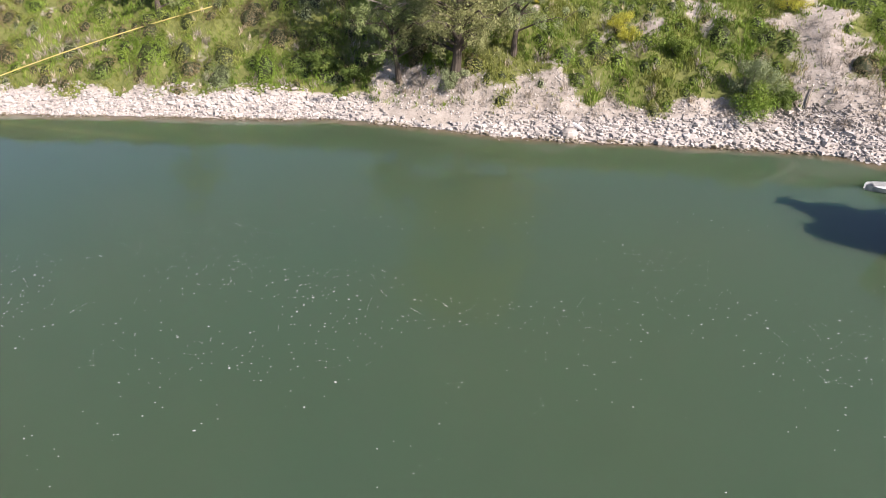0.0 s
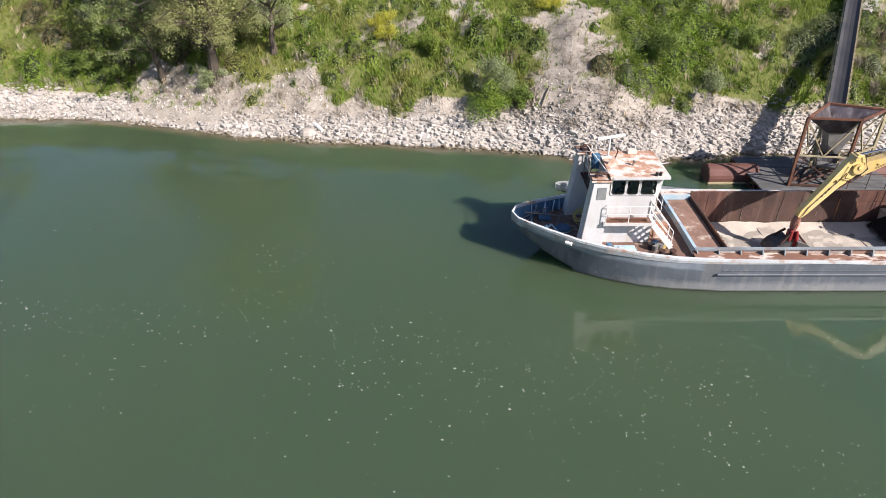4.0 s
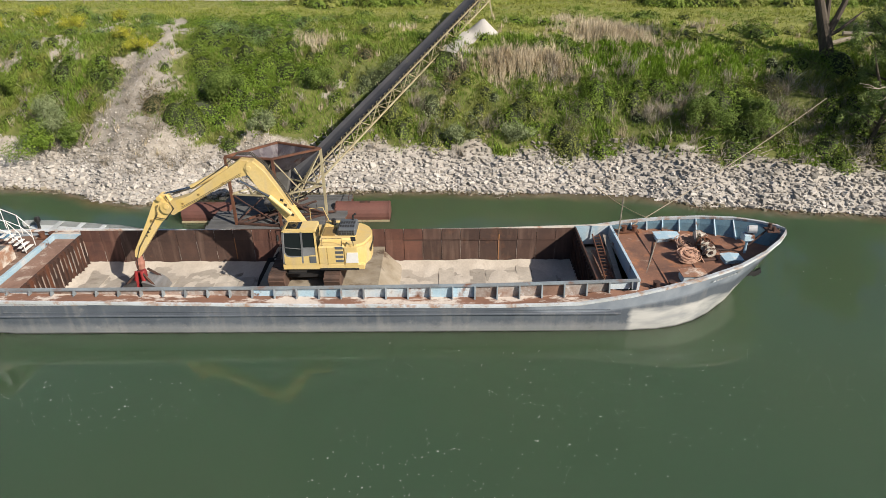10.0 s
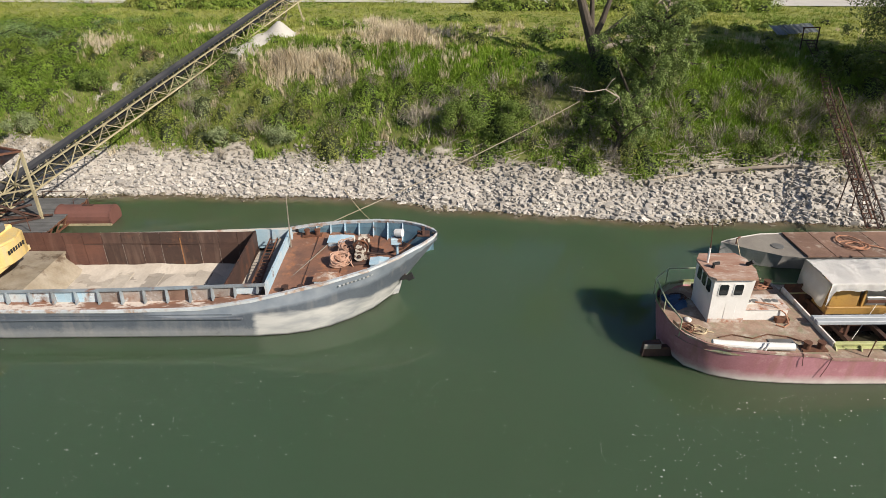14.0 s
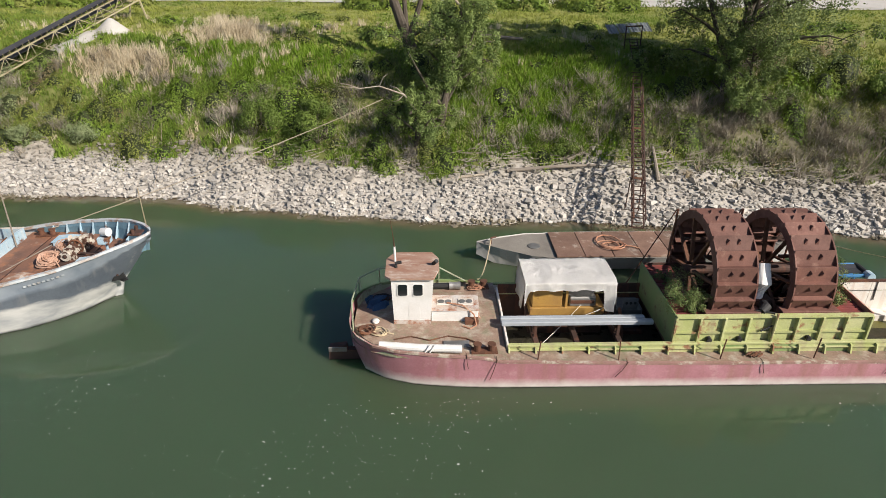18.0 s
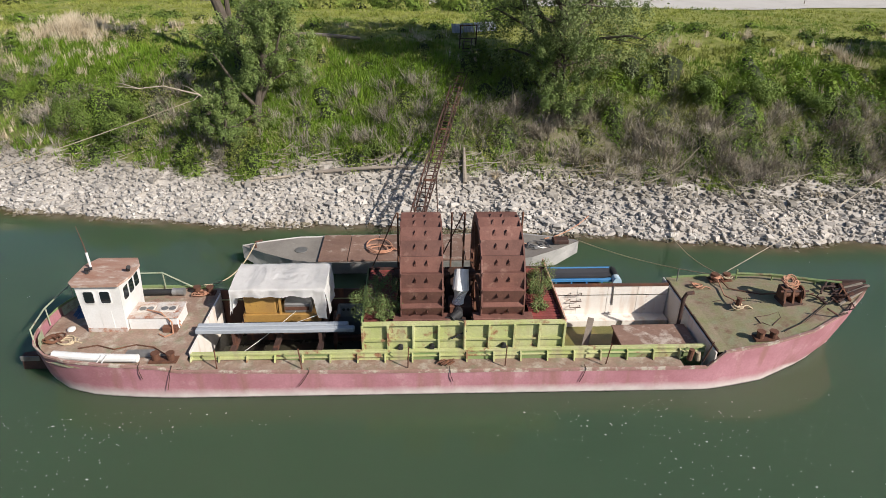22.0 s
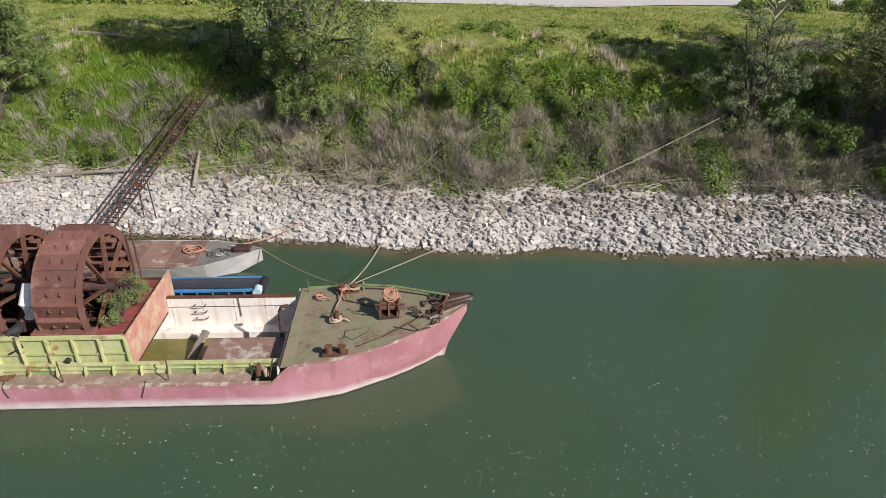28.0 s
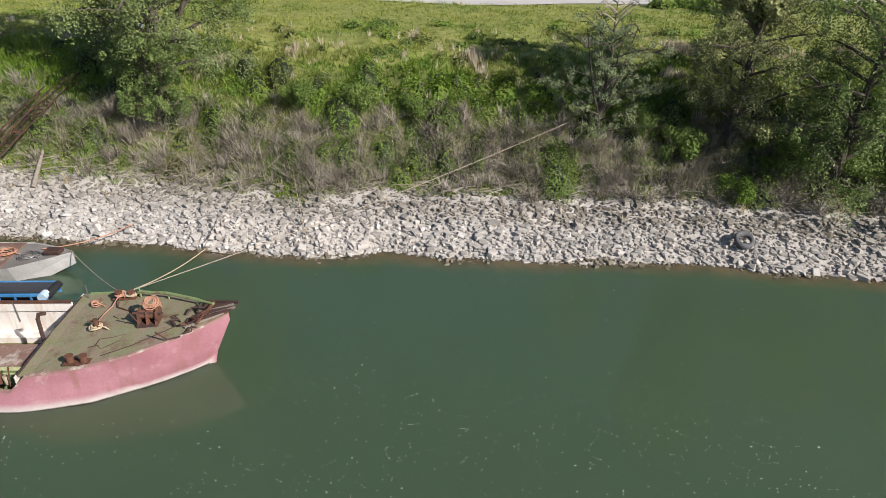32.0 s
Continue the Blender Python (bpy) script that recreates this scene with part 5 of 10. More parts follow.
cwp = [(52.3, E0), (52.95, E0 + 0.02), (53.35, E0 + 0.3), (53.55, E0 + 0.8), (53.6, 30.8), (53.55, E1 - 0.8), (53.35, E1 - 0.3), (52.95, E1 - 0.02), (52.3, E1)]
prism(bm, cwp, 2.4, 3.6, "z")
bmesh.ops.bevel(bm, geom=[e for e in bm.edges if abs(e.verts[0].co.z - e.verts[1].co.z) < 1e-4 and e.verts[0].co.z > 3], offset=0.12, segments=2, affect="EDGES")
cw = part("counterweight", bm, M_YELLOW, ex, "rounded yellow counterweight")
for k in range(7):
    y = 30.05 + k * 0.2
    part("letter_bar", made((box, 53.57, 53.61, y, y + 0.12, 2.95, 3.16)), M_BLACK, cw)
hood = part("engine_hood", made((box, 51.9, 52.85, 30.2, 31.5, 3.72, 4.15, 0.08)), M_GREY_PLASTIC, ex, "dark grey engine hood with slots")
for i in range(6):
    for j in range(2):
        part("slot", made((box, 52.0 + i * 0.13, 52.09 + i * 0.13, 30.19, 30.2, 3.82 + j * 0.14, 3.92 + j * 0.14)), M_BLACK, hood)
        part("slot", made((box, 52.0 + i * 0.13, 52.09 + i * 0.13, 30.45 + j * 0.4, 30.7 + j * 0.4, 4.15, 4.156)), M_BLACK, hood)
part("exhaust", made((rod, [(52.6, 31.3, 4.1), (52.6, 31.3, 4.4), (52.75, 31.3, 4.5)], 0.06, 8)), M_BLACK, ex)
part("tank", made((box, 50.0, 51.4, 31.3, E1, 2.5, 3.5, 0.06)), M_YELLOW, ex)
part("handrail", made((rod, [(50.2, 32.0, 3.5), (50.2, 32.0, 4.5), (50.9, 32.0, 4.55), (51.2, 32.0, 3.7)], 0.022, 6)), M_YELLOW, ex)
part("handrail", made((rod, [(50.0, 31.8, 3.5), (49.9, 31.9, 4.6), (50.6, 31.9, 5.0), (50.6, 31.9, 4.2)], 0.02, 6)), M_BLACK, ex)
# boom, arm, stick
def slim(outline, k):
    """An outline drawn in by k all round."""
    n_ = len(outline)
    turn = sum(outline[i][0] * outline[(i + 1) % n_][1] - outline[(i + 1) % n_][0] * outline[i][1] for i in range(n_))
    s_ = 1 if turn > 0 else -1
    out = []
    for i in range(n_):
        p, a, b = Vector(outline[i]), Vector(outline[i - 1]), Vector(outline[(i + 1) % n_])
        e, g = (p - a).normalized(), (b - p).normalized()
        nm = (Vector((-e.y, e.x)) + Vector((-g.y, g.x))) * s_
        out.append(tuple(p + nm.normalized() * k))
    return out


BY = 30.85
boom = part("boom", made((prism, slim([(49.35, 2.9), (50.05, 2.9), (50.25, 4.2), (49.3, 5.9), (48.55, 7.2), (48.0, 7.75), (47.7, 7.75), (47.45, 7.35), (47.6, 6.95), (48.05, 6.2), (49.25, 4.4)], 0.075), BY - 0.3, BY + 0.3)), M_YELLOW, ex, "thick yellow main boom")
for x, z in ((49.62, 4.85), (49.47, 5.12), (49.32, 5.39), (49.17, 5.66)):
    part("letter_bar", made((prism, [(x - 0.1, z - 0.06), (x + 0.06, z - 0.12), (x + 0.11, z + 0.01), (x - 0.05, z + 0.07)], BY - 0.312, BY - 0.29)), M_BLACK, boom)
arm = part("arm", made((prism, slim([(47.3, 7.8), (47.75, 7.75), (48.1, 7.3), (47.75, 6.95), (47.0, 6.75), (44.3, 5.2), (43.5, 4.75), (43.0, 4.95), (43.05, 5.5), (43.4, 5.6), (44.4, 5.9), (46.4, 7.2)], 0.055), BY - 0.24, BY + 0.24)), M_YELLOW, ex, "yellow intermediate arm")
stick = part("stick", made((prism, slim([(43.0, 6.0), (43.35, 5.95), (43.6, 5.4), (43.35, 4.85), (42.6, 4.1), (41.35, 2.45), (41.1, 2.2), (40.85, 2.3), (40.9, 2.7), (41.9, 4.4), (42.55, 5.6)], 0.06), BY - 0.19, BY + 0.19)), M_YELLOW, ex, "yellow dipper stick")
for q in ((43.25, 5.3), (47.75, 7.35), (49.65, 4.05), (42.95, 5.75)):
    part("pin", made((rod, [(q[0], BY - 0.34, q[1]), (q[0], BY + 0.34, q[1])], 0.13, 12)), M_YELLOW if q[0] < 49 else M_BLACK, ex)
part("cylinder", made((rod, [(46.6, BY, 7.25), (44.6, BY, 6.25)], 0.13, 10)), M_YELLOW, arm)
part("cylinder_rod", made((rod, [(44.6, BY, 6.25), (43.0, BY, 5.85)], 0.06, 10)), M_CHROME, arm)
for y in (BY - 0.42, BY + 0.42):
    part("cylinder", made((rod, [(49.6, y, 4.9), (48.6, y, 5.9)], 0.11, 10)), M_YELLOW, boom)
    part("cylinder_rod", made((rod, [(48.6, y, 5.9), (47.25, y, 6.75)], 0.06, 10)), M_CHROME, boom)
M_HOSE = material("dusty rubber hose", (0.085, 0.078, 0.062), (0.05, 0.047, 0.042), 2, 20, 0.8)
hoses = [[(49.7, BY + dy, 5.3), (49.2, BY + dy, 6.3), (48.5, BY + dy, 7.5), (47.9, BY + dy, 8.05), (47.2, BY + dy, 8.0), (46.5, BY + dy, 7.4), (44.8, BY + dy, 6.3), (43.6, BY + dy, 5.9)] for dy in (-0.2, -0.12, 0.0, 0.12)]
for h in hoses:
    part("hose", made((rod, h, 0.018, 6)), M_HOSE, ex)
part("hose", made((rod, [(43.3, BY - 0.28, 5.9), (43.6, BY - 0.3, 5.2), (43.1, BY - 0.3, 4.6), (42.6, BY - 0.3, 4.7), (42.8, BY - 0.3, 5.4)], 0.03, 6)), M_BLACK, ex)
for x, z in ((42.05, 4.0), (41.92, 3.8), (41.79, 3.6)):
    part("letter_bar", made((prism, [(x - 0.02, z + 0.07), (x + 0.09, z + 0.01), (x + 0.05, z - 0.06), (x - 0.06, z + 0.0)], BY - 0.2, BY - 0.185)), M_BLACK, stick)
M_RUST_PINK = material("sunbleached red primer", (0.42, 0.20, 0.15), (0.33, 0.14, 0.10), 2, 14, 0.7)
part("rotator", made((rod, [(41.0, BY, 2.3), (40.98, BY, 1.9), (40.95, BY, 1.55)], [0.16, 0.24, 0.2], 12)), M_RUST_PINK, ex)
M_SHELL = material("dark scoured shell steel", (0.10, 0.095, 0.095), (0.18, 0.175, 0.17), 1.0, 14, 0.5, 0.4, 0.1, RUST, 0.62, 1.2)
M_OCHRE_DARK = material("oil stained yellow paint", (0.40, 0.27, 0.09), (0.28, 0.19, 0.08), 1.5, 14, 0.5, 0, 0.05)
M_RED_DARK = material("oily dark red paint", (0.30, 0.045, 0.045), (0.17, 0.03, 0.03), 2.0, 14, 0.5, 0, 0.1, (0.10, 0.05, 0.04), 0.55, 2.0)
M_SHELL_BRIGHT = material("scoured bright shell steel", (0.33, 0.335, 0.34), (0.22, 0.215, 0.21), 1.6, 14, 0.42, 0.35, 0.1, (0.20, 0.14, 0.11), 0.6, 1.6, stretch=(2, 0.4, 1))
grab = part("grab", made((box, 40.74, 41.14, BY - 0.2, BY + 0.2, 0.9, 1.45, 0.06)), M_RED_DARK, ex, "red hydraulic clamshell grab")
for s in (-1, 1):
    part("grab_cylinder", made((rod, [(40.92 + s * 0.13, BY - 0.3, 1.5), (40.92 + s * 0.2, BY - 0.34, 1.0), (40.92 + s * 0.2, BY - 0.36, 0.45)], [0.08, 0.115, 0.1], 10)), M_RED, grab)
    cx = 40.92 + s * 0.12
    arc = [(cx + s * 0.05, 1.0)] + [(cx + s * (0.1 + 1.0 * math.sin(q)), 0.98 - 0.92 * (1 - math.cos(q)) - 0.02) for q in (0.5, 0.8, 1.1, 1.4)] + [(cx + s * 0.95, 0.05), (cx + s * 0.55, 0.06), (cx + s * 0.12, 0.3)]
    sh = part("shell", made((prism, arc, BY - 0.6, BY + 0.6)), M_SHELL if s < 0 else M_SHELL_BRIGHT, grab, "worn steel grab shell")
    for y in (BY - 0.62, BY + 0.6):
        part("side_plate", made((prism, [(a * 0.98 + cx * 0.02, b_ * 0.98 + 0.012) for a, b_ in arc], y, y + 0.02)), M_SHELL, sh)
    part("lip", made((box, min(cx + s * 0.1, cx + s * 0.95), max(cx + s * 0.1, cx + s * 0.95), BY - 0.63, BY + 0.63, 0.03, 0.09)), M_STEEL, sh)
    part("link_arm", made((beam, (40.92 + s * 0.2, BY - 0.3, 1.35), (40.92 + s * 0.75, BY - 0.5, 0.75), 0.1)), M_RUST_DARK, grab)
    part("link_arm", made((beam, (40.92 + s * 0.2, BY + 0.3, 1.35), (40.92 + s * 0.75, BY + 0.5, 0.75), 0.1)), M_RUST_DARK, grab)
# pins, brackets and hose runs on the boom
for x, z in ((46.35, 6.55), (45.0, 5.95), (44.1, 5.45), (48.5, 6.5), (48.95, 5.75), (42.3, 4.5)):
    part("bracket", made((box, x - 0.05, x + 0.05, BY - 0.28, BY + 0.28, z - 0.04, z + 0.05, 0.01)), M_OCHRE_DARK, ex)
for dz in (0.0, 0.07):
    part("hose", made((rod, [(47.3, BY - 0.27, 7.0 + dz), (46.3, BY - 0.27, 6.45 + dz), (45.0, BY - 0.27, 5.7 + dz), (44.0, BY - 0.27, 5.2 + dz)], 0.012, 5)), M_HOSE, ex)
    part("hose", made((rod, [(42.7, BY - 0.22, 4.9 + dz), (42.0, BY - 0.22, 3.9 + dz), (41.3, BY - 0.22, 2.9 + dz), (41.0, BY - 0.24, 2.2), (40.95, BY - 0.28, 1.5)], 0.013, 5)), M_HOSE, ex)
part("hose", made((rod, [(43.6, BY + 0.26, 5.6), (43.95, BY + 0.3, 5.2), (43.5, BY + 0.3, 4.7), (43.0, BY + 0.28, 4.6)], 0.03, 6)), M_BLACK, ex)
part("knuckle", made((rod, [(43.2, BY - 0.3, 5.2), (43.2, BY + 0.3, 5.2)], 0.3, 14)), M_YELLOW, ex)

# cab and house fittings
part("mirror", made((box, 49.0, 49.06, E0 - 0.12, E0 + 0.1, 3.9, 4.2, 0.02)), M_BLACK, ex)
part("mirror", made((box, 52.7, 52.95, E0 - 0.1, E0 - 0.05, 3.9, 4.15, 0.02)), M_BLACK, ex)
part("mirror_arm", made((rod, [(52.8, E0, 3.6), (52.8, E0 - 0.07, 3.95)], 0.02, 6)), M_BLACK, ex)
part("wiper", made((rod, [(49.25, E0 + 0.5, 3.1), (49.28, E0 + 0.3, 4.1)], 0.015, 5)), M_BLACK, ex)
part("work_lamp", made((box, 49.2, 49.3, E0 + 0.1, E0 + 0.3, 4.5, 4.62, 0.02)), M_BLACK, ex)
part("work_lamp", made((box, 49.2, 49.3, E0 + 0.7, E0 + 0.9, 4.5, 4.62, 0.02)), M_BLACK, ex)
part("step", made((box, 49.4, 50.3, E0 - 0.14, E0 + 0.02, 2.1, 2.18)), M_BLACK, ex)
part("skirt", made((box, 51.0, 53.0, E0 + 0.01, E0 + 0.04, 2.18, 2.3)), M_BLACK, ex)
part("seam", made((box, 51.42, 51.45, E0 - 0.006, E0 + 0.01, 2.52, 3.5)), M_OCHRE_DARK, ex)
part("seam", made((box, 52.3, 52.33, E0 - 0.006, E0 + 0.01, 2.52, 3.5)), M_OCHRE_DARK, ex)
part("handrail", made((rod, [(51.2, E0 + 0.1, 3.55), (51.2, E0 + 0.1, 3.95), (52.2, E0 + 0.1, 3.95), (52.2, E0 + 0.1, 3.55)], 0.022, 6)), M_BLACK, ex)
part("hatch", made((box, 51.1, 51.75, 30.2, 31.2, 3.75, 3.8, 0.02)), M_OCHRE_DARK, ex)
part("air_intake", made((rod, [(51.5, 31.6, 3.7), (51.5, 31.6, 4.05)], 0.12, 10)), M_BLACK, ex)


# ---- pontoon, hopper and conveyor ----
M_PLATE_DARK = material("grey slatted deck", (0.15, 0.152, 0.153), (0.105, 0.108, 0.11), 0.8, 14, 0.8, 0, 0.2, (0.20, 0.20, 0.19), 0.6, 0.7)
M_FRAME = material("cream yellow steel frame", (0.44, 0.40, 0.26), (0.34, 0.29, 0.18), 1.2, 16, 0.7, 0, 0.1, RUST, 0.58, 1.4)
M_BELT = material("black conveyor belt", (0.035, 0.037, 0.042), (0.055, 0.055, 0.06), 0.6, 16, 0.6)
M_HOPPER = material("scoured hopper steel", (0.15, 0.125, 0.145), (0.28, 0.26, 0.29), 0.9, 12, 0.38, 0.45, 0.1, (0.24, 0.10, 0.075), 0.57, 0.8, streak=(0.45, 0.42, 0.42))
M_DRUM = material("red brown float drum", (0.17, 0.075, 0.06), (0.13, 0.06, 0.05), 0.7, 14, 0.7, 0, 0.1, (0.10, 0.05, 0.045), 0.6, 0.8)

pont = thing("loading_pontoon", pose(46.4, 40, 0), "floating loading platform with dark slatted deck", "pontoon")
PX0, PX1, PY0, PY1, PZ = 42.1, 50.9, 37.2, 42.6, 0.78
n = 30
for k in range(n):
    y = PY0 + k * (PY1 - PY0) / n
    part("slat", made((box, PX0 + random.uniform(-0.05, 0.05), PX1 + random.uniform(-0.05, 0.05), y + 0.012, y + (PY1 - PY0) / n - 0.012, PZ - 0.05, PZ + random.uniform(-0.008, 0.012))), M_PLATE_DARK, pont)
for y in (PY0 + 0.1, 39.9, PY1 - 0.1):
    part("girder", made((box, PX0, PX1, y - 0.08, y + 0.08, 0.25, PZ - 0.05)), M_RUST_DARK, pont)
for x in (PX0 + 0.06, PX1 - 0.06):
    part("edge_beam", made((beam, (x, PY0, PZ - 0.1), (x, PY1, PZ - 0.1), 0.1, 0.1)), M_RUST, pont)
    part("edge_beam", made((beam, (x, PY0, 0.15), (x, PY1, 0.15), 0.1, 0.1)), M_RUST, pont)
    for k in range(6):
        y = PY0 + k * 0.9
        part("brace", made((beam, (x, y, 0.15), (x, y + 0.9, PZ - 0.1), 0.06)), M_RUST, pont)
for x0, x1 in ((39.6, 43.0), (50.0, 53.7)):
    for y in (40.5,):
        bm = bmesh.new()
        rod(bm, [(x0, y, 0.35), (x1, y, 0.35)], 0.78, 20)
        d = part("float_drum", bm, M_DRUM, pont, "red brown cylindrical float drum", smooth=False)
        part("manhole", made((box, (x0 + x1) / 2 - 0.2, (x0 + x1) / 2 + 0.5, y - 0.1, y + 0.1, 1.1, 1.17)), M_RUST_DARK, d)
        for xx in (x0 + 0.05, x1 - 0.1):
            part("hoop", made((rod, [(xx, y, 0.35), (xx + 0.05, y, 0.35)], 0.81, 20)), M_DRUM, d)
        part("skid", made((box, x0, x1, y - 0.85, y - 0.7, 0.0, 0.12)), M_FRAME, d)
for a, b_ in (((50.85, 42.5), (50.85, 40.9)), ((50.85, 42.5), (47.9, 42.5))):
    for q in (a, b_):
        part("rail_post", made((rod, [(q[0], q[1], PZ), (q[0], q[1], PZ + 0.55)], 0.025, 6)), M_RUST_DARK, pont)
    part("rail_bar", made((rod, [(*a, PZ + 0.55), (*b_, PZ + 0.55)], 0.025, 6)), M_RUST_DARK, pont)
for k in range(3):
    part("rail_post", made((rod, [(47.5 + k * 1.2, 37.3, PZ), (47.5 + k * 1.2, 37.3, PZ + 1.0)], 0.025, 6)), M_RUST_DARK, pont)
part("rail_bar", made((rod, [(47.5, 37.3, PZ + 1.0), (49.9, 37.3, PZ + 1.0)], 0.025, 6)), M_RUST_DARK, pont)

hop = thing("hopper", pose(46.6, 39.2, PZ), "rusty steel loading hopper on a braced frame", "hopper")
HA, HB, HC, HD = (44.0, 37.8), (47.0, 37.0 + 0.35), (49.6, 39.2), (46.6, 40.5)
ctr = Vector((46.8, 38.95))
HT, HBOT = 5.35, 4.1
outer = [Vector(q) for q in (HA, HB, HC, HD)]
low = [ctr + (q - ctr) * 0.33 for q in outer]
for i in range(4):
    j = (i + 1) % 4
    bm = bmesh.new()
    a, b_, c, d = (*outer[i], HT), (*outer[j], HT), (*low[j], HBOT), (*low[i], HBOT)
    m = [tuple(Vector(a).lerp(Vector(b_), 0.5)), tuple(Vector(d).lerp(Vector(c), 0.5))]
    vs = [bm.verts.new(q) for q in (a, m[0], b_, c, m[1], d)]
    bm.faces.new((vs[0], vs[1], vs[4], vs[5]))
    bm.faces.new((vs[1], vs[2], vs[3], vs[4]))
    bmesh.ops.solidify(bm, geom=bm.faces[:], thickness=0.04)
    part("hopper_side", bm, M_HOPPER, hop, "scoured steel hopper side")
    part("rim", made((beam, (*outer[i], HT + 0.02), (*outer[j], HT + 0.02), 0.14, 0.12)), M_RUST, hop)
    part("leg", made((beam, (*outer[i], HT), (*(ctr + (outer[i] - ctr) * 1.0), PZ), 0.16)), M_RUST if i in (0, 1) else M_FRAME, hop)
    part("tie", made((beam, (*outer[i], 2.9), (*outer[j], 2.9), 0.09)), M_FRAME, hop)
    mid = (outer[i] + outer[j]) / 2
    part("brace", made((beam, (*outer[i], HT - 0.1), (*mid, 2.9), 0.07)), M_FRAME, hop)
    part("brace", made((beam, (*outer[j], HT - 0.1), (*mid, 2.9), 0.07)), M_FRAME, hop)
    part("sill", made((beam, (*outer[i], PZ + 0.1), (*outer[j], PZ + 0.1), 0.12)), M_RUST_DARK, hop)
    part("brace", made((beam, (*outer[i], 2.9), (*outer[j], PZ + 0.1), 0.06)), M_RUST_DARK, hop)
part("chute", made((loft, [[(46.0, 38.5, 4.1), (47.6, 38.5, 4.1), (47.6, 39.4, 4.1), (46.0, 39.4, 4.1)], [(46.5, 38.9, 2.5), (47.2, 38.9, 2.5), (47.2, 39.6, 2.5), (46.5, 39.6, 2.5)]], True)), M_STEEL, hop)

conv = thing("belt_conveyor", pose(50, 45, 0), "long inclined black belt conveyor on a cream lattice truss", "conveyor")
DIR = Vector((1.52, 2.95, 1.0)).normalized()
SIDE = DIR.cross(Vector((0, 0, 1))).normalized()
UP = SIDE.cross(DIR)
START = Vector((46.35, 38.35, 2.05))
LEN = 37.0


def cpt(s, side=0.0, up=0.0):
    return START + DIR * s + SIDE * side + UP * up


part("belt", made((loft, [[cpt(s, -0.55, 0.22), cpt(s, -0.3, 0.06), cpt(s, 0, 0.02), cpt(s, 0.3, 0.06), cpt(s, 0.55, 0.22)] for s in (0, LEN * 0.33, LEN * 0.66, LEN)])), M_BELT, conv, "black rubber belt")
part("return_belt", made((loft, [[cpt(s, -0.45, -0.38), cpt(s, 0.45, -0.38)] for s in (0, LEN)])), M_BELT, conv)
for sd in (-0.62, 0.62):
    for up in (0.0, -1.05):
        part("chord", made((beam, cpt(0, sd, up), cpt(LEN, sd, up), 0.1)), M_FRAME, conv)
npan = 30
for k in range(npan):
    a, b_ = k * LEN / npan, (k + 1) * LEN / npan
    for sd in (-0.62, 0.62):
        part("upright", made((beam, cpt(a, sd, 0), cpt(a, sd, -1.05), 0.055)), M_FRAME, conv)
        part("diagonal", made((beam, cpt(a, sd, -1.05 if k % 2 else 0), cpt(b_, sd, 0 if k % 2 else -1.05), 0.055)), M_FRAME, conv)
    part("cross_tie", made((beam, cpt(a, -0.62, -1.05), cpt(a, 0.62, -1.05), 0.05)), M_FRAME, conv)
    part("cross_tie", made((beam, cpt(a, -0.62, -1.05), cpt(b_, 0.62, -1.05), 0.045)), M_FRAME, conv)
    for i in range(2):
        s = a + i * LEN / npan / 2
        part("idler", made((rod, [cpt(s, -0.5, -0.08), cpt(s, 0.5, -0.08)], 0.07, 6)), M_STEEL, conv)
        part("idler_bracket", made((beam, cpt(s, 0.6, 0.0), cpt(s, 0.66, 0.3), 0.05)), M_FRAME, conv)
    if k % 3 == 0:
        part("marker", made((beam, cpt(a, -0.66, 0.1), cpt(a, -0.7, 0.5), 0.03)), M_FRAME, conv)
part("tail_drum", made((rod, [cpt(0, -0.55, -0.1), cpt(0, 0.55, -0.1)], 0.22, 14)), M_STEEL, conv)
for s in (21.5, 34.0):
    for sd in (-0.62, 0.62):
        q = cpt(s, sd, -1.05)
        part("leg", made((beam, q, (q.x + sd * 0.8, q.y, land(q.x, q.y) - 0.3), 0.14)), M_FRAME, conv)
# wheelbarrow-like frame and pipes lying on the pontoon
jib = thing("pontoon_jib", pose(46.5, 38, PZ), "dark rusty tubular hinge frame on the pontoon", "frame")
for a, b_ in (((44.6, 37.7, 0.9), (48.9, 39.6, 1.6)), ((45.0, 38.3, 0.9), (48.3, 39.9, 1.7)), ((47.0, 38.6, 0.95), (50.2, 39.4, 0.95)), ((46.6, 37.7, 1.0), (47.6, 38.3, 2.2)), ((47.6, 38.3, 2.2), (48.4, 39.3, 0.95))):
    part("tube", made((rod, [a, b_], 0.08, 8)), M_RUST_DARK, jib)


# ---- the pink dredging barge ----
M_WHEEL = material("dark red rusted wheel plate", (0.215, 0.098, 0.074), (0.15, 0.068, 0.053), 1.3, 14, 0.75, 0, 0.2, (0.31, 0.175, 0.135), 0.57, 1.4, vary=0.16)
M_RED_SLAT = material("red painted slats", (0.30, 0.07, 0.06), (0.20, 0.055, 0.05), 1.2, 14, 0.7, 0, 0.1, (0.12, 0.06, 0.05), 0.56, 1.4)
M_WHITE_WALL = material("white painted hold wall", (0.80, 0.77, 0.71), (0.70, 0.66, 0.60), 0.6, 12, 0.75, 0, 0.08, (0.36, 0.17, 0.11), 0.64, 0.9, vary=0.04, streak=(0.62, 0.50, 0.40))
M_TARP = material("dusty white tarpaulin", (0.88, 0.87, 0.85), (0.80, 0.79, 0.77), 1.2, 10, 0.7, 0, 0.4, (0.52, 0.51, 0.49), 0.66, 1.5, vary=0.02)
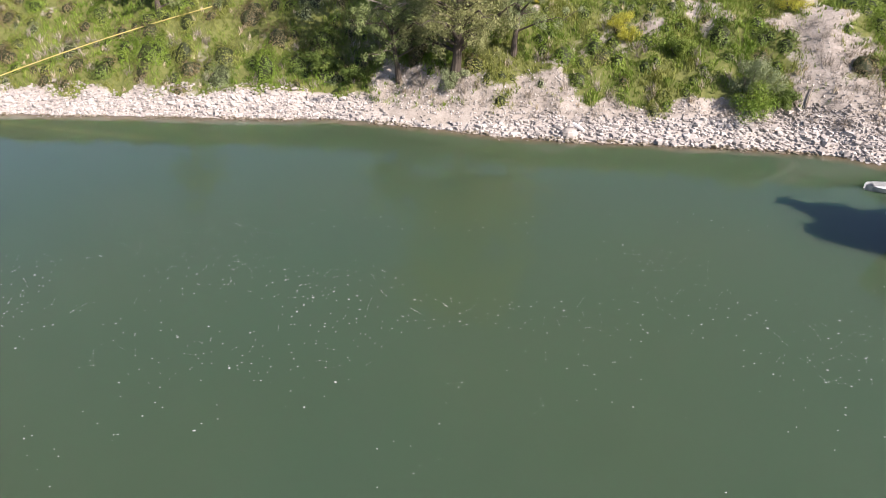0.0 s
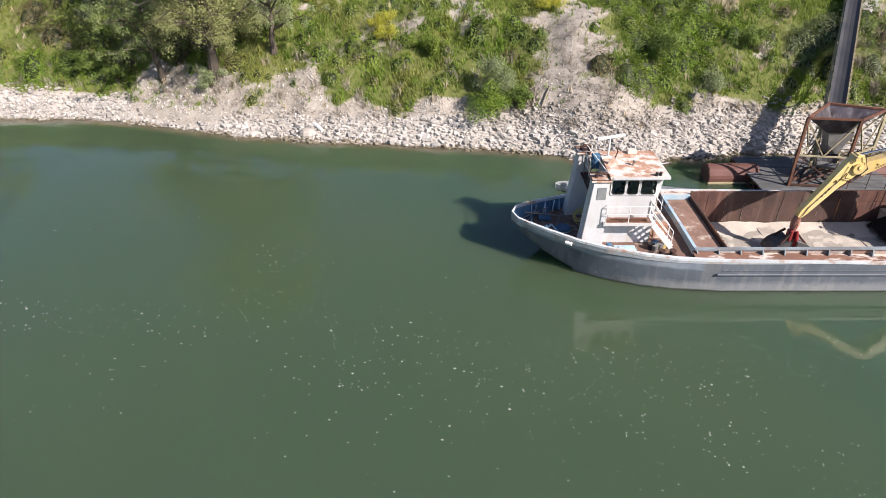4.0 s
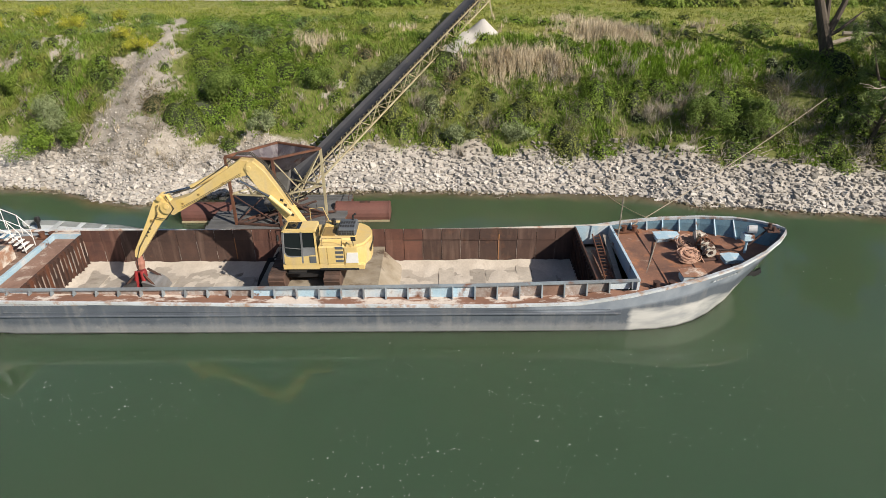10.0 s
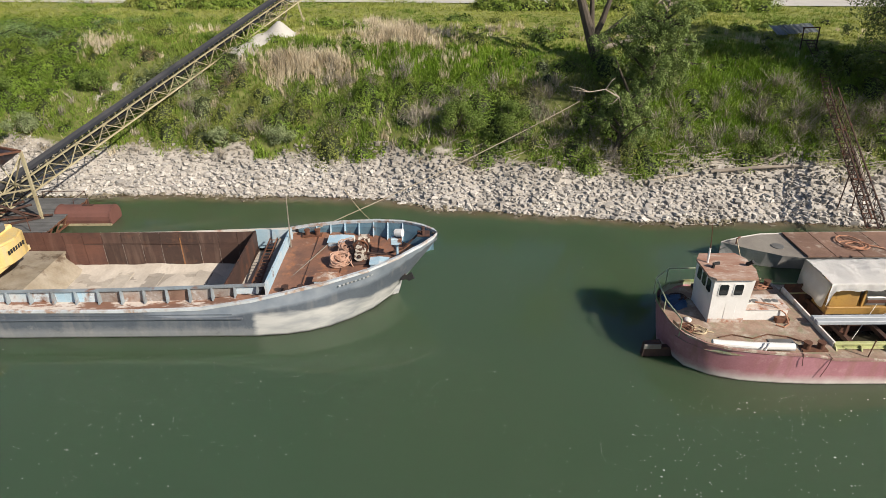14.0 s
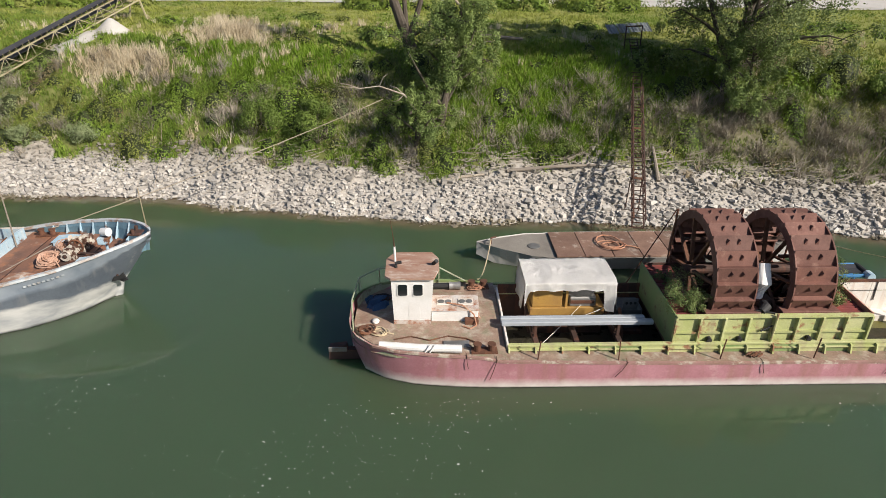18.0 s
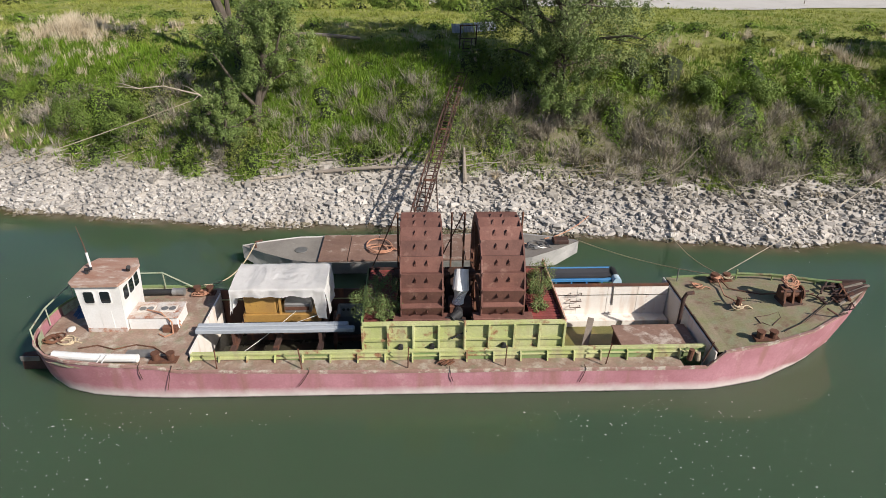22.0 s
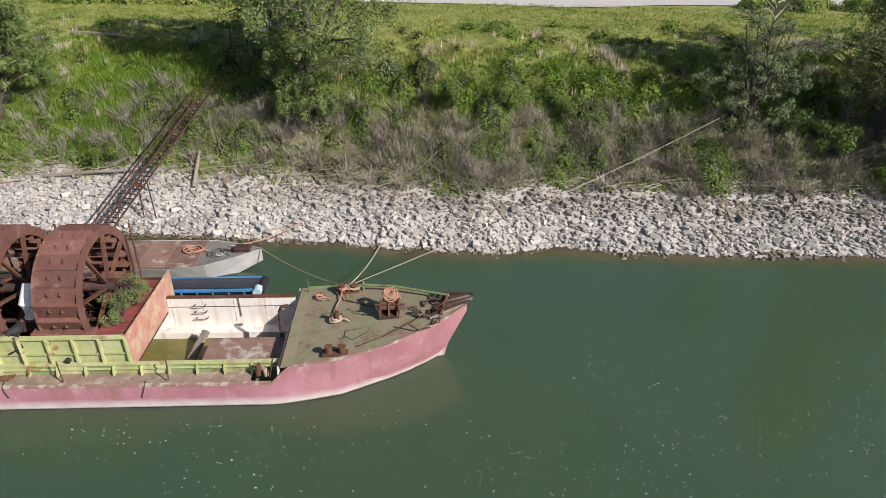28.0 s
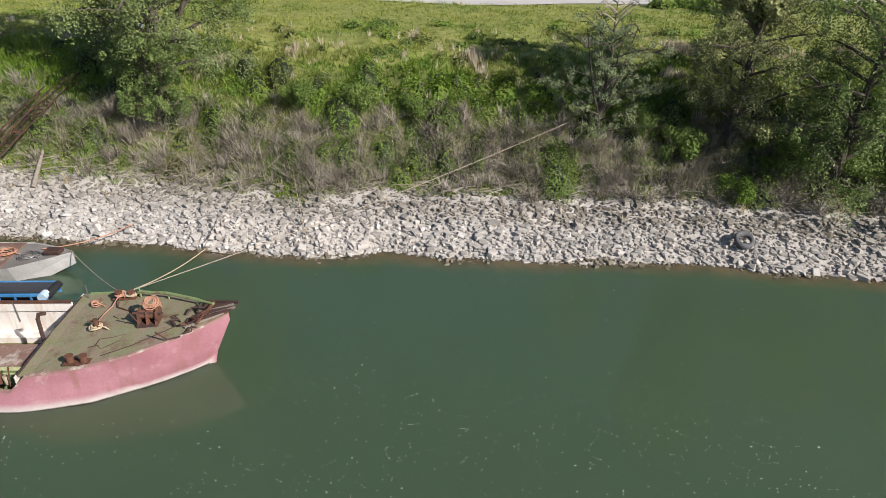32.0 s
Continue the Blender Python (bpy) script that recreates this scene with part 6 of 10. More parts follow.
M_OCHRE = material("ochre machine paint", (0.46, 0.27, 0.07), (0.38, 0.22, 0.07), 1.0, 14, 0.6, 0, 0.1, RUST, 0.58, 1.4)
M_GREY_PIPE = material("light grey painted section", (0.43, 0.465, 0.50), (0.34, 0.37, 0.405), 0.9, 14, 0.55, 0, 0.08, (0.55, 0.57, 0.58), 0.58, 1.2, vary=0.1, stretch=(0.4, 1, 1))
M_BLUE_BRIGHT = material("bright blue conveyor paint", (0.04, 0.20, 0.48), (0.08, 0.27, 0.52), 1.0, 14, 0.5, 0, 0.05, (0.15, 0.12, 0.12), 0.62, 1.2)
M_ORANGE_PANEL = material("red and yellow peeling panel", (0.50, 0.20, 0.165), (0.58, 0.36, 0.28), 1.3, 14, 0.75, 0, 0.12, (0.62, 0.56, 0.28), 0.50, 1.2, soft=0.2, vary=0.12)
M_MUD = material("wet mud with algae", (0.24, 0.20, 0.06), (0.15, 0.155, 0.045), 0.9, 10, 0.45, 0, 0.3, (0.30, 0.24, 0.10), 0.58, 0.9)

M_AFT_DECK = material("worn brown deck with moss", (0.43, 0.315, 0.24), (0.30, 0.19, 0.14), 1.3, 13, 0.8, 0, 0.25, (0.56, 0.50, 0.41), 0.51, 1.5, soft=0.16, vary=0.16, streak=(0.30, 0.27, 0.18))
M_RAIL_WORN = material("worn rail paint", (0.36, 0.20, 0.185), (0.27, 0.17, 0.13), 1.2, 14, 0.75, 0, 0.2, (0.50, 0.44, 0.36), 0.52, 1.6, soft=0.08)
M_PALE_GREEN = material("chalky pale green paint", (0.46, 0.50, 0.36), (0.36, 0.41, 0.26), 1.0, 14, 0.75, 0, 0.15, (0.22, 0.12, 0.07), 0.56, 1.3)
B2_MID = 26.1
B2_SHEER = [(85.85, 1.95), (87, 1.86), (89.3, 1.75), (91.6, 1.6), (92.4, 1.42), (99, 1.24), (112, 1.14), (114.0, 1.16), (114.7, 1.86), (116.8, 2.1), (118.7, 2.34), (120.4, 2.56), (122.3, 2.8)]
B2_DECK = [(85.85, 0), (85.9, 0.9), (86.05, 1.5), (86.3, 1.95), (87, 2.55), (88, 2.9), (89.5, 3.08), (92, 3.17), (114, 3.17), (114.7, 3.1), (116.8, 2.86), (118.7, 2.4), (120.4, 1.52), (121.5, 0.75), (122.3, 0.04)]
B2_WATER = [(85.85, 0.0), (86.2, 0.7), (86.6, 1.7), (87.5, 2.35), (88.5, 2.72), (90, 2.95), (92, 3.08), (114.3, 3.2), (116.7, 2.7), (119.1, 1.52), (120.1, 0.88), (121.2, 0.0), (122.3, 0.0)]


def b2_sheer(x):
    return lerp_table(B2_SHEER, x)


def b2_low(x):
    return 0.0 if 86.2 < x < 121.2 else (0.25 if x <= 86.2 else (x - 121.2) * 2.2)


b2 = thing("dredging_barge", pose(104, B2_MID, 0), "old pink-red dredging barge with lime green coaming", "barge")
b2x = [85.85, 85.9, 86.05, 86.3, 86.6, 87, 87.5, 88, 88.7, 89.5, 90.5, 91.6, 92.4, 94, 97, 100, 104, 108, 112, 114.0, 114.7, 115.8, 116.8, 117.8, 118.7, 119.6, 120.4, 121.0, 121.5, 122.0, 122.3]
bm = bmesh.new()
loft(bm, hull_rows(b2x, b2_sheer, B2_DECK, B2_WATER, B2_MID, b2_low))
add_cover(M_PINK, "scum", ((0.66, 0.60, 0.57), (0.52, 0.43, 0.42)), 1.4, 0.25, 0.8, 0.5)
add_cover(M_PINK, "wet", ((0.05, 0.04, 0.035), (0.10, 0.08, 0.07)), 2.0, 0.8, 1.0, 0.2)
h2l = part("hull", bm, M_PINK, b2, "faded pink-red hull with pale waterline", smooth=True)
measure_on(h2l, "scum", lambda v: max(0.0, 1.0 - max(0.0, v.z) / 0.62))
measure_on(h2l, "wet", lambda v: max(0.0, 1.0 - max(0.0, v.z) / 0.26))
for nm, xs_, lev, mt, lab in (("aft_deck", [86.05, 86.3, 87, 88, 89.5, 91.6, 92.6], lambda x: 1.5, M_AFT_DECK, "rusty mossy aft deck plating"), ("fore_deck", [114.4, 114.9, 115.8, 116.8, 117.8, 118.7, 119.6, 120.4, 121.0, 121.9], lambda x: b2_sheer(max(x, 114.8)) - 0.03, M_MOSS_DECK, "mossy green-brown bow deck")):
    r = [[(x, B2_MID - max(0.02, lerp_table(B2_DECK, x) - 0.05), lev(x)), (x, B2_MID, lev(x) + 0.07), (x, B2_MID + max(0.02, lerp_table(B2_DECK, x) - 0.05), lev(x))] for x in xs_]
    part(nm, made((loft, r)), mt, b2, lab)
part("deck_front", made((box, 114.28, 114.34, B2_MID - 3.1, B2_MID + 3.1, 0.1, b2_sheer(115) - 0.06)), M_WHITE_WALL, b2, "pale bulkhead under the bow deck")
part("deck_lip", made((box, 114.36, 114.42, B2_MID - 3.0, B2_MID + 2.75, b2_sheer(115) - 0.08, b2_sheer(115) + 0.01)), M_RUST_DARK, b2)
for sgn in (-1, 1):
    r = [[(x, B2_MID + sgn * (lerp_table(B2_DECK, x) - 0.01), b2_sheer(x) - 0.02), (x, B2_MID + sgn * 2.30, b2_sheer(x) - 0.02)] for x in spread(92.4, 114.0, 0.9)]
    part("side_deck", made((loft, r)), M_AFT_DECK, b2, "mossy side deck with rust")
    r = []
    for x in b2x:
        bd, z = lerp_table(B2_DECK, x), b2_sheer(x)
        w = min(bd, 0.09)
        r.append([(x, B2_MID + sgn * (bd + 0.025), z - 0.07), (x, B2_MID + sgn * (bd + 0.025), z + 0.03), (x, B2_MID + sgn * (bd - w), z + 0.03), (x, B2_MID + sgn * (bd - w), z - 0.07)])
    part("rail_cap", made((loft, r)), M_RAIL_WORN if sgn < 0 else M_GREEN_RAIL, b2)
    r = [[(x + 0.09 * (x < 87.2) + 0.1 * (x < 86.4), B2_MID + sgn * (lerp_table(B2_DECK, x) - 0.06), 1.45), (x + 0.09 * (x < 87.2) + 0.1 * (x < 86.4), B2_MID + sgn * (lerp_table(B2_DECK, x) - 0.06), b2_sheer(x) + 0.02)] for x in b2x if 85.86 < x < 91]
    part("bulwark", made((loft, r)), M_PALE_GREEN, b2, "low chalky green stern bulwark")

# coamings with lime rails and ribs
N2, F2 = 23.75, 28.35
for y, s in ((N2, -1), (F2, 1)):
    part("coaming_rail", made((box, 92.7, 114.2, y - 0.06, y + 0.12, 1.58, 1.68, 0.01)), M_LIME if s < 0 else M_RUST, b2)
    part("coaming_rail", made((box, 92.7, 114.2, y - 0.10, y + 0.02, 1.40, 1.46, 0.01)), M_LIME, b2)
    for k in range(19):
        x = 92.75 + k * 1.13
        part("panel", made((box, x + 0.03, x + 1.10, y - 0.02, y + 0.04, b2_sheer(x) - 0.02, 1.58)), M_LIME if random.random() < 0.5 else M_GREEN_RAIL, b2)
        part("rib", made((prism, [(y, 1.58), (y + s * 0.14, 1.56), (y + s * 0.24, b2_sheer(x)), (y, b2_sheer(x))], x - 0.03, x + 0.03, "x")), M_LIME, b2)
for x, lean in ((93.9, 0.05), (97.3, -0.06), (101.6, 0.04), (105.6, 0.02), (109.8, 0.1), (113.9, 0.25)):
    part("stanchion", made((rod, [(x, 23.15, 1.25), (x + lean, 23.1, 2.3)], 0.028, 6)), M_RUST, b2)

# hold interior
# the hold floor is near-black aft and muddy in front
M_AFT_FLOOR = material("near-black glossy hold floor", (0.035, 0.033, 0.026), (0.06, 0.055, 0.035), 0.9, 10, 0.3, 0, 0.15)
part("hold_floor", made((box, 92.7, 107.0, N2, F2, -0.3, 0.045)), M_AFT_FLOOR, b2, "near-black floor of the aft hold")
part("hold_floor", made((box, 107.0, 114.19, N2, F2, -0.3, 0.045)), M_MUD, b2)
part("aft_bulkhead", made((box, 92.66, 92.74, N2, F2, -0.2, 1.75)), M_WHITE_WALL, b2, "white painted aft bulkhead")
part("inner_wall", made((box, 92.74, 108.0, F2 - 0.08, F2 - 0.02, -0.2, 1.95)), M_RUST_DARK, b2)
for k in range(-1, 4):
    x = 108.3 + k * 1.48
    part("wall_plate", made((box, x + 0.01, x + 1.47, F2 - 0.10, F2 - 0.03, 0.05, 1.95)), M_WHITE_WALL, b2)
part("wall_lip", made((box, 106.8, 114.2, F2 - 0.14, F2 + 0.02, 1.93, 2.02)), M_RUST, b2)
part("inner_wall", made((box, 92.74, 114.2, N2 + 0.05, N2 + 0.1, -0.2, 1.55)), M_GREEN_RAIL, b2)
part("ledge", made((box, 106.9, 114.2, F2 - 0.75, F2 - 0.1, -0.1, 0.35)), M_WHITE_WALL, b2)
for k in range(3):
    for x in (109.45,):
        z = 0.85 + k * 0.36
        part("rung", made((rod, [(x, F2 - 0.1, z), (x - 0.05, F2 - 0.3, z), (x + 0.5, F2 - 0.3, z), (x + 0.5, F2 - 0.1, z)], 0.022, 6)), M_RUST_DARK, b2)
part("drain_pipe", made((rod, [(111.5, F2 - 0.12, 2.02), (111.55, F2 - 0.14, 0.9)], 0.03, 6)), M_STEEL, b2)
for k, x in enumerate((94.1, 95.9, 97.8)):
    part("cross_beam", made((beam, (x, N2 + 0.1, 1.05), (x, F2 - 0.1, 1.05), 0.22, 0.2)), M_RUST_DARK, b2)
plate = thing("hatch_plate", pose(112.4, 25, 1.3), "rusty brown hatch plate laid over the front hold", "hatch plate")
part("plate", made((box, 110.8, 114.15, 24.25, 25.9, 1.22, 1.3, 0.015)), M_RUST_DECK, plate)
part("support", made((box, 110.9, 111.1, 24.3, 25.8, -0.1, 1.22)), M_RUST_DARK, plate)
part("support", made((box, 113.9, 114.1, 24.3, 25.8, -0.1, 1.22)), M_RUST_DARK, plate)
tim = thing("timber_post", pose(109.7, 26.5, 0), "weathered timber standing in the front hold", "timber")
part("post", made((beam, (109.6, 25.6, -0.05), (110.2, 27.0, 0.9), 0.28, 0.22)), M_WOOD, tim)
deb = thing("hold_debris", pose(109.2, 25.5, -0.1), "bent white pipe lying in the hold", "pipe")
part("pipe", made((rod, [(108.6, 24.6, 0.0), (109.4, 25.2, 0.02), (110.2, 25.3, 0.05)], 0.09, 8)), M_WHITE_WALL, deb)
bent = thing("vent_pipe", pose(113.9, 26.0, 0), "rusty vent pipe with a bent top", "pipe")
part("pipe", made((rod, [(113.9, 25.9, -0.05), (113.95, 26.0, 2.6), (114.05, 26.0, 2.85), (114.35, 26.0, 2.9)], 0.09, 10)), M_RUST_DARK, bent)

# wheelhouse
M_SKIRT = material("rust eating through white paint", (0.74, 0.70, 0.66), (0.66, 0.52, 0.42), 2.2, 14, 0.7, 0, 0.1, (0.42, 0.17, 0.09), 0.47, 2.0, soft=0.16)
h2 = thing("pilot_house", pose(88.6, 26.6, 1.5), "small white pilot house with rusty roof", "pilot house")
part("wall", made((loft, [[(87.85, 25.6, 1.5), (89.45, 25.6, 1.5), (89.45, 27.6, 1.5), (87.85, 27.6, 1.5)], [(87.75, 25.55, 3.9), (89.6, 25.55, 3.9), (89.6, 27.65, 3.9), (87.75, 27.65, 3.9)]], True, True)), M_WHITE, h2, "white wall with rust at the foot")
bm = bmesh.new()
prism(bm, [(87.5, 25.65), (87.75, 25.4), (89.6, 25.4), (89.85, 26.2), (89.85, 27.2), (89.55, 27.8), (87.85, 27.8), (87.5, 27.2)], 3.9, 4.0, "z")
part("roof", bm, M_PILOT_ROOF, h2, "rusty roof plate with clipped corners")


for a in (88.05, 88.72):
    part("window_frame", made((rounded, a - 0.04, a + 0.44, 3.0, 3.64, 25.54, 25.6)), M_WHITE, h2)
    part("pane", made((rounded, a, a + 0.4, 3.05, 3.6, 25.53, 25.58)), M_GLASS, h2)
for a in (25.85, 26.4, 26.95):
    part("pane", made((rounded, a, a + 0.4, 3.0, 3.6, 87.76, 87.80, "x")), M_GLASS, h2)
    part("pane", made((rounded, a, a + 0.4, 3.0, 3.6, 89.53, 89.58, "x")), M_GLASS, h2)
part("door", made((box, 88.5, 89.0, 25.575, 25.61, 1.62, 2.95, 0.01)), M_WHITE, h2)
part("rust_skirt", made((box, 87.83, 89.47, 25.57, 25.6, 1.5, 1.76)), M_SKIRT, h2, "rust eating through white paint")
part("mast", made((rod, [(87.9, 26.9, 4.0), (87.88, 26.9, 4.75)], 0.05, 8)), M_WHITE, h2)
part("antenna", made((rod, [(87.88, 26.9, 4.75), (87.86, 26.9, 5.1), (87.75, 26.9, 6.0)], [0.03, 0.022, 0.012], 6)), M_RUST, h2)
part("horn", made((rod, [(87.95, 26.4, 4.0), (87.95, 26.4, 4.2), (88.2, 26.4, 4.25)], 0.08, 8)), M_BLACK, h2)
part("horn", made((rod, [(89.6, 26.6, 4.05), (89.75, 26.4, 4.3)], 0.09, 8)), M_BLACK, h2)
trunk = thing("engine_casing", pose(90.5, 26.2, 1.5), "low white engine casing with rusty hatch tops", "engine casing")
part("body", made((box, 89.5, 91.6, 25.75, 26.95, 1.5, 2.12, 0.03)), M_WHITE, trunk)
part("top", made((box, 89.45, 91.65, 25.7, 27.0, 2.12, 2.17, 0.01)), M_SKIRT, trunk, "worn rusty top plate")
for a in (89.75, 90.7):
    h = part("hatch", made((box, a, a + 0.7, 26.1, 26.65, 2.17, 2.21, 0.02)), M_WHITE_RUST, trunk)
    for b_ in (a + 0.19, a + 0.52):
        part("porthole", made((rod, [(b_, 26.37, 2.21), (b_, 26.37, 2.23)], 0.15, 14)), M_STEEL, h)
part("step", made((box, 91.0, 91.6, 25.45, 25.72, 1.5, 1.8, 0.01)), M_RUST, trunk)
pipe = thing("white_pipe", pose(89, 23.55, 1.6), "white plastic pipe lashed along the rail", "pipe")
part("tube", made((rod, [(87.3, 23.7, 1.78), (88.9, 23.5, 1.76), (90.75, 23.42, 1.74)], 0.17, 12)), M_WHITE, pipe)
for x in (89.4, 89.6):
    part("lashing", made((rod, [(x - 0.2, 23.2, 1.7), (x, 23.35, 1.97), (x + 0.25, 23.8, 1.65)], 0.03, 6)), M_WHITE, pipe)
hose = thing("suction_hose", pose(90.5, 28.4, 1.5), "dark suction hose with steel coupling", "hose")
part("hose", made((rod, [(88.2, 28.55, 1.72), (90.4, 28.6, 1.72)], 0.14, 10)), M_BLACK, hose)
part("coupling", made((rod, [(90.4, 28.6, 1.72), (90.6, 28.6, 1.72), (90.95, 28.6, 1.72)], [0.2, 0.17, 0.2], 12)), M_STEEL, hose)
rails = thing("stern_railing", pose(87, 27, 1.5), "bent chalky green pipe railing round the stern", "railing")
part("bar", made((rod, [(86.15, 24.5, 2.45), (85.95, 26, 2.5), (86.1, 28.0, 2.55), (87, 28.9, 2.55), (89.9, 29.05, 2.5), (91.2, 29.0, 1.75)], 0.035, 6)), M_PALE_GREEN, rails)
for x, y in ((86.15, 24.5), (85.95, 26.1), (86.1, 28.0), (87.0, 28.9), (89.9, 29.05)):
    part("post", made((rod, [(x, y, 1.6), (x, y, 2.5)], 0.03, 6)), M_PALE_GREEN, rails)
tagged(part("blue_sheet", made((loft, [[(86.4 + 0.3 * i + 0.1 * math.sin(i * 2 + j), 26.6 + 0.3 * j, 1.53 + 0.22 * abs(math.sin(i * 1.7 + j * 1.3)) * (0 if j in (0, 5) or i in (0, 4) else 1)) for j in range(6)] for i in range(5)])), M_TARP_BLUE), "crumpled dark blue sheet on the stern", "sheet")
bollards((91.7, 23.55, 1.52), M_RUST, 0.6)
bollards((91.8, 28.75, 1.52), M_RUST, 0.6)
coil("rope_coil", (91.7, 28.6, 1.55), 0.32, M_ROPE_RED, 4, "pale orange rope round the stern bollards", 0.03)
rud = thing("rudder_head", pose(85.4, 25.0, 0.3), "dark rusty rudder blade at the stern", "rudder")
part("blade", made((prism, [(84.85, -0.5), (86.7, -0.5), (86.7, 0.5), (85.75, 0.5), (85.7, 0.78), (84.95, 0.68)], 25.1, 25.4)), M_RUST_DARK, rud)
part("rim", made((box, 84.9, 85.72, 25.05, 25.1, 0.45, 0.7, 0.02)), M_STEEL, rud)
coil("rope_coil", (87.2, 24.9, 1.5), 0.35, M_ROPE, 4, "tangle of old rope on the stern deck", 0.03)
coil("red_hose", (91.3, 25.9, 1.62), 0.28, M_ROPE_RED, 3, "red rubber hose looped on the casing", 0.03, 0.8)

# tarpaulin covered engine in the hold
eng = thing("covered_engine", pose(95.8, 27.6, 0), "ochre engine housing under a draped white tarpaulin", "engine")
part("base", made((box, 94.1, 97.6, 26.75, 28.0, 1.15, 1.55, 0.02)), M_OCHRE, eng)
part("frame", made((box, 94.1, 97.6, 26.9, 28.1, -0.1, 1.15)), M_RUST_DARK, eng)
part("body", made((box, 94.2, 95.6, 26.85, 27.9, 1.55, 2.6, 0.03)), M_OCHRE, eng)
part("post", made((box, 95.75, 95.85, 26.8, 26.9, 1.55, 2.7)), M_OCHRE, eng)
part("block", made((box, 95.95, 97.2, 26.85, 27.8, 1.55, 2.05, 0.05)), M_STEEL, eng)
part("pipes", made((box, 96.0, 97.1, 26.8, 26.86, 1.75, 1.9)), M_RUST, eng)
bm = bmesh.new()
tr_rows = []
for i in range(49):
    u = i / 48
    x = 93.75 + 4.2 * u
    row = []
    for j in range(34):
        v = j / 33
        corner = max(0.0, 1 - u / 0.05) * 0.85 + max(0.0, min(1.0, (u - 0.87) / 0.03)) * 1.15
        if v < 0.3:
            hem = 0.36 + 0.05 * noise.noise((u * 7, 3, 1)) + corner
            y, z = 26.42 - 0.05 * math.sin(u * 26) * (1 - v / 0.3) - 0.03 * noise.noise((u * 18, v * 4, 2)), 3.02 - (1 - v / 0.3) * hem
        elif v < 0.85:
            w = (v - 0.3) / 0.55
            y = 26.42 + w * 2.45
            z = 3.02 + 0.07 * math.sin(w * math.pi) + 0.05 * abs(noise.noise((u * 6, v * 9, 1))) - 0.06 * abs(math.sin(u * 9.4)) * math.sin(w * math.pi)
        else:
            y, z = 28.87 + 0.04 * math.sin(u * 25), 3.0 - (v - 0.85) / 0.15 * 0.9
        crease = abs(noise.noise((u * 11 + v * 3, v * 10 - u * 4, 6))) + 0.6 * abs(noise.noise((u * 23, v * 21, 8)))
        row.append((x + 0.04 * noise.noise((u * 6, v * 9, 4)), y, z + 0.055 * crease))
    tr_rows.append(row)
loft(bm, tr_rows)
for s_, x in ((-1, 93.8), (1, 97.9)):
    loft(bm, [[(x + s_ * 0.03 * math.sin(q * 3), 26.5 + q * 0.26, 3.0), (x + s_ * (0.1 + 0.05 * math.sin(q * 2.1)), 26.5 + q * 0.26, 2.4), (x + s_ * (0.16 + 0.06 * math.sin(q * 1.3)), 26.5 + q * 0.26, 1.7)] for q in range(10)])
bmesh.ops.solidify(bm, geom=bm.faces[:], thickness=0.015)
part("tarpaulin", bm, M_TARP, eng, "draped dusty white tarpaulin", smooth=True)
for k, y in enumerate((25.1, 25.42)):
    t = thing("grey_section", pose(96, y, 1.5), "long light grey steel section laid over the hold", "steel section", "grey sections")
    part("bar", made((box, 92.55, 99.3 - 0.3 * k, y - 0.13, y + 0.13, 1.76, 1.96, 0.03)), M_GREY_PIPE, t)
    for q in (94.1, 97.8):
        part("prop", made((box, q - 0.06, q + 0.06, y - 0.06, y + 0.06, 1.15, 1.76)), M_RUST_DARK, t)
cab_line = thing("white_cable", pose(96, 26, 1.2), "thin white cable strung over the hold", "cable")
part("cable", made((rod, sag((93.9, 24.6, 0.6), (96.5, 26.8, 1.7), 0.1), 0.012, 5)), M_WHITE, cab_line)
part("cable", made((rod, sag((94.5, 25.5, 1.45), (97.6, 26.7, 1.6), 0.15), 0.012, 5)), M_WHITE, cab_line)

# lime green wheel trough
tr = thing("wheel_trough", pose(104, 26, 0), "lime green steel trough holding two bucket wheels", "trough")
T0, T1, TN, TF = 99.75, 108.1, 23.95, 28.6
part("front_wall", made((box, T0, T1, TN, TN + 0.06, 1.3, 2.9)), M_LIME, tr, "lime green front wall with rust spots")
for k in range(9):
    x = T0 + k * (T1 - T0) / 8
    part("stiffener", made((box, x - 0.05, x + 0.05, TN - 0.16, TN, 1.4, 2.85, 0.01)), M_LIME, tr)
part("stiffener", made((box, T0, T1, TN - 0.1, TN, 2.05, 2.13)), M_LIME, tr)
part("stiffener", made((box, T0, T1, TN - 0.14, TN + 0.06, 2.84, 2.94)), M_LIME, tr)
part("back_wall", made((box, T0, T1, TF - 0.06, TF, 1.3, 2.9)), M_RUST_DARK, tr)
part("end_wall", made((box, T0 - 0.05, T0, TN, TF, 1.3, 2.95)), M_GREEN_RAIL, tr)
part("end_wall", made((box, T1, T1 + 0.06, TN, TF + 0.6, 1.3, 2.97)), M_ORANGE_PANEL, tr, "end panel with peeling red and yellow paint")
part("trough_floor", made((box, T0, T1, TN, TF, 1.1, 1.3)), M_RUST_DARK, tr)
for a, b_ in ((T0 + 0.05, 101.1), (106.75, T1 - 0.05)):
    for k in range(24):
        y = TN + 0.35 + k * 0.19
        part("slat", made((box, a, b_, y, y + 0.13, 2.72, 2.78 + random.uniform(-0.01, 0.02))), M_RED_SLAT, tr)
part("splash_plate", made((box, 101.0, 103.4, TN + 0.1, TN + 0.6, 2.6, 2.98, 0.02)), M_WHEEL, tr)
part("splash_plate", made((box, 104.3, 106.8, TN + 0.1, TN + 0.6, 2.6, 2.98, 0.02)), M_WHEEL, tr)
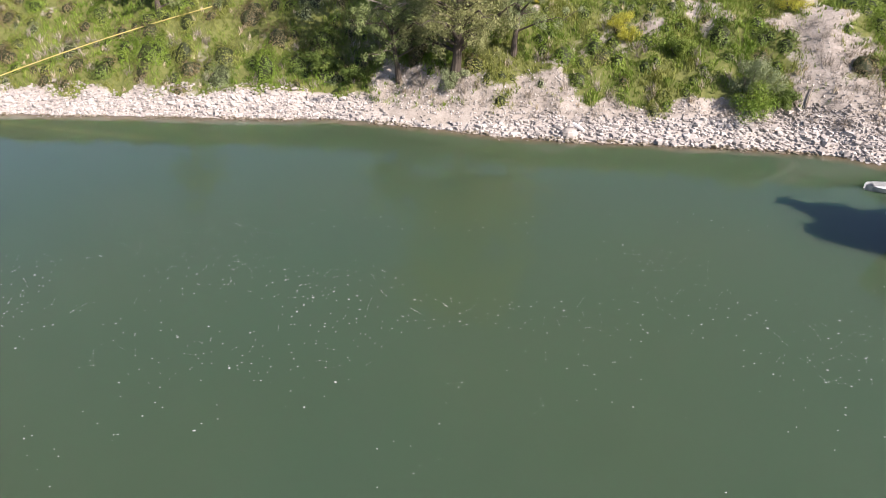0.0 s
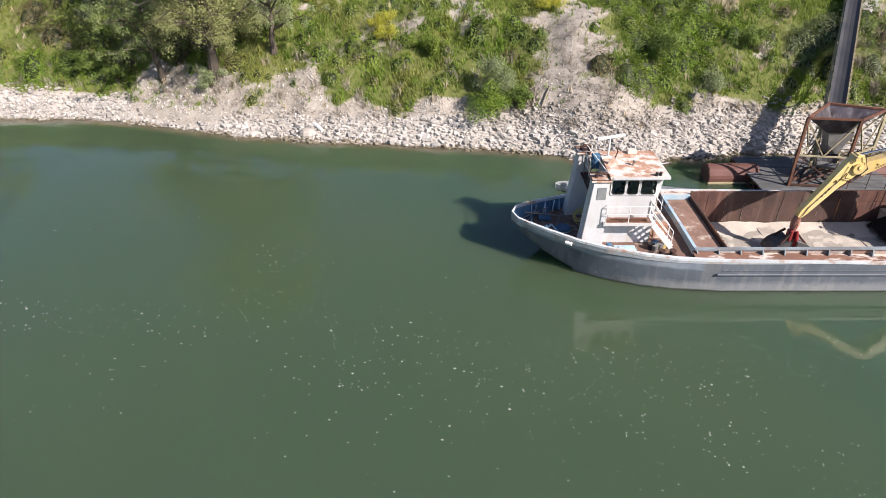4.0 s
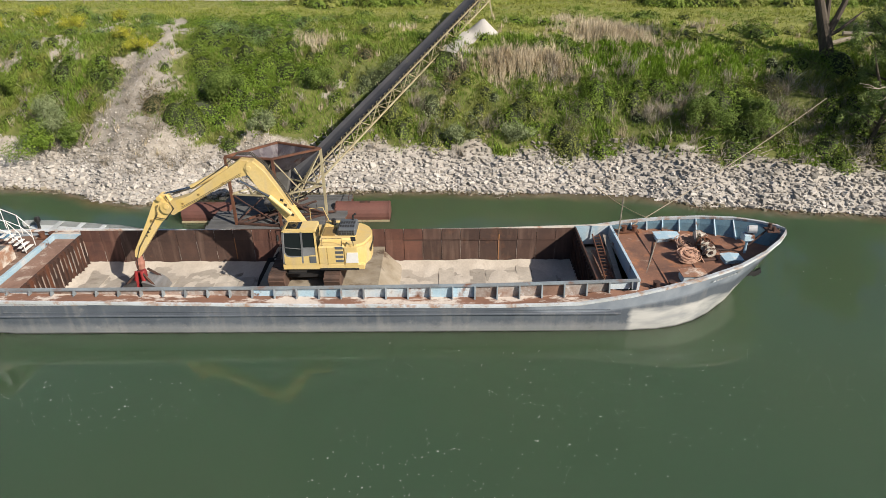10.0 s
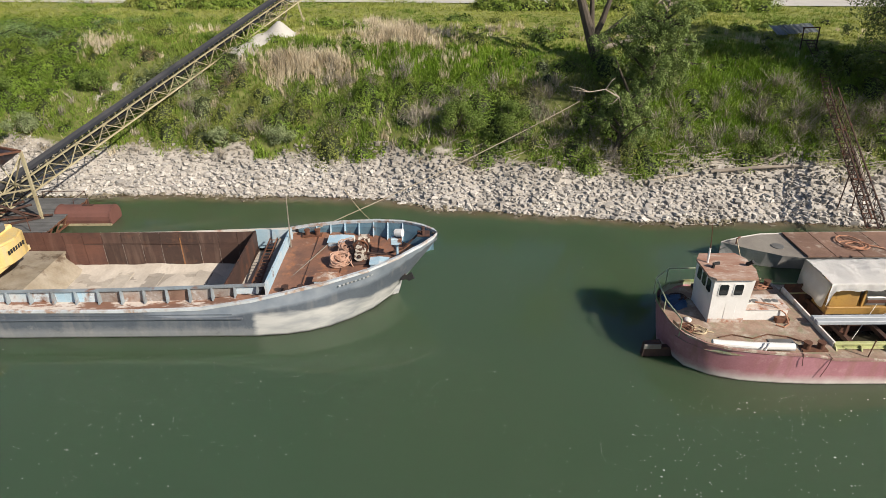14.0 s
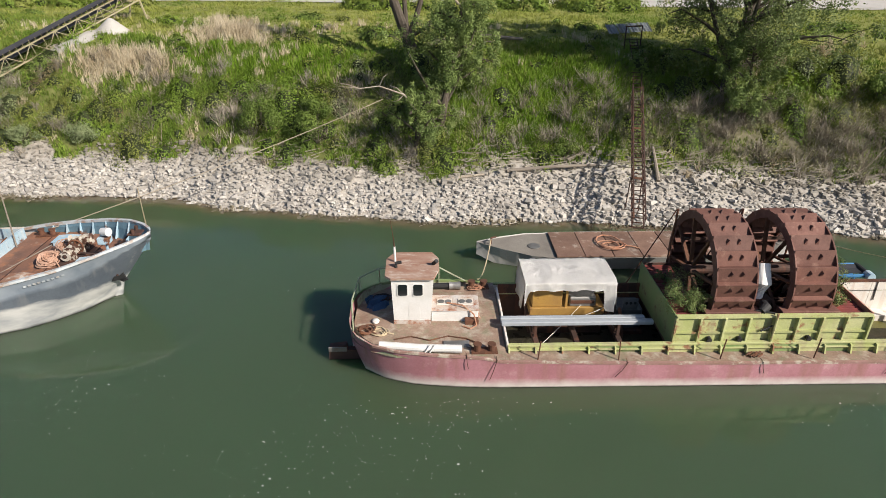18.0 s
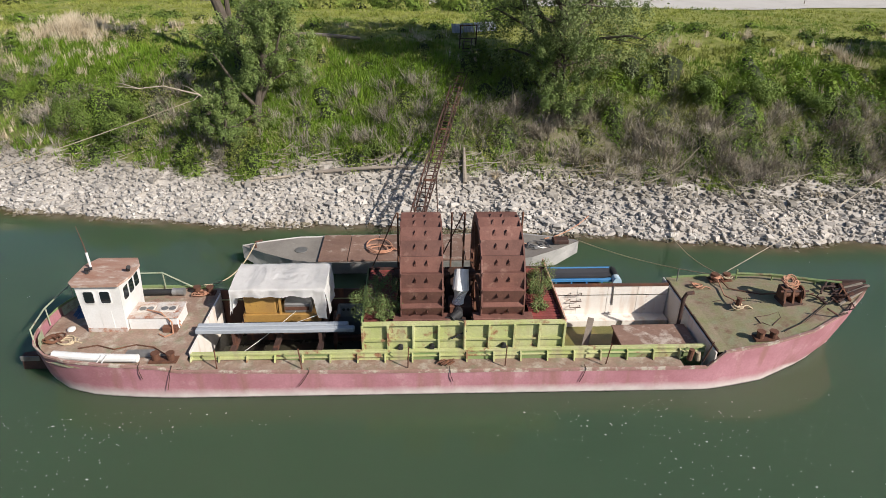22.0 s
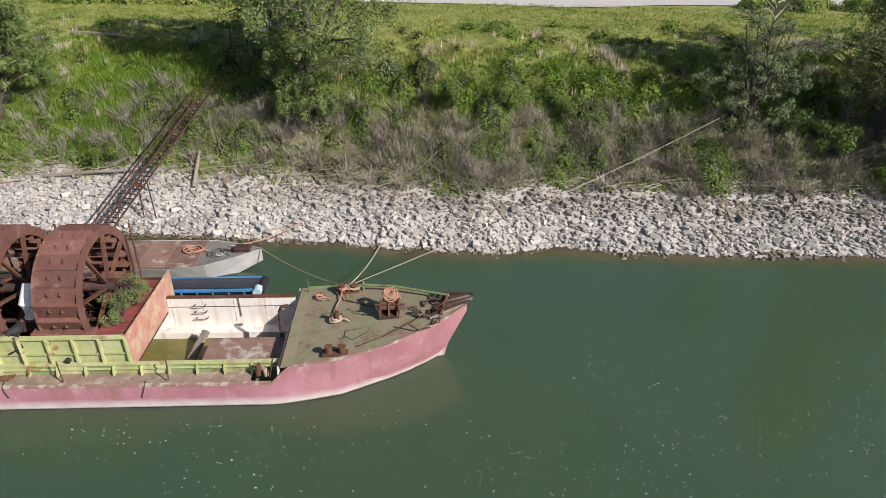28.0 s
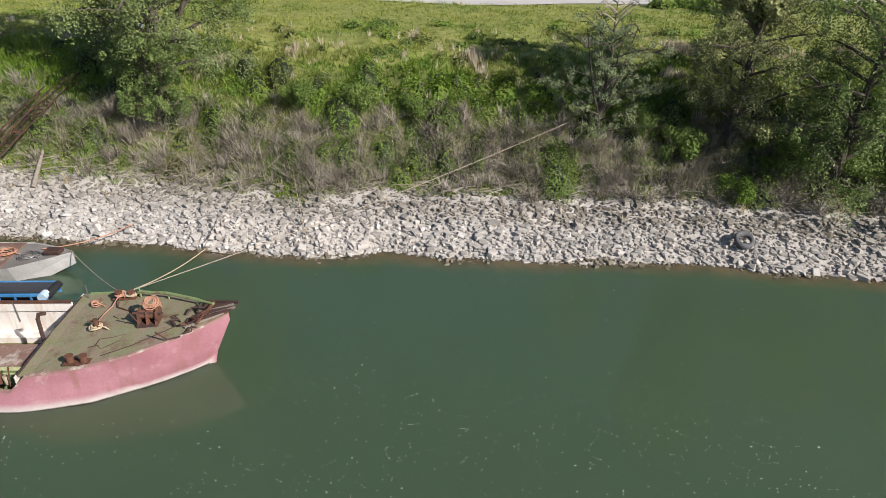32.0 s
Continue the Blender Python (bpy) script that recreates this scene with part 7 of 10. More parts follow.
for x in (101.3, 102.6, 105.6):
    part("drain_stub", made((rod, [(x, TN - 0.02, 1.78), (x, TN - 0.2, 1.76)], 0.11, 12)), M_BLACK, tr)
part("lever", made((rod, [(103.95, TN - 0.2, 1.25), (103.93, TN - 0.22, 3.1)], 0.05, 8)), M_LIME, tr)
part("pump", made((rod, [(103.4, TN + 0.15, 2.95), (103.7, TN + 0.4, 3.05), (103.7, TN + 0.65, 3.05)], [0.16, 0.22, 0.2], 12)), M_BLACK, tr)
part("pump_hose", made((rod, [(103.2, TN + 0.2, 3.0), (103.9, TN, 3.0), (104.0, TN - 0.1, 2.5), (103.4, TN - 0.16, 2.2)], 0.04, 6)), M_BLACK, tr)

WY, WZ, WR = 26.9, 3.5, 2.72


def bucket_wheel(x0, x1):
    w = thing("bucket_wheel", pose((x0 + x1) / 2, WY, 0.8), "tall dark red rusted bucket wheel in the trough", "bucket wheel", "bucket wheels")
    nb = 24

    def at(r, a, x):
        return (x, WY - r * math.cos(a), WZ + r * math.sin(a))
    for k in range(nb):
        a0, a1 = 2 * math.pi * k / nb, 2 * math.pi * (k + 1) / nb
        bm = bmesh.new()
        loft(bm, [[at(WR - 0.20, a0, x), at(WR + 0.05, a1 - 0.01, x), at(WR + 0.0, a1 - 0.01, x), at(WR - 0.25, a0, x)] for x in (x0, x1)], True, True)
        b = part("bucket", bm, M_WHEEL, w)
        for f in (0.36, 0.64):
            x = x0 + (x1 - x0) * f
            am = a0 + (a1 - a0) * 0.42
            bm = bmesh.new()
            vs = [bm.verts.new(q) for q in (at(WR - 0.12, am, x - 0.12), at(WR - 0.12, am, x + 0.02), at(WR + 0.08, am + 0.05, x), at(WR - 0.03, am + 0.11, x - 0.05))]
            for q in ((0, 1, 2), (0, 2, 3), (1, 3, 2), (0, 3, 1)):
                bm.faces.new([vs[i] for i in q])
            part("tooth", bm, M_WHEEL, b)
        part("blade", made((lambda b_, pts: (loft(b_, pts, True, True)), [[at(WR + 0.02, a1 - 0.02, x), at(WR - 0.62, a1 + 0.10, x), at(WR - 0.62, a1 + 0.115, x), at(WR + 0.02, a1 - 0.005, x)] for x in (x0 + 0.02, x1 - 0.02)])), M_WHEEL, w)
    for x in (x0, x1):
        bm = bmesh.new()
        ring = []
        for k in range(48):
            a = 2 * math.pi * k / 48
            ring.append([at(WR - 0.02, a, x - 0.03), at(WR - 0.02, a, x + 0.03), at(WR - 0.42, a, x + 0.03), at(WR - 0.42, a, x - 0.03)])
        loft(bm, ring + ring[:1], True)
        part("rim", bm, M_WHEEL, w)
        for k in range(8):
            a = 2 * math.pi * (k + 0.3) / 8
            part("spoke", made((beam, at(0.35, a, x), at(WR - 0.35, a, x), 0.16, 0.1)), M_RUST, w)
    for k in range(4):
        a = 2 * math.pi * (k + 0.55) / 4
        part("cross_strut", made((beam, at(1.5, a, x0), at(1.5, a, x1), 0.12)), M_RUST_DARK, w)
    part("axle", made((rod, [(x0 - 0.35, WY, WZ), (x1 + 0.35, WY, WZ)], 0.22, 14)), M_RUST_DARK, w)
    for x in (x0 - 0.35, x1 + 0.35):
        part("bearing_leg", made((beam, (x, WY - 0.9, 1.3), (x, WY, WZ), 0.2)), M_RUST_DARK, w)
        part("bearing_leg", made((beam, (x, WY + 0.9, 1.3), (x, WY, WZ), 0.2)), M_RUST_DARK, w)
    return w


bucket_wheel(101.35, 103.05)
bucket_wheel(104.65, 106.4)
drum = thing("drive_motor", pose(103.85, 26.4, 2.5), "grey white drive motor between the wheels", "motor")
part("casing", made((rod, [(103.75, 25.3, 2.9), (103.85, 25.25, 3.7), (103.9, 25.7, 4.4)], [0.3, 0.36, 0.3], 14)), M_TARP, drum)
part("stand", made((beam, (103.85, 26.3, 1.3), (103.85, 26.3, 3.4), 0.35)), M_RUST_DARK, drum)
part("hopper", made((box, 103.35, 104.35, 25.0, 25.9, 2.4, 3.0, 0.05)), M_RUST_DARK, drum)
fr = thing("wheel_gantry", pose(104, 28.5, 1.3), "thin rusty posts behind the bucket wheels", "frame")
for x in (101.1, 103.6, 104.2, 106.9):
    part("post", made((rod, [(x, 29.0, 1.2), (x + 0.05, 28.9, 5.6)], 0.05, 6)), M_RUST, fr)
for x in (101.1, 104.2):
    part("stay", made((rod, [(x, 28.9, 5.6), (x - 1.8, 29.2, 1.3)], 0.03, 6)), M_RUST, fr)

# bow gear
win = thing("bow_winch", pose(118.8, 26.0, 2.36), "rusty bow winch with orange rope", "winch")
part("bed", made((box, 118.35, 119.25, 25.6, 26.4, 2.34, 2.47)), M_RUST_DARK, win)
for x in (118.42, 118.8, 119.18):
    part("cheek", made((prism, [(25.65, 2.47), (26.35, 2.47), (26.2, 3.05), (25.8, 3.05)], x - 0.04, x + 0.04, "x")), M_RUST, win)
part("drum", made((rod, [(118.42, 26.0, 2.82), (118.8, 26.0, 2.82), (119.18, 26.0, 2.82)], 0.2, 14)), M_RUST, win)
part("gear_wheel", made((rod, [(119.2, 26.0, 2.82), (119.27, 26.0, 2.82)], 0.34, 18)), M_RUST, win)
part("shaft", made((rod, [(118.2, 25.85, 2.98), (119.5, 25.85, 2.98)], 0.05, 8)), M_RUST_DARK, win)
part("motor", made((box, 118.5, 119.0, 26.2, 26.6, 2.42, 2.95, 0.05)), M_RUST_DARK, win)
part("brake_lever", made((rod, [(118.4, 25.75, 2.5), (118.2, 25.6, 3.15)], 0.03, 6)), M_RUST_DARK, win)
coil("rope_coil", (118.85, 26.35, 2.95), 0.34, M_ROPE_RED, 9, "orange rope heaped on the bow winch", 0.03, 0.5)
bollards((116.75, 28.4, 2.1), M_RUST, 0.6)
bollards((116.62, 23.6, 2.08), M_RUST, 0.55)
coil("rope_coil", (116.5, 28.4, 2.22), 0.26, M_ROPE_RED, 7, "orange rope wound on the bow bollards", 0.03)
coil("rope_coil", (117.05, 28.4, 2.25), 0.24, M_ROPE, 5, "pale rope wound on the second bow bollard", 0.03)
coil("rope_coil", (116.46, 25.9, 2.16), 0.24, M_ROPE, 7, "pale rope knotted round a bow post", 0.03)
coil("rope_coil", (115.5, 28.0, 2.0), 0.26, M_ROPE_RED, 3, "orange rope end lying on the bow deck", 0.025)
tagged(part("deck_rope", made((rod, [(116.5, 28.2, 2.3), (116.45, 27.6, 2.17), (116.3, 26.9, 2.16), (116.46, 26.1, 2.35)], 0.03, 6)), M_ROPE_RED), "orange rope from post to bollards", "rope")
tagged(part("deck_rope", made((rod, [(116.6, 28.1, 2.3), (116.75, 27.5, 2.18), (117.3, 27.2, 2.2), (117.9, 26.8, 2.27), (118.4, 26.3, 2.6)], 0.03, 6)), M_RUST), "rusty wire from bollards to the bow winch", "wire")
tagged(part("deck_wire", made((rod, [(117.3, 24.4, 2.18), (117.9, 24.9, 2.24), (118.0, 25.3, 2.26), (117.5, 25.15, 2.2), (116.9, 25.1, 2.14), (116.9, 24.6, 2.14)], 0.018, 5)), M_RUST_DARK), "thin dark wire loop lying on the bow deck", "wire")
tagged(part("deck_wire", made((rod, [(117.5, 23.85, 2.24), (118.6, 24.3, 2.4), (119.6, 25.0, 2.52), (120.7, 25.7, 2.72)], 0.018, 5)), M_RUST_DARK), "thin dark wire stretched to the stem", "wire")
post_ = thing("mooring_post", pose(116.46, 25.9, 2.1), "short rusty mooring post on the bow deck", "post")
part("post", made((rod, [(116.46, 25.9, 2.08), (116.46, 25.9, 2.62)], 0.12, 10)), M_RUST, post_)
part("crossbar", made((rod, [(116.2, 25.9, 2.5), (116.72, 25.9, 2.5)], 0.035, 8)), M_RUST, post_)
stem = thing("stem_fender", pose(121.8, 26.2, 2.7), "dark iron anchor and timber fender at the stem", "fender")
for k in range(9):
    u = k / 8
    part("bar", made((beam, (120.6 + 0.5 * u, 25.2 + 1.5 * u, 2.66 + 0.05 * (k % 3)), (122.1 + 0.45 * math.sin(u * 3.1) + 0.05 * (k % 2), 26.0 + 0.75 * u, 2.86 + 0.04 * (k % 4)), 0.09, 0.07)), M_RUST_DARK if k % 3 else M_WOOD, stem)
part("cross_bar", made((beam, (121.0, 26.95, 2.85), (122.62, 26.65, 2.98), 0.12)), M_RUST_DARK, stem)
part("cross_bar", made((beam, (121.1, 25.3, 2.8), (121.5, 26.9, 2.9), 0.1)), M_RUST, stem)
part("anchor_arm", made((rod, [(119.6, 24.55, 2.9), (120.1, 24.4, 2.62), (120.6, 24.6, 2.62)], 0.04, 8)), M_RUST_DARK, stem)
br = thing("bow_railing", pose(119, 27.8, 2.3), "low green pipe rail along the bow", "railing")
part("bar", made((rod, [(117.5, 28.35, 2.5), (119.0, 27.9, 2.66), (120.6, 27.1, 2.82), (121.5, 26.6, 2.95)], 0.06, 6)), M_GREEN_RAIL, br)
for x, y in ((117.5, 28.35), (119, 27.9), (120.6, 27.1)):
    part("post", made((rod, [(x, y, 2.1), (x, y, 2.7)], 0.04, 6)), M_GREEN_RAIL, br)
fp = thing("flag_staff", pose(114.8, 28.75, 1.85), "thin pale pole at the far corner of the bow deck", "pole")
part("pole", made((rod, [(114.8, 28.75, 1.85), (114.78, 28.75, 2.6)], 0.03, 6)), M_STEEL, fp)
tr2 = thing("chain_stopper", pose(113.6, 23.3, 1.25), "rusty rope guide on the side deck", "rope guide")
part("roller", made((rod, [(113.4, 23.35, 1.25), (113.45, 23.35, 1.75)], 0.12, 10)), M_RUST, tr2)
part("roller", made((rod, [(113.75, 23.3, 1.25), (113.7, 23.3, 1.65)], 0.1, 10)), M_ROPE, tr2)
tr3 = thing("deck_fairlead", pose(103.0, 23.3, 1.25), "rusty chain heap on the side deck", "chain")
for k in range(12):
    x, y = 102.8 + random.uniform(0, 0.7), 23.2 + random.uniform(0, 0.25)
    part("chain_link", made((rod, [(x, y, 1.28), (x + 0.14, y + 0.05, 1.34), (x + 0.2, y + 0.15, 1.3)], 0.035, 6)), M_RUST, tr3)

# grey work boat and blue conveyor behind
wb = thing("work_boat", pose(102, 34.4, 0), "long grey flat work boat with brown cover boards", "boat")
M_WB = material("pale grey flaking hull", (0.50, 0.49, 0.47), (0.38, 0.37, 0.36), 0.8, 12, 0.7, 0, 0.1, RUST, 0.62, 0.9)
WBD = [(92.2, 0.05), (93.5, 0.75), (95.2, 1.45), (97, 1.7), (106.5, 1.75), (108.4, 1.5), (110, 0.8), (111.3, 0.05)]
wx_ = [92.2, 92.8, 93.5, 94.4, 95.2, 96.1, 97, 100, 103, 106.5, 107.5, 108.4, 109.2, 110, 110.7, 111.3]
r = []
for x in wx_:
    h, t_ = lerp_table(WBD, x), lerp_table([(92.2, 1.2), (96, 0.95), (107, 0.95), (111.3, 1.3)], x)
    lw = 0.0 if 94.6 < x < 108.6 else (94.6 - x) * 0.42 if x <= 94.6 else (x - 108.6) * 0.42
    r.append([(x, 34.4 - h, t_), (x, 34.4 - h * 0.72, lw), (x, 34.4 - h * 0.6, lw - 0.6), (x, 34.4 + h * 0.6, lw - 0.6), (x, 34.4 + h * 0.72, lw), (x, 34.4 + h, t_)])
part("hull", made((loft, r)), M_WB, wb, "pale grey steel hull")
r = [[(x, 34.4 - max(0.02, lerp_table(WBD, x) - 0.05), lerp_table([(92.2, 1.15), (96, 0.9), (107, 0.9), (111.3, 1.25)], x)), (x, 34.4 + max(0.02, lerp_table(WBD, x) - 0.05), lerp_table([(92.2, 1.15), (96, 0.9), (107, 0.9), (111.3, 1.25)], x))] for x in wx_]
M_GREY_DECK = material("grey worn deck", (0.27, 0.25, 0.22), (0.20, 0.18, 0.16), 0.7, 14, 0.8, 0, 0.15, (0.34, 0.32, 0.29), 0.58, 0.9)
part("deck", made((loft, r)), M_GREY_DECK, wb)
for k in range(7):
    x = 96.6 + k * 1.62
    part("cover_board", made((box, x, x + 1.58, 32.85, 35.95, 0.93, 1.02 + random.uniform(0, 0.02), 0.01)), M_RUST_DECK, wb)
part("hatch", made((rod, [(95.5, 34.2, 0.95), (95.5, 34.2, 1.0)], 0.35, 18)), M_STEEL, wb)
part("cleat", made((rod, [(93.0, 34.2, 1.15), (93.0, 34.2, 1.5), (93.3, 34.5, 1.45)], 0.06, 6)), M_RUST_DARK, wb)
part("cleat", made((box, 109.8, 110.7, 34.1, 34.7, 1.2, 1.45, 0.05)), M_RUST_DARK, wb)
coil("rope_coil", (100.0, 34.1, 1.04), 0.85, M_ROPE_RED, 3, "orange hose looped on the work boat", 0.04)
coil("rope_coil", (107.4, 34.6, 1.04), 0.5, M_ROPE_RED, 4, "pale orange rope tangled on the work boat", 0.035)
coil("rope_coil", (108.9, 34.3, 1.05), 0.55, M_STEEL, 4, "grey wire coiled on the work boat", 0.03)
bc = thing("small_conveyor", pose(109.5, 30.3, 0), "bright blue small belt conveyor beside the barge", "conveyor")
for y in (29.7, 30.9):
    part("chord", made((box, 105.8, 112.2, y - 0.06, y + 0.06, 1.35, 1.5, 0.01)), M_BLUE_BRIGHT, bc)
    part("chord", made((box, 105.8, 112.2, y - 0.05, y + 0.05, 0.85, 0.95)), M_BLUE_BRIGHT, bc)
    for k in range(9):
        x = 105.9 + k * 0.78
        part("upright", made((box, x, x + 0.07, y - 0.04, y + 0.04, 0.95, 1.35)), M_BLUE_BRIGHT, bc)
part("belt", made((loft, [[(105.8, 29.8, 1.5), (105.8, 30.1, 1.42), (105.8, 30.5, 1.42), (105.8, 30.8, 1.5)], [(112.2, 29.8, 1.5), (112.2, 30.1, 1.42), (112.2, 30.5, 1.42), (112.2, 30.8, 1.5)]])), M_BELT, bc)
part("end_drum", made((rod, [(112.2, 29.7, 1.35), (112.2, 30.9, 1.35)], 0.2, 12)), M_BLACK, bc)
part("motor", made((rod, [(112.1, 29.4, 1.45), (112.1, 29.85, 1.45)], 0.22, 12)), M_BLUE, bc)
part("float", made((box, 106.5, 111.5, 29.75, 30.85, -0.5, 0.85)), M_BLACK, bc)

# lattice gangway from the boats up the bank
gw = thing("gangway", pose(104, 46, 2), "rusty lattice gangway from the boats up the bank", "gangway")
GD = Vector((3.05, 12.65, 4.85)).normalized()
GS = GD.cross(Vector((0, 0, 1))).normalized()
GU = GS.cross(GD)
G0 = Vector((101.9, 35.6, 1.45))
GL = 13.9
for sd in (-0.34, 0.34):
    for up in (0.0, 0.75):
        part("chord", made((beam, G0 + GS * sd + GU * up, G0 + GD * GL + GS * sd + GU * up, 0.075)), M_RUST_DARK, gw)
    for k in range(20):
        a, b_ = k * GL / 20, (k + 1) * GL / 20
        part("upright", made((beam, G0 + GD * a + GS * sd, G0 + GD * a + GS * sd + GU * 0.75, 0.032)), M_RUST_DARK, gw)
        part("diagonal", made((beam, G0 + GD * a + GS * sd + GU * (0.75 if k % 2 else 0), G0 + GD * b_ + GS * sd + GU * (0 if k % 2 else 0.75), 0.028)), M_RUST_DARK, gw)
for k in range(34):
    a = k * GL / 34
    part("rung", made((beam, G0 + GD * a - GS * 0.34, G0 + GD * a + GS * 0.34, 0.05)), M_RUST_DARK, gw)
for q in (0.35, 0.97):
    foot_ = G0 + GD * (GL * q)
    for sd in (-0.34, 0.34):
        part("leg", made((rod, [foot_ + GS * sd, Vector((foot_.x, foot_.y, land(foot_.x, foot_.y) - 0.2)) + GS * sd * 1.3], 0.04, 6)), M_RUST_DARK, gw)
for a in (4.4, 9.7):
    part("tread_plate", made((beam, G0 + GD * a - GS * 0.33 + GU * 0.05, G0 + GD * a + GS * 0.33 + GU * 0.05, 0.34, 0.04)), M_RUST, gw, "orange rusty tread plate")

up_ = thing("shore_ladder", pose(106, 52, 8), "dark iron ladder walk from the gangway to the bank top", "ladder")
for sd in (-0.3, 0.3):
    part("stringer", made((rod, [G0 + GD * GL + GS * sd, G0 + GD * (GL + 3.2) + GS * sd + Vector((0.15, 0, 0.15)), Vector((106.3, 55.0, 9.2)) + GS * sd], 0.04, 6)), M_RUST_DARK, up_)
for k in range(16):
    q = (G0 + GD * GL).lerp(Vector((106.3, 55.0, 9.2)), (k + 0.5) / 16) + Vector((0, 0, 0.12))
    part("rung", made((beam, q - GS * 0.3, q + GS * 0.3, 0.05)), M_RUST_DARK, up_)

# dinghy behind the grey barge
dg = thing("dinghy", pose(33.4, 38.6, 0), "pale grey aluminium dinghy with outboard motor", "dinghy")
DGW = [(29.1, 0.1), (29.4, 0.4), (30.0, 0.62), (31, 0.72), (34, 0.75), (36, 0.6), (37.2, 0.3), (38.0, 0.02)]
r, r2 = [], []
for x in (29.1, 29.4, 30.0, 31, 32, 33, 34, 35, 36, 36.7, 37.2, 37.7, 38.0):
    h, t_, yy = lerp_table(DGW, x), lerp_table([(29.1, 0.42), (30, 0.36), (35, 0.42), (38, 0.7)], x), 38.9 - (x - 30.2) * 0.19
    r.append([(x, yy - h, t_), (x, yy - h * 0.7, -0.05), (x, yy + h * 0.7, -0.05), (x, yy + h, t_)])
bm = made((loft, r))
bmesh.ops.solidify(bm, geom=bm.faces[:], thickness=0.04)
M_DINGHY = material("pale grey dinghy paint", (0.60, 0.64, 0.65), (0.50, 0.54, 0.55), 1, 14, 0.5, 0, 0.05)
part("hull", bm, M_DINGHY, dg)
r = []
for x in (29.6, 30.2, 31, 32, 33, 34, 35, 36, 36.7, 37.1):
    h, yy = lerp_table(DGW, x) * 0.76, 38.9 - (x - 30.2) * 0.19
    r.append([(x, yy - h, 0.07), (x, yy + h, 0.07)])
part("floor", made((loft, r)), M_DINGHY, dg)
for x in (31.6, 33.2, 34.8):
    yy = 38.9 - (x - 30.2) * 0.19
    part("thwart", made((box, x, x + 0.3, yy - 0.66, yy + 0.66, 0.35, 0.4)), M_DINGHY, dg)
part("outboard", made((box, 30.3, 30.65, 38.65, 38.95, 0.55, 0.95, 0.08)), M_BLACK, dg, "black outboard motor")
part("outboard_leg", made((box, 30.4, 30.52, 38.7, 38.85, 0.0, 0.6)), M_BLACK, dg)


# ---- stones, grass, shrubs and trees of the bank ----
XS, DS = np.array(xs, float), np.array(ds, float)
ZGRID = np.array([v[2] for v in verts]).reshape(len(xs), len(ds))
rng = np.random.default_rng(11)


def shore_np(x):
    return np.interp(x, [a for a, _ in SHORE], [b for _, b in SHORE]) + 0.10 * np.sin(x * 0.9) + 0.10 * np.sin(x * 2.3 + 1)


def land_np(x, y):
    """Heights of the ground sheet at many places."""
    d = y - shore_np(x)
    i = np.clip(np.searchsorted(XS, x) - 1, 0, len(XS) - 2)
    j = np.clip(np.searchsorted(DS, d) - 1, 0, len(DS) - 2)
    u, v = (x - XS[i]) / (XS[i + 1] - XS[i]), (d - DS[j]) / (DS[j + 1] - DS[j])
    return (ZGRID[i, j] * (1 - u) * (1 - v) + ZGRID[i + 1, j] * u * (1 - v) + ZGRID[i, j + 1] * (1 - u) * v + ZGRID[i + 1, j + 1] * u * v)


def field(x, y, s, seed):
    """Smooth random numbers, about -1 to 1, over the plan."""
    r = np.random.default_rng(seed)
    g = r.uniform(-1, 1, (128, 128))
    a, b = (x * s) % 127, (y * s) % 127
    i, j = a.astype(int), b.astype(int)
    u, v = a - i, b - j
    u, v = u * u * (3 - 2 * u), v * v * (3 - 2 * v)
    i2, j2 = (i + 1) % 128, (j + 1) % 128
    return g[i, j] * (1 - u) * (1 - v) + g[i2, j] * u * (1 - v) + g[i, j2] * (1 - u) * v + g[i2, j2] * u * v


def mesh_np(name, co, tris, mat, label, category, kind="stuff", parent=None, size=3):
    me = bpy.data.meshes.new(name)
    n, m = len(co), len(tris)
    me.vertices.add(n)
    me.vertices.foreach_set("co", np.ascontiguousarray(co, dtype=np.float32).ravel())
    me.loops.add(m * size)
    me.loops.foreach_set("vertex_index", np.ascontiguousarray(tris, dtype=np.int32).ravel())
    me.polygons.add(m)
    me.polygons.foreach_set("loop_start", np.arange(0, m * size, size, dtype=np.int32))
    me.update(calc_edges=True)
    me.polygons.foreach_set("use_smooth", np.zeros(m, dtype=bool))
    me.materials.append(mat)
    ob = new(name, me)
    ob.parent = parent
    if category:
        tagged(ob, label, category, kind=kind)
    return ob


def turns(n, tilt=math.pi):
    """Random rotation matrices."""
    q = rng.normal(size=(n, 4))
    q /= np.linalg.norm(q, axis=1)[:, None]
    w, x, y, z = q.T
    return np.stack([1 - 2 * (y * y + z * z), 2 * (x * y - z * w), 2 * (x * z + y * w), 2 * (x * y + z * w), 1 - 2 * (x * x + z * z), 2 * (y * z - x * w), 2 * (x * z - y * w), 2 * (y * z + x * w), 1 - 2 * (x * x + y * y)], -1).reshape(n, 3, 3)


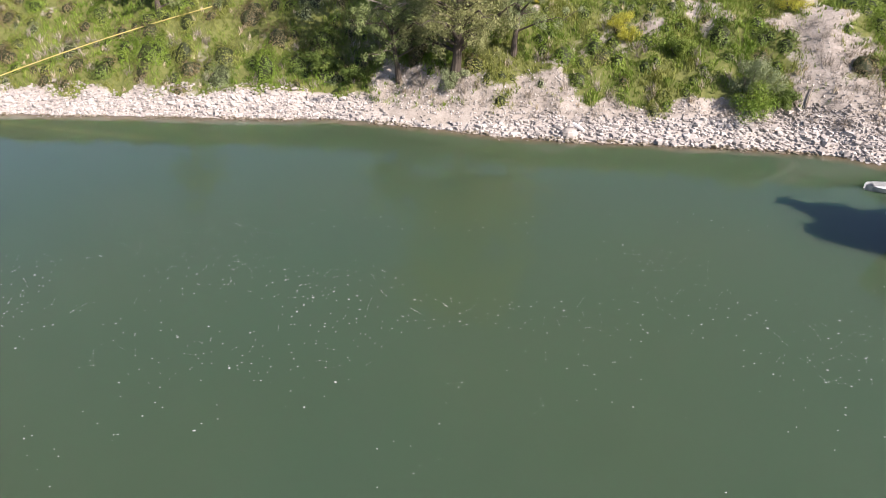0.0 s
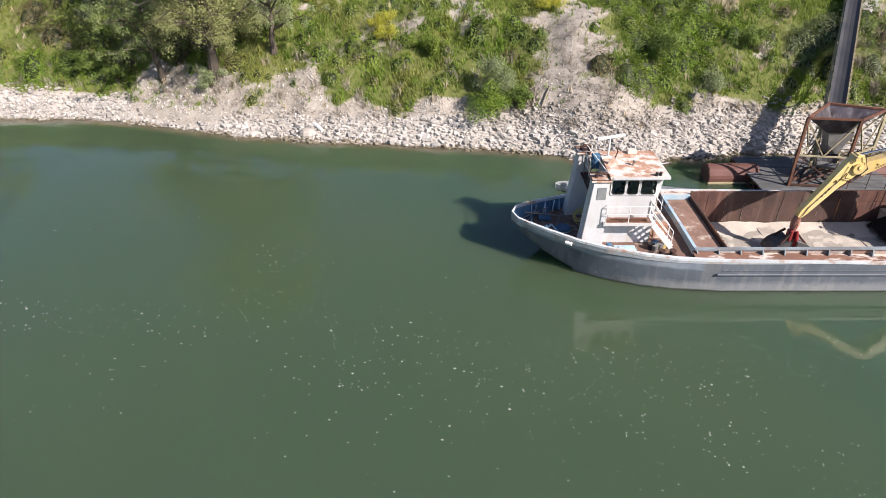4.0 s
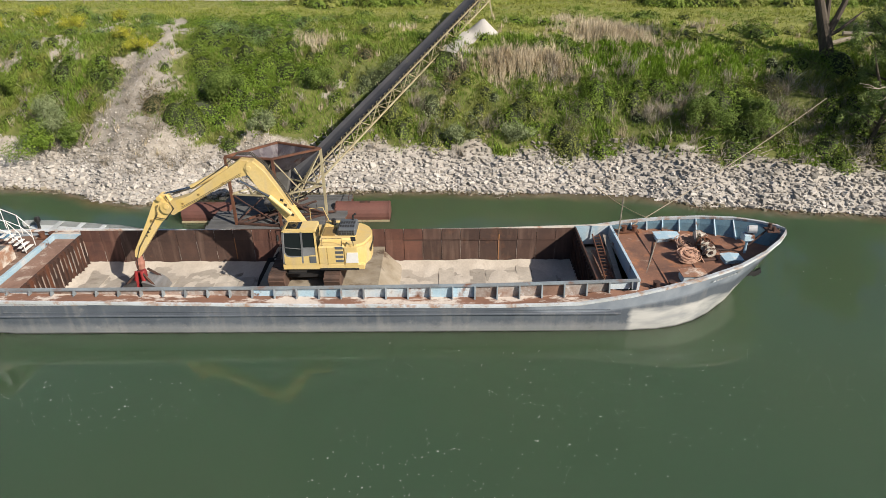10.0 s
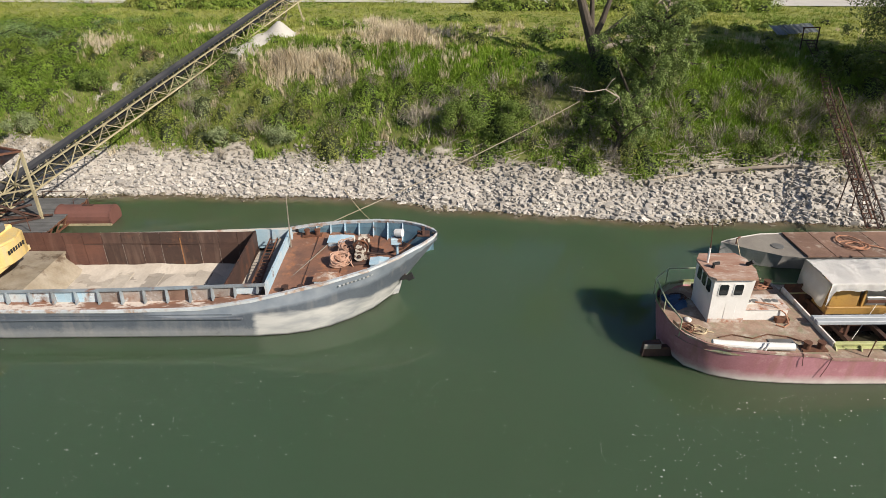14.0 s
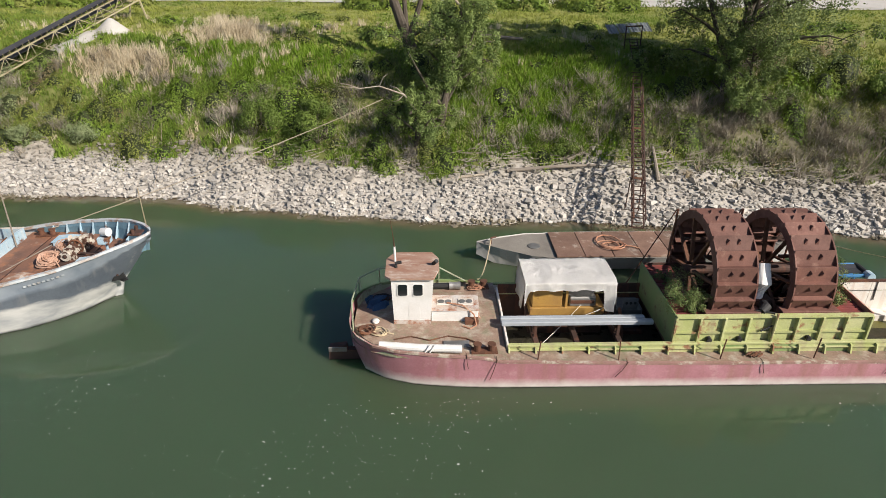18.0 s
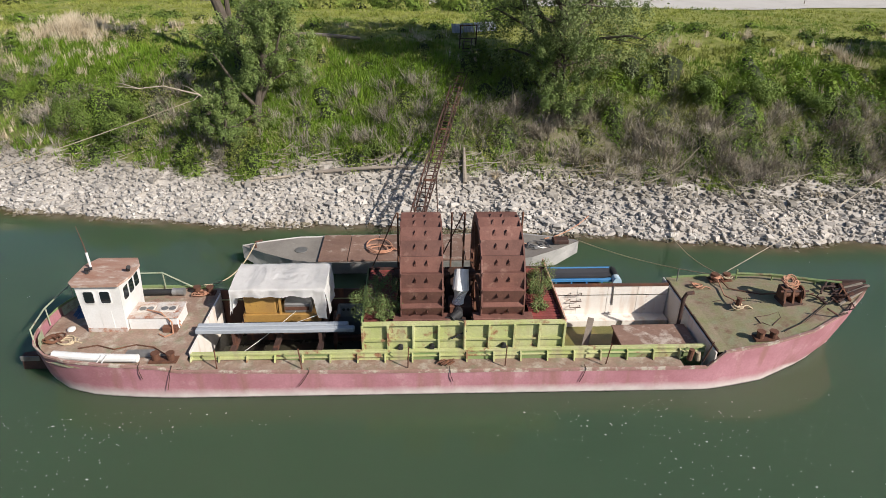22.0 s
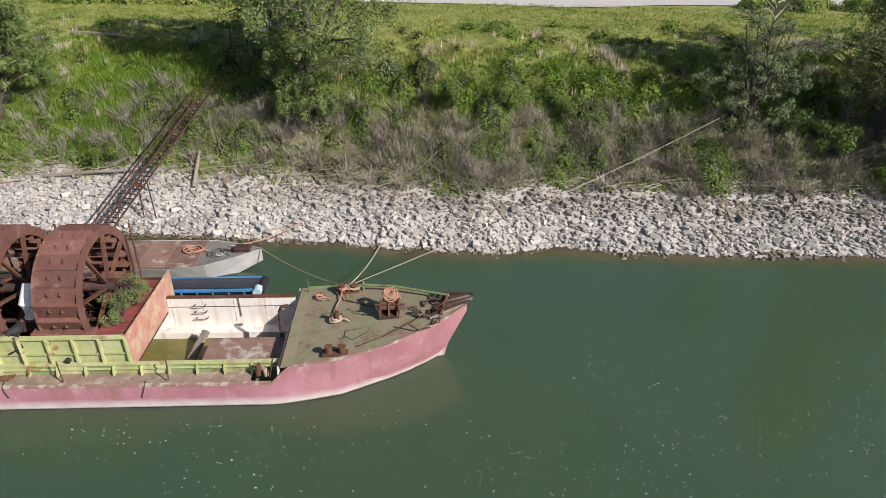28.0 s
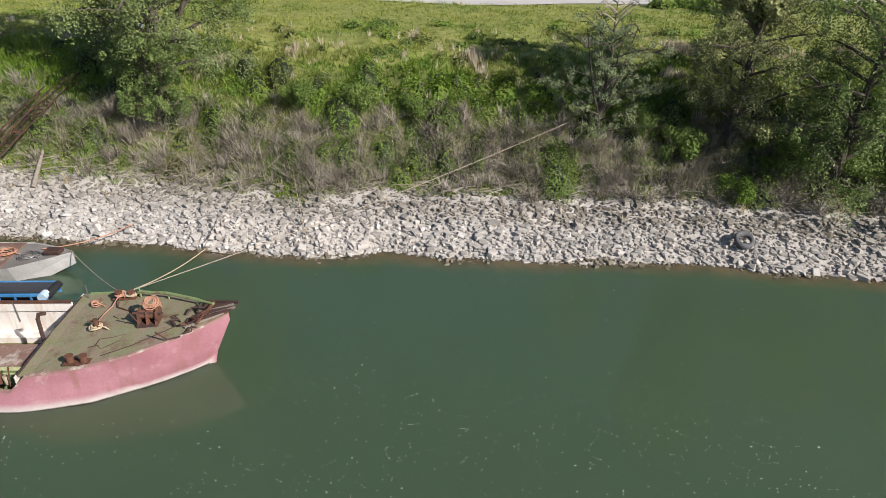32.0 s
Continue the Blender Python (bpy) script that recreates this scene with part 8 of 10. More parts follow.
# angular stones
STONES = []
for k in range(22):
    bm = bmesh.new()
    el = (random.uniform(0.85, 1.35), random.uniform(0.65, 1.0), random.uniform(0.45, 0.8))
    for sx_ in (-1, 1):
        for sy_ in (-1, 1):
            for sz_ in (-1, 1):
                j = [random.uniform(0.45, 1.0) for _ in range(3)]
                bm.verts.new((sx_ * j[0] * el[0], sy_ * j[1] * el[1], sz_ * j[2] * el[2]))
    for _ in range(2):
        v = Vector((random.gauss(0, 1), random.gauss(0, 1), random.gauss(0, 1))).normalized() * random.uniform(0.8, 1.1)
        bm.verts.new((v.x * el[0], v.y * el[1], v.z * el[2]))
    bmesh.ops.convex_hull(bm, input=bm.verts[:])
    for v in [v for v in bm.verts if not v.link_faces]:
        bm.verts.remove(v)
    bmesh.ops.triangulate(bm, faces=bm.faces[:])
    bm.verts.ensure_lookup_table()
    bm.verts.index_update()
    STONES.append((np.array([v.co for v in bm.verts]), np.array([[v.index for v in f.verts] for f in bm.faces])))
    bm.free()


def band(x):
    """How far up the bank the stones reach."""
    return np.interp(x, [-80, -12, -8, -5, 0, 2, 8, 12, 20, 28, 31, 38, 45, 60, 80, 100, 130, 160, 200], [2.9, 3.0, 2.4, 0.5, 0.5, 1.2, 1.8, 2.4, 2.8, 3.9, 4.5, 4.3, 4.2, 3.9, 4.0, 4.7, 5.3, 6.0, 6.0])


px_, py_, small_ = [], [], []
for layer in range(3):
    gx, gd = np.meshgrid(np.arange(-50, 172, 0.30), np.arange(-0.6, 7.4, 0.29))
    gx = (gx + rng.uniform(-0.22, 0.22, gx.shape) + 0.2 * layer).ravel()
    gd = (gd + rng.uniform(-0.22, 0.22, gd.shape)).ravel()
    edge = band(gx) + 0.9 * field(gx, gd, 0.8, 5) + 0.5
    keep = (gd < edge) & ((gd < 0.75 * edge) | (rng.random(len(gx)) < 0.55))
    bare = (gx > -7.5) & (gx < 0.5) & (gd > 0.3)
    keep &= ~(bare & (rng.random(len(gx)) < 0.85))
    if layer:
        keep &= rng.random(len(gx)) < (0.75 if layer == 1 else 0.8)
    px_.append(gx[keep])
    small_.append(np.full(keep.sum(), 0.55 if layer == 2 else 1.0))
    py_.append(gd[keep])
stx, std = np.concatenate(px_), np.concatenate(py_)
sty = std + shore_np(stx)
stz = land_np(stx, sty)
n = len(stx)
size = np.clip(rng.lognormal(-2.06, 0.37, n), 0.065, 0.32) * np.interp(std, [-1, 0, 3, 6], [1.1, 1.05, 0.95, 0.85]) * np.concatenate(small_)
yaw, ta, tm = rng.uniform(0, 2 * np.pi, n), rng.uniform(0, 2 * np.pi, n), np.abs(rng.normal(0, 0.32, n))
cy, sy, ct, st_, ca, sa = np.cos(yaw), np.sin(yaw), np.cos(tm), np.sin(tm), np.cos(ta), np.sin(ta)
spin = np.stack([cy, -sy, 0 * cy, sy, cy, 0 * cy, 0 * cy, 0 * cy, 0 * cy + 1], -1).reshape(n, 3, 3)
lean_ = np.stack([ct + ca * ca * (1 - ct), ca * sa * (1 - ct), sa * st_, ca * sa * (1 - ct), ct + sa * sa * (1 - ct), -ca * st_, -sa * st_, ca * st_, ct], -1).reshape(n, 3, 3)
rot = lean_ @ spin
kind = rng.integers(0, len(STONES), n)
wet = std < -0.05
single = np.flatnonzero((stx > 118) & (stx < 131) & (size > 0.14) & (std > 0.2) & (std < 2.6))[:300]
lone = np.zeros(n, bool)
lone[single] = True
co, tr_, base = [], [], 0
for k, (sv, sf) in enumerate(STONES):
    idx = np.flatnonzero((kind == k) & ~lone & ~wet)
    p = np.einsum("nij,vj->nvi", rot[idx], sv) * size[idx][:, None, None] * np.array([1, 1, 0.85])
    p += np.stack([stx[idx], sty[idx], stz[idx] + size[idx] * 0.35], -1)[:, None]
    co.append(p.reshape(-1, 3))
    tr_.append((sf[None] + (np.arange(len(idx)) * len(sv))[:, None, None]).reshape(-1, 3) + base)
    base += len(idx) * len(sv)
riprap = mesh_np("riprap", np.concatenate(co), np.concatenate(tr_), M_STONE, "pale grey angular riprap stones along the waterline", "riprap")
# earth and lichen on the upper stones, more of it further along
rv = np.concatenate(co)
soiled = np.clip((rv[:, 1] - shore_np(rv[:, 0])) / (band(rv[:, 0]) + 0.4) - 0.35, 0, 1) * np.interp(rv[:, 0], [-50, 40, 66, 110, 145, 160], [0.6, 0.7, 1.3, 1.5, 2.2, 2.5]) + np.interp(rv[:, 0], [100, 125, 165], [0, 0.25, 0.45])
riprap.data.attributes.new("dirt", "FLOAT", "POINT").data.foreach_set("value", np.ascontiguousarray(soiled, dtype=np.float32))
co, tr_, base = [], [], 0
for k, (sv, sf) in enumerate(STONES):
    idx = np.flatnonzero((kind == k) & wet)
    p = np.einsum("nij,vj->nvi", rot[idx], sv) * (0.72 * size[idx])[:, None, None]
    p += np.stack([stx[idx], sty[idx], stz[idx] + size[idx] * 0.25], -1)[:, None]
    co.append(p.reshape(-1, 3))
    tr_.append((sf[None] + (np.arange(len(idx)) * len(sv))[:, None, None]).reshape(-1, 3) + base)
    base += len(idx) * len(sv)
M_WET = material("wet algae stained stone", (0.25, 0.215, 0.155), (0.17, 0.15, 0.10), 0.6, 9, 0.45, 0, 0.2, (0.22, 0.20, 0.15), 0.58, 0.9, vary=0.16, island=True)
mesh_np("wet_riprap", np.concatenate(co), np.concatenate(tr_), M_WET, "dark wet riprap stones awash at the waterline", "riprap")
M_STONE_ONE = material("pale limestone block", (0.62, 0.575, 0.515), (0.48, 0.44, 0.39), 0.25, 9, 0.9, 0, 0.3, (0.65, 0.63, 0.60), 0.58, 0.9, vary=0.2)
stone_me = []
for sv, sf in STONES:
    me = bpy.data.meshes.new("stone")
    me.from_pydata(sv.tolist(), [], sf.tolist())
    me.materials.append(M_STONE_ONE)
    stone_me.append(me)
for i in single:
    ob = new("stone", stone_me[kind[i]])
    ob.parent = riprap
    ob.matrix_basis = Matrix.Translation((stx[i], sty[i], stz[i] + size[i] * 0.35)) @ Matrix(rot[i].tolist()).to_4x4() @ Matrix.Scale(size[i], 4)

# covers: what grows where, by distance from the water and by stretch of bank
M_GRASS = leafy("spring grass", (0.105, 0.165, 0.026), (0.175, 0.25, 0.04), (0.285, 0.335, 0.08), 0.25, 0.35)
M_LUSH = leafy("lush green leaves", (0.09, 0.16, 0.02), (0.165, 0.255, 0.033), (0.26, 0.35, 0.06), 0.2, 0.5)
M_OLIVE = leafy("yellowish green leaves", (0.135, 0.16, 0.036), (0.215, 0.245, 0.055), (0.32, 0.335, 0.1), 0.2, 0.5)
M_GRASS_TOP = leafy("bright meadow grass", (0.18, 0.225, 0.04), (0.29, 0.325, 0.068), (0.42, 0.41, 0.145), 0.25, 0.2)
M_VIVID = leafy("vivid spring grass", (0.095, 0.18, 0.013), (0.17, 0.29, 0.023), (0.27, 0.39, 0.05), 0.3, 0.4)
M_REED = leafy("blue green rank leaves", (0.085, 0.145, 0.045), (0.15, 0.225, 0.078), (0.25, 0.33, 0.13), 0.2, 0.4)
M_STRAW = leafy("dry straw", (0.4, 0.32, 0.21), (0.58, 0.5, 0.36), (0.7, 0.63, 0.49), 0.2, 0.5)
M_WEED = leafy("dark broad weeds", (0.075, 0.122, 0.024), (0.13, 0.19, 0.038), (0.21, 0.28, 0.068), 0.2, 0.6)
M_SAGE = leafy("pale grey green leaves", (0.15, 0.19, 0.09), (0.23, 0.28, 0.135), (0.35, 0.39, 0.22), 0.2, 0.8)
M_CREEPER = leafy("brown green creeper", (0.11, 0.085, 0.045), (0.20, 0.16, 0.085), (0.25, 0.24, 0.10), 0.1, 0.6)
M_TWIG = leafy("dry grey brown twigs", (0.16, 0.14, 0.108), (0.3, 0.265, 0.21), (0.48, 0.43, 0.36), 0.0, 0.5)
M_YELLOW_FLOWER = leafy("yellow blossom", (0.24, 0.27, 0.03), (0.38, 0.38, 0.045), (0.50, 0.46, 0.07), 0.2, 1.5)
M_WILLOW = leafy("willow leaves", (0.075, 0.108, 0.034), (0.165, 0.215, 0.072), (0.3, 0.35, 0.145), 0.2, 0.7)
M_OLIVE_TREE = leafy("olive grey leaves", (0.115, 0.132, 0.048), (0.225, 0.243, 0.095), (0.36, 0.375, 0.17), 0.15, 0.7)
M_WILLOW_PALE = leafy("pale willow leaves", (0.07, 0.11, 0.032), (0.165, 0.23, 0.065), (0.30, 0.37, 0.13), 0.2, 0.7)
# deep shade between leaves, put into the colour of the mound cores
M_UNDER = leafy("near-black shade inside mounds", (0.018, 0.026, 0.008), (0.028, 0.038, 0.012), (0.045, 0.052, 0.018), 0.0, 1.5)
M_BARK = material("dark furrowed bark", (0.075, 0.06, 0.045), (0.12, 0.10, 0.08), 2.0, 14, 0.95, 0, 0.6, (0.20, 0.18, 0.15), 0.62, 1.5, stretch=(3, 3, 0.5))
M_DEADWOOD = material("bleached dead wood", (0.46, 0.40, 0.32), (0.34, 0.29, 0.23), 2.0, 14, 0.9, 0, 0.3, stretch=(3, 3, 0.6))


def scatter(x0, x1, d0, d1, per):
    m = int((x1 - x0) * (d1 - d0) * per)
    x = rng.uniform(x0, x1, m)
    d = rng.uniform(d0, d1, m)
    return x, d


def blades(name, x, y, h, mat, label, category, per=5, lean=0.45, width=0.05):
    """Tufts of thin upright blades."""
    m = len(x) * per
    bx_, by_ = np.repeat(x, per) + rng.normal(0, 0.10, m), np.repeat(y, per) + rng.normal(0, 0.10, m)
    bz = land_np(bx_, by_) - 0.03
    hh = np.repeat(h, per) * rng.uniform(0.55, 1.15, m)
    a, t = rng.uniform(0, 2 * np.pi, m), rng.uniform(0.05, lean, m)
    w = width * rng.uniform(0.7, 1.3, m)
    dx, dy = np.cos(a), np.sin(a)
    base = np.stack([bx_, by_, bz], -1)
    side = np.stack([-dy * w, dx * w, 0 * w], -1)
    tip = base + np.stack([dx * hh * t, dy * hh * t, hh * (1 - 0.25 * t)], -1)
    c = np.stack([base - side, base + side, tip], 1).reshape(-1, 3)
    f = np.arange(m * 3).reshape(-1, 3)
    return mesh_np(name, c, f, mat, label, category)


def facing(nrm, jitter):
    """Turns that lay a leaf's face along a direction, with a random spin and some disorder."""
    m = len(nrm)
    nz = nrm + jitter * rng.normal(size=(m, 3))
    nz /= np.linalg.norm(nz, axis=1)[:, None] + 1e-9
    a = np.cross(nz, rng.normal(size=(m, 3)))
    a /= np.linalg.norm(a, axis=1)[:, None] + 1e-9
    return np.stack([a, np.cross(nz, a), nz], -1)


LEAF = np.array([[-0.5, 0, 0], [0, -0.28, 0.05], [0.6, 0, 0], [0, 0.28, 0.05]])


def leaf_cloud(centers, radii, per, leaf, flat=1.0, droop=0.0):
    """Small leaf quads round many centres, thickest near the outside of each clump."""
    m = len(centers) * per
    u = rng.normal(size=(m, 3))
    u /= np.linalg.norm(u, axis=1)[:, None]
    r = 0.35 + 0.65 * rng.random(m) ** 0.5
    off = u * (r * np.repeat(radii, per))[:, None]
    off[:, 2] *= flat
    if droop:
        off[:, 2] -= droop * rng.random(m) ** 2 * np.repeat(radii, per)
    p = np.repeat(centers, per, 0) + off
    s = leaf * rng.uniform(0.6, 1.4, m)
    c = (np.einsum("nij,vj->nvi", facing(u + [0, 0, 0.3], 0.45), LEAF) * s[:, None, None] + p[:, None]).reshape(-1, 3)
    f = np.arange(m * 4).reshape(-1, 4)
    return c, f


def mounds(x, y, rad, tall, per, leaf):
    """Low leafy mounds: leaves over an uneven half dome, thinner at the foot."""
    rep = np.maximum(20, (per * rad * rad * 1.6).astype(int))
    m = rep.sum()
    u = rng.normal(size=(m, 3))
    u[:, 2] = np.abs(u[:, 2]) + 0.05
    u /= np.linalg.norm(u, axis=1)[:, None]
    i = np.repeat(np.arange(len(x)), rep)
    az = np.arctan2(u[:, 1], u[:, 0])
    ph = rng.uniform(0, 6.28, (len(x), 3))[i]
    lump = 1 + 0.20 * np.sin(2 * az + ph[:, 0]) + 0.16 * np.sin(3 * az + ph[:, 1] + 4 * u[:, 2]) + 0.12 * np.sin(7 * az + ph[:, 2] + 6 * u[:, 2]) + 0.08 * np.sin(13 * az + ph[:, 1] - 9 * u[:, 2])
    r = lump * rng.uniform(0.80, 1.04, m)
    p = np.stack([x[i] + u[:, 0] * r * rad[i], y[i] + u[:, 1] * r * rad[i], 0 * r], -1)
    p[:, 2] = land_np(p[:, 0], p[:, 1]) + u[:, 2] * r * tall[i]
    s = leaf * rng.uniform(0.6, 1.4, m)
    c = (np.einsum("nij,vj->nvi", facing(u + [0, 0, 0.15], 0.34), LEAF * 1.15) * s[:, None, None] + p[:, None]).reshape(-1, 3)
    return c, np.arange(m * 4).reshape(-1, 4)


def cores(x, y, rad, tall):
    """Solid domes inside the mounds, coloured near-black for the shade between leaves."""
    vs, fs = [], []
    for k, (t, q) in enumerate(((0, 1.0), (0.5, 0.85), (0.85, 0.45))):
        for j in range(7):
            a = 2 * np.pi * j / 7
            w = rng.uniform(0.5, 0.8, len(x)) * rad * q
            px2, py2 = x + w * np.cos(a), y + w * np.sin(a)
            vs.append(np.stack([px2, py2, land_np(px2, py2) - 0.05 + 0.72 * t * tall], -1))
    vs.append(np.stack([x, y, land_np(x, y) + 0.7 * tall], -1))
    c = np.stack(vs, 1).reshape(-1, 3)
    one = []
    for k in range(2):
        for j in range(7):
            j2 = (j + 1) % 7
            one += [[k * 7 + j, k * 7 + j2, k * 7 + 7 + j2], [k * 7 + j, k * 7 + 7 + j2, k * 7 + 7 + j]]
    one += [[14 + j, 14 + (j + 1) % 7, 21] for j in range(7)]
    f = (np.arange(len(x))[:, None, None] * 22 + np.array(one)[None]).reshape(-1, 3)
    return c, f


def grow(x, d):
    """How thickly the bank is grown over, from bare (0) to full (1)."""
    strip = np.interp(x, [-6, 0, 4, 26, 38, 44, 52], [0.0, 0.9, 1.3, 1.1, 0.8, 0.6, 0.0])
    g = np.clip((d - band(x) - strip + 0.4 + 1.1 * field(x, d, 0.5, 21)) / 1.2, 0, 1)
    w = x + 1.3 * field(x, d, 0.9, 15) + 0.7 * field(x, d, 2.1, 16)
    v = d + 1.2 * field(x, d, 0.7, 17)
    mid = np.interp(d, [3, 5, 7, 10, 12.5, 15, 17, 22, 25], [34.5, 33.5, 32.5, 32.1, 32.2, 33.0, 33.3, 31.0, 30.0])
    half = np.interp(d, [3, 5, 7, 10, 12.5, 15, 17, 22, 25], [5.5, 5.0, 3.8, 2.4, 2.8, 1.8, 1.2, 1.3, 1.0])
    scar = 1.4 * np.exp(-((w - mid) / half) ** 4) * np.clip((25.5 - v) / 2, 0, 1) + 1.2 * np.exp(-((w + 1.0) / 6.5) ** 4) * np.clip((6.6 - v) / 1.6, 0, 1) + 1.1 * np.exp(-((w - 8.6) / 3.2) ** 4) * np.clip((9.5 - v) / 3, 0, 1)
    for sx_, sd_, rx_, rd_ in ((59.2, 14.8, 2.0, 3.0), (11.4, 16.5, 2.2, 1.7), (21.2, 15.5, 1.7, 1.9), (23.6, 13.2, 1.2, 1.4), (18.8, 11.6, 0.9, 1.1), (7.5, 12.5, 1.3, 1.3), (48.2, 9.2, 0.9, 1.3)):
        scar = scar + 1.2 * np.exp(-((w - sx_) / rx_) ** 2 - ((v - sd_) / rd_) ** 2)
    scar = scar * np.clip(1.0 + 0.9 * field(x, d, 1.6, 18), 0.35, 1.2)
    thin = np.clip(1.15 + 0.7 * field(x, d, 0.33, 77) - np.interp(x, [0, 4, 33, 36], [0, 0.3, 0.3, 0]), 0.2, 1)
    return g * np.clip(1.05 - scar, 0.03, 1) * thin


def straw_zone(x, d):
    """Where last year's tall grass still stands."""
    z = 1.7 * np.exp(-((x - 64.5) / 3.6) ** 2 - ((d - 11.6) / 1.3) ** 2) + 1.2 * np.exp(-((x - 72.5) / 3.5) ** 2 - ((d - 17.5) / 3.0) ** 2) + 0.9 * np.exp(-((x - 45.6) / 1.3) ** 2 - ((d - 15.0) / 1.8) ** 2) + 0.8 * np.exp(-((x - 70.5) / 2.2) ** 2 - ((d - 24.5) / 1.6) ** 2)
    return np.clip(z + np.clip(field(x, d, 0.42, 31) - 0.62, 0, 1) * np.where(x > 112, 2.2 * (d > 12.5), 1.0) * (d < 24) * (x > 46), 0, 1)


def carpet(x, d):
    """The unbroken green growth between the scar and the conveyor."""
    w = x + 0.8 * field(x, d, 0.5, 81)
    return np.clip((w - np.interp(d, [5, 8, 14, 20, 26], [36.6, 35.6, 35.3, 34.2, 33.0])) / 0.8, 0, 1) * np.clip((np.interp(d, [5, 10, 20, 26], [45.5, 44.6, 43.2, 42.2]) - w) / 0.9, 0, 1) * np.clip((d - 5.6) / 1.2, 0, 1) * np.clip((26 - d) / 2, 0, 1)


def fresh(x, d):
    """Where the slope is open, vivid green grass."""
    return np.clip(np.exp(-((x - 99.0) / 7.0) ** 4 - ((d - 9.0) / 4.6) ** 4) + 0.8 * np.exp(-((x - 76.0) / 7.0) ** 4 - ((d - 13.0) / 2.6) ** 4), 0, 1)


def rank(x, d):
    """Where the slope's growth goes on over the bank top."""
    return np.interp(x, [-2, 4, 48, 54], [0, 1, 1, 0]) * np.clip((d - 12.5) / 2, 0, 1) * np.clip((27 - d) / 4, 0, 1)


gv = np.array(verts)
gvd = gv[:, 1] - shore_np(gv[:, 0])
for nm, vals in (("turf", np.where(((gvd > 15) & ((gvd > 26) | (gv[:, 0] > 50) | (gv[:, 0] < 3))) | (gvd < -50), 1.0, grow(gv[:, 0], gvd) * (gvd > 1))), ("gravel", np.clip((band(gv[:, 0]) + 0.6 - gvd) / 1.2, 0, 1) * (gvd > -50)),
                 ("meadow", np.clip((gvd - 13.0) / 2.5, 0, 1) * (1 - rank(gv[:, 0], gvd))), ("litter", np.interp(gv[:, 0], [72, 84, 100, 108, 112, 172], [0.0, 0.2, 0.2, 0.5, 0.6, 0.6]) * np.exp(-((gvd - 7.8) / 2.9) ** 4) * (gvd > band(gv[:, 0]) - 0.5))):
    ground.data.attributes.new(nm, "FLOAT", "POINT").data.foreach_set("value", np.ascontiguousarray(vals, dtype=np.float32))
x, d = scatter(-50, 172, 2.0, 17, 26)
g = grow(x, d)
thick = np.interp(x, [72, 84, 100, 108, 112, 172], [0.0, 0.2, 0.2, 0.7, 1, 1]) * np.exp(-((d - 7.8) / 2.8) ** 4)
keep = rng.random(len(x)) < g * np.interp(x, [-14, -6], [0.5, 1]) * (1 - straw_zone(x, d)) * (1 - 0.55 * thick) * np.clip(0.75 + 0.7 * field(x, d, 0.6, 9), 0.15, 1)
x, d = x[keep], d[keep]
hgt = 0.30 + 0.22 * rng.random(len(x)) + 0.22 * field(x, d, 0.5, 8)
hue = field(x, d, 0.28, 51) - 0.9 * carpet(x, d) - 0.6 * fresh(x, d) + 0.35 * field(x, d, 0.9, 52) + np.interp(x, [-10, 5, 30, 50, 80, 105, 120], [-0.15, 0.25, 0.15, -0.3, -0.5, -0.5, 0.1])
for sel, mat, lab in ((hue < -0.1, M_LUSH, "lush green grass on the river bank"), ((hue >= -0.1) & (hue < 0.35), M_GRASS, "tall green spring grass on the river bank"), (hue >= 0.35, M_OLIVE, "yellowish seeding grass on the river bank")):
    blades("bank_grass", x[sel], d[sel] + shore_np(x[sel]), hgt[sel], mat, lab, "grass", 5, 0.85, 0.04)
x, d = scatter(-50, 172, 14, 42, 7)
keep = rng.random(len(x)) < (1 - 0.75 * rank(x, d)) * np.clip(grow(x, d) * 1.3, 0, 1) * np.clip(0.9 + 0.6 * field(x, d, 0.25, 44), 0.2, 1) * (1 - 0.8 * straw_zone(x, d)) * (1 - np.exp(-((x - 60) / 1.9) ** 2 - ((d - 16) / 2.6) ** 2))
x, d = x[keep], d[keep]
hue = field(x, d, 0.22, 53) + 0.4 * field(x, d, 0.8, 54)
for sel, mat, lab in ((hue < 0.3, M_GRASS_TOP, "yellowish green meadow grass on the bank top"), (hue >= 0.3, M_GRASS, "fresh green meadow grass on the bank top")):
    blades("meadow_grass", x[sel], d[sel] + shore_np(x[sel]), 0.16 + 0.22 * rng.random(sel.sum()) + 0.22 * np.clip(field(x[sel], d[sel], 0.45, 58), -0.3, 1), mat, lab, "grass", 6, 1.5, 0.04)
x, d = scatter(-50, 172, 3, 24, 11)
keep = rng.random(len(x)) < straw_zone(x, d) * 0.95 + 0.012
x, d = x[keep], d[keep]
blades("dry_grass", x, d + shore_np(x), 0.40 + 0.4 * rng.random(len(x)) + 0.5 * straw_zone(x, d), M_STRAW, "dry straw-coloured grass among the green", "grass", 16, 0.5, 0.03)

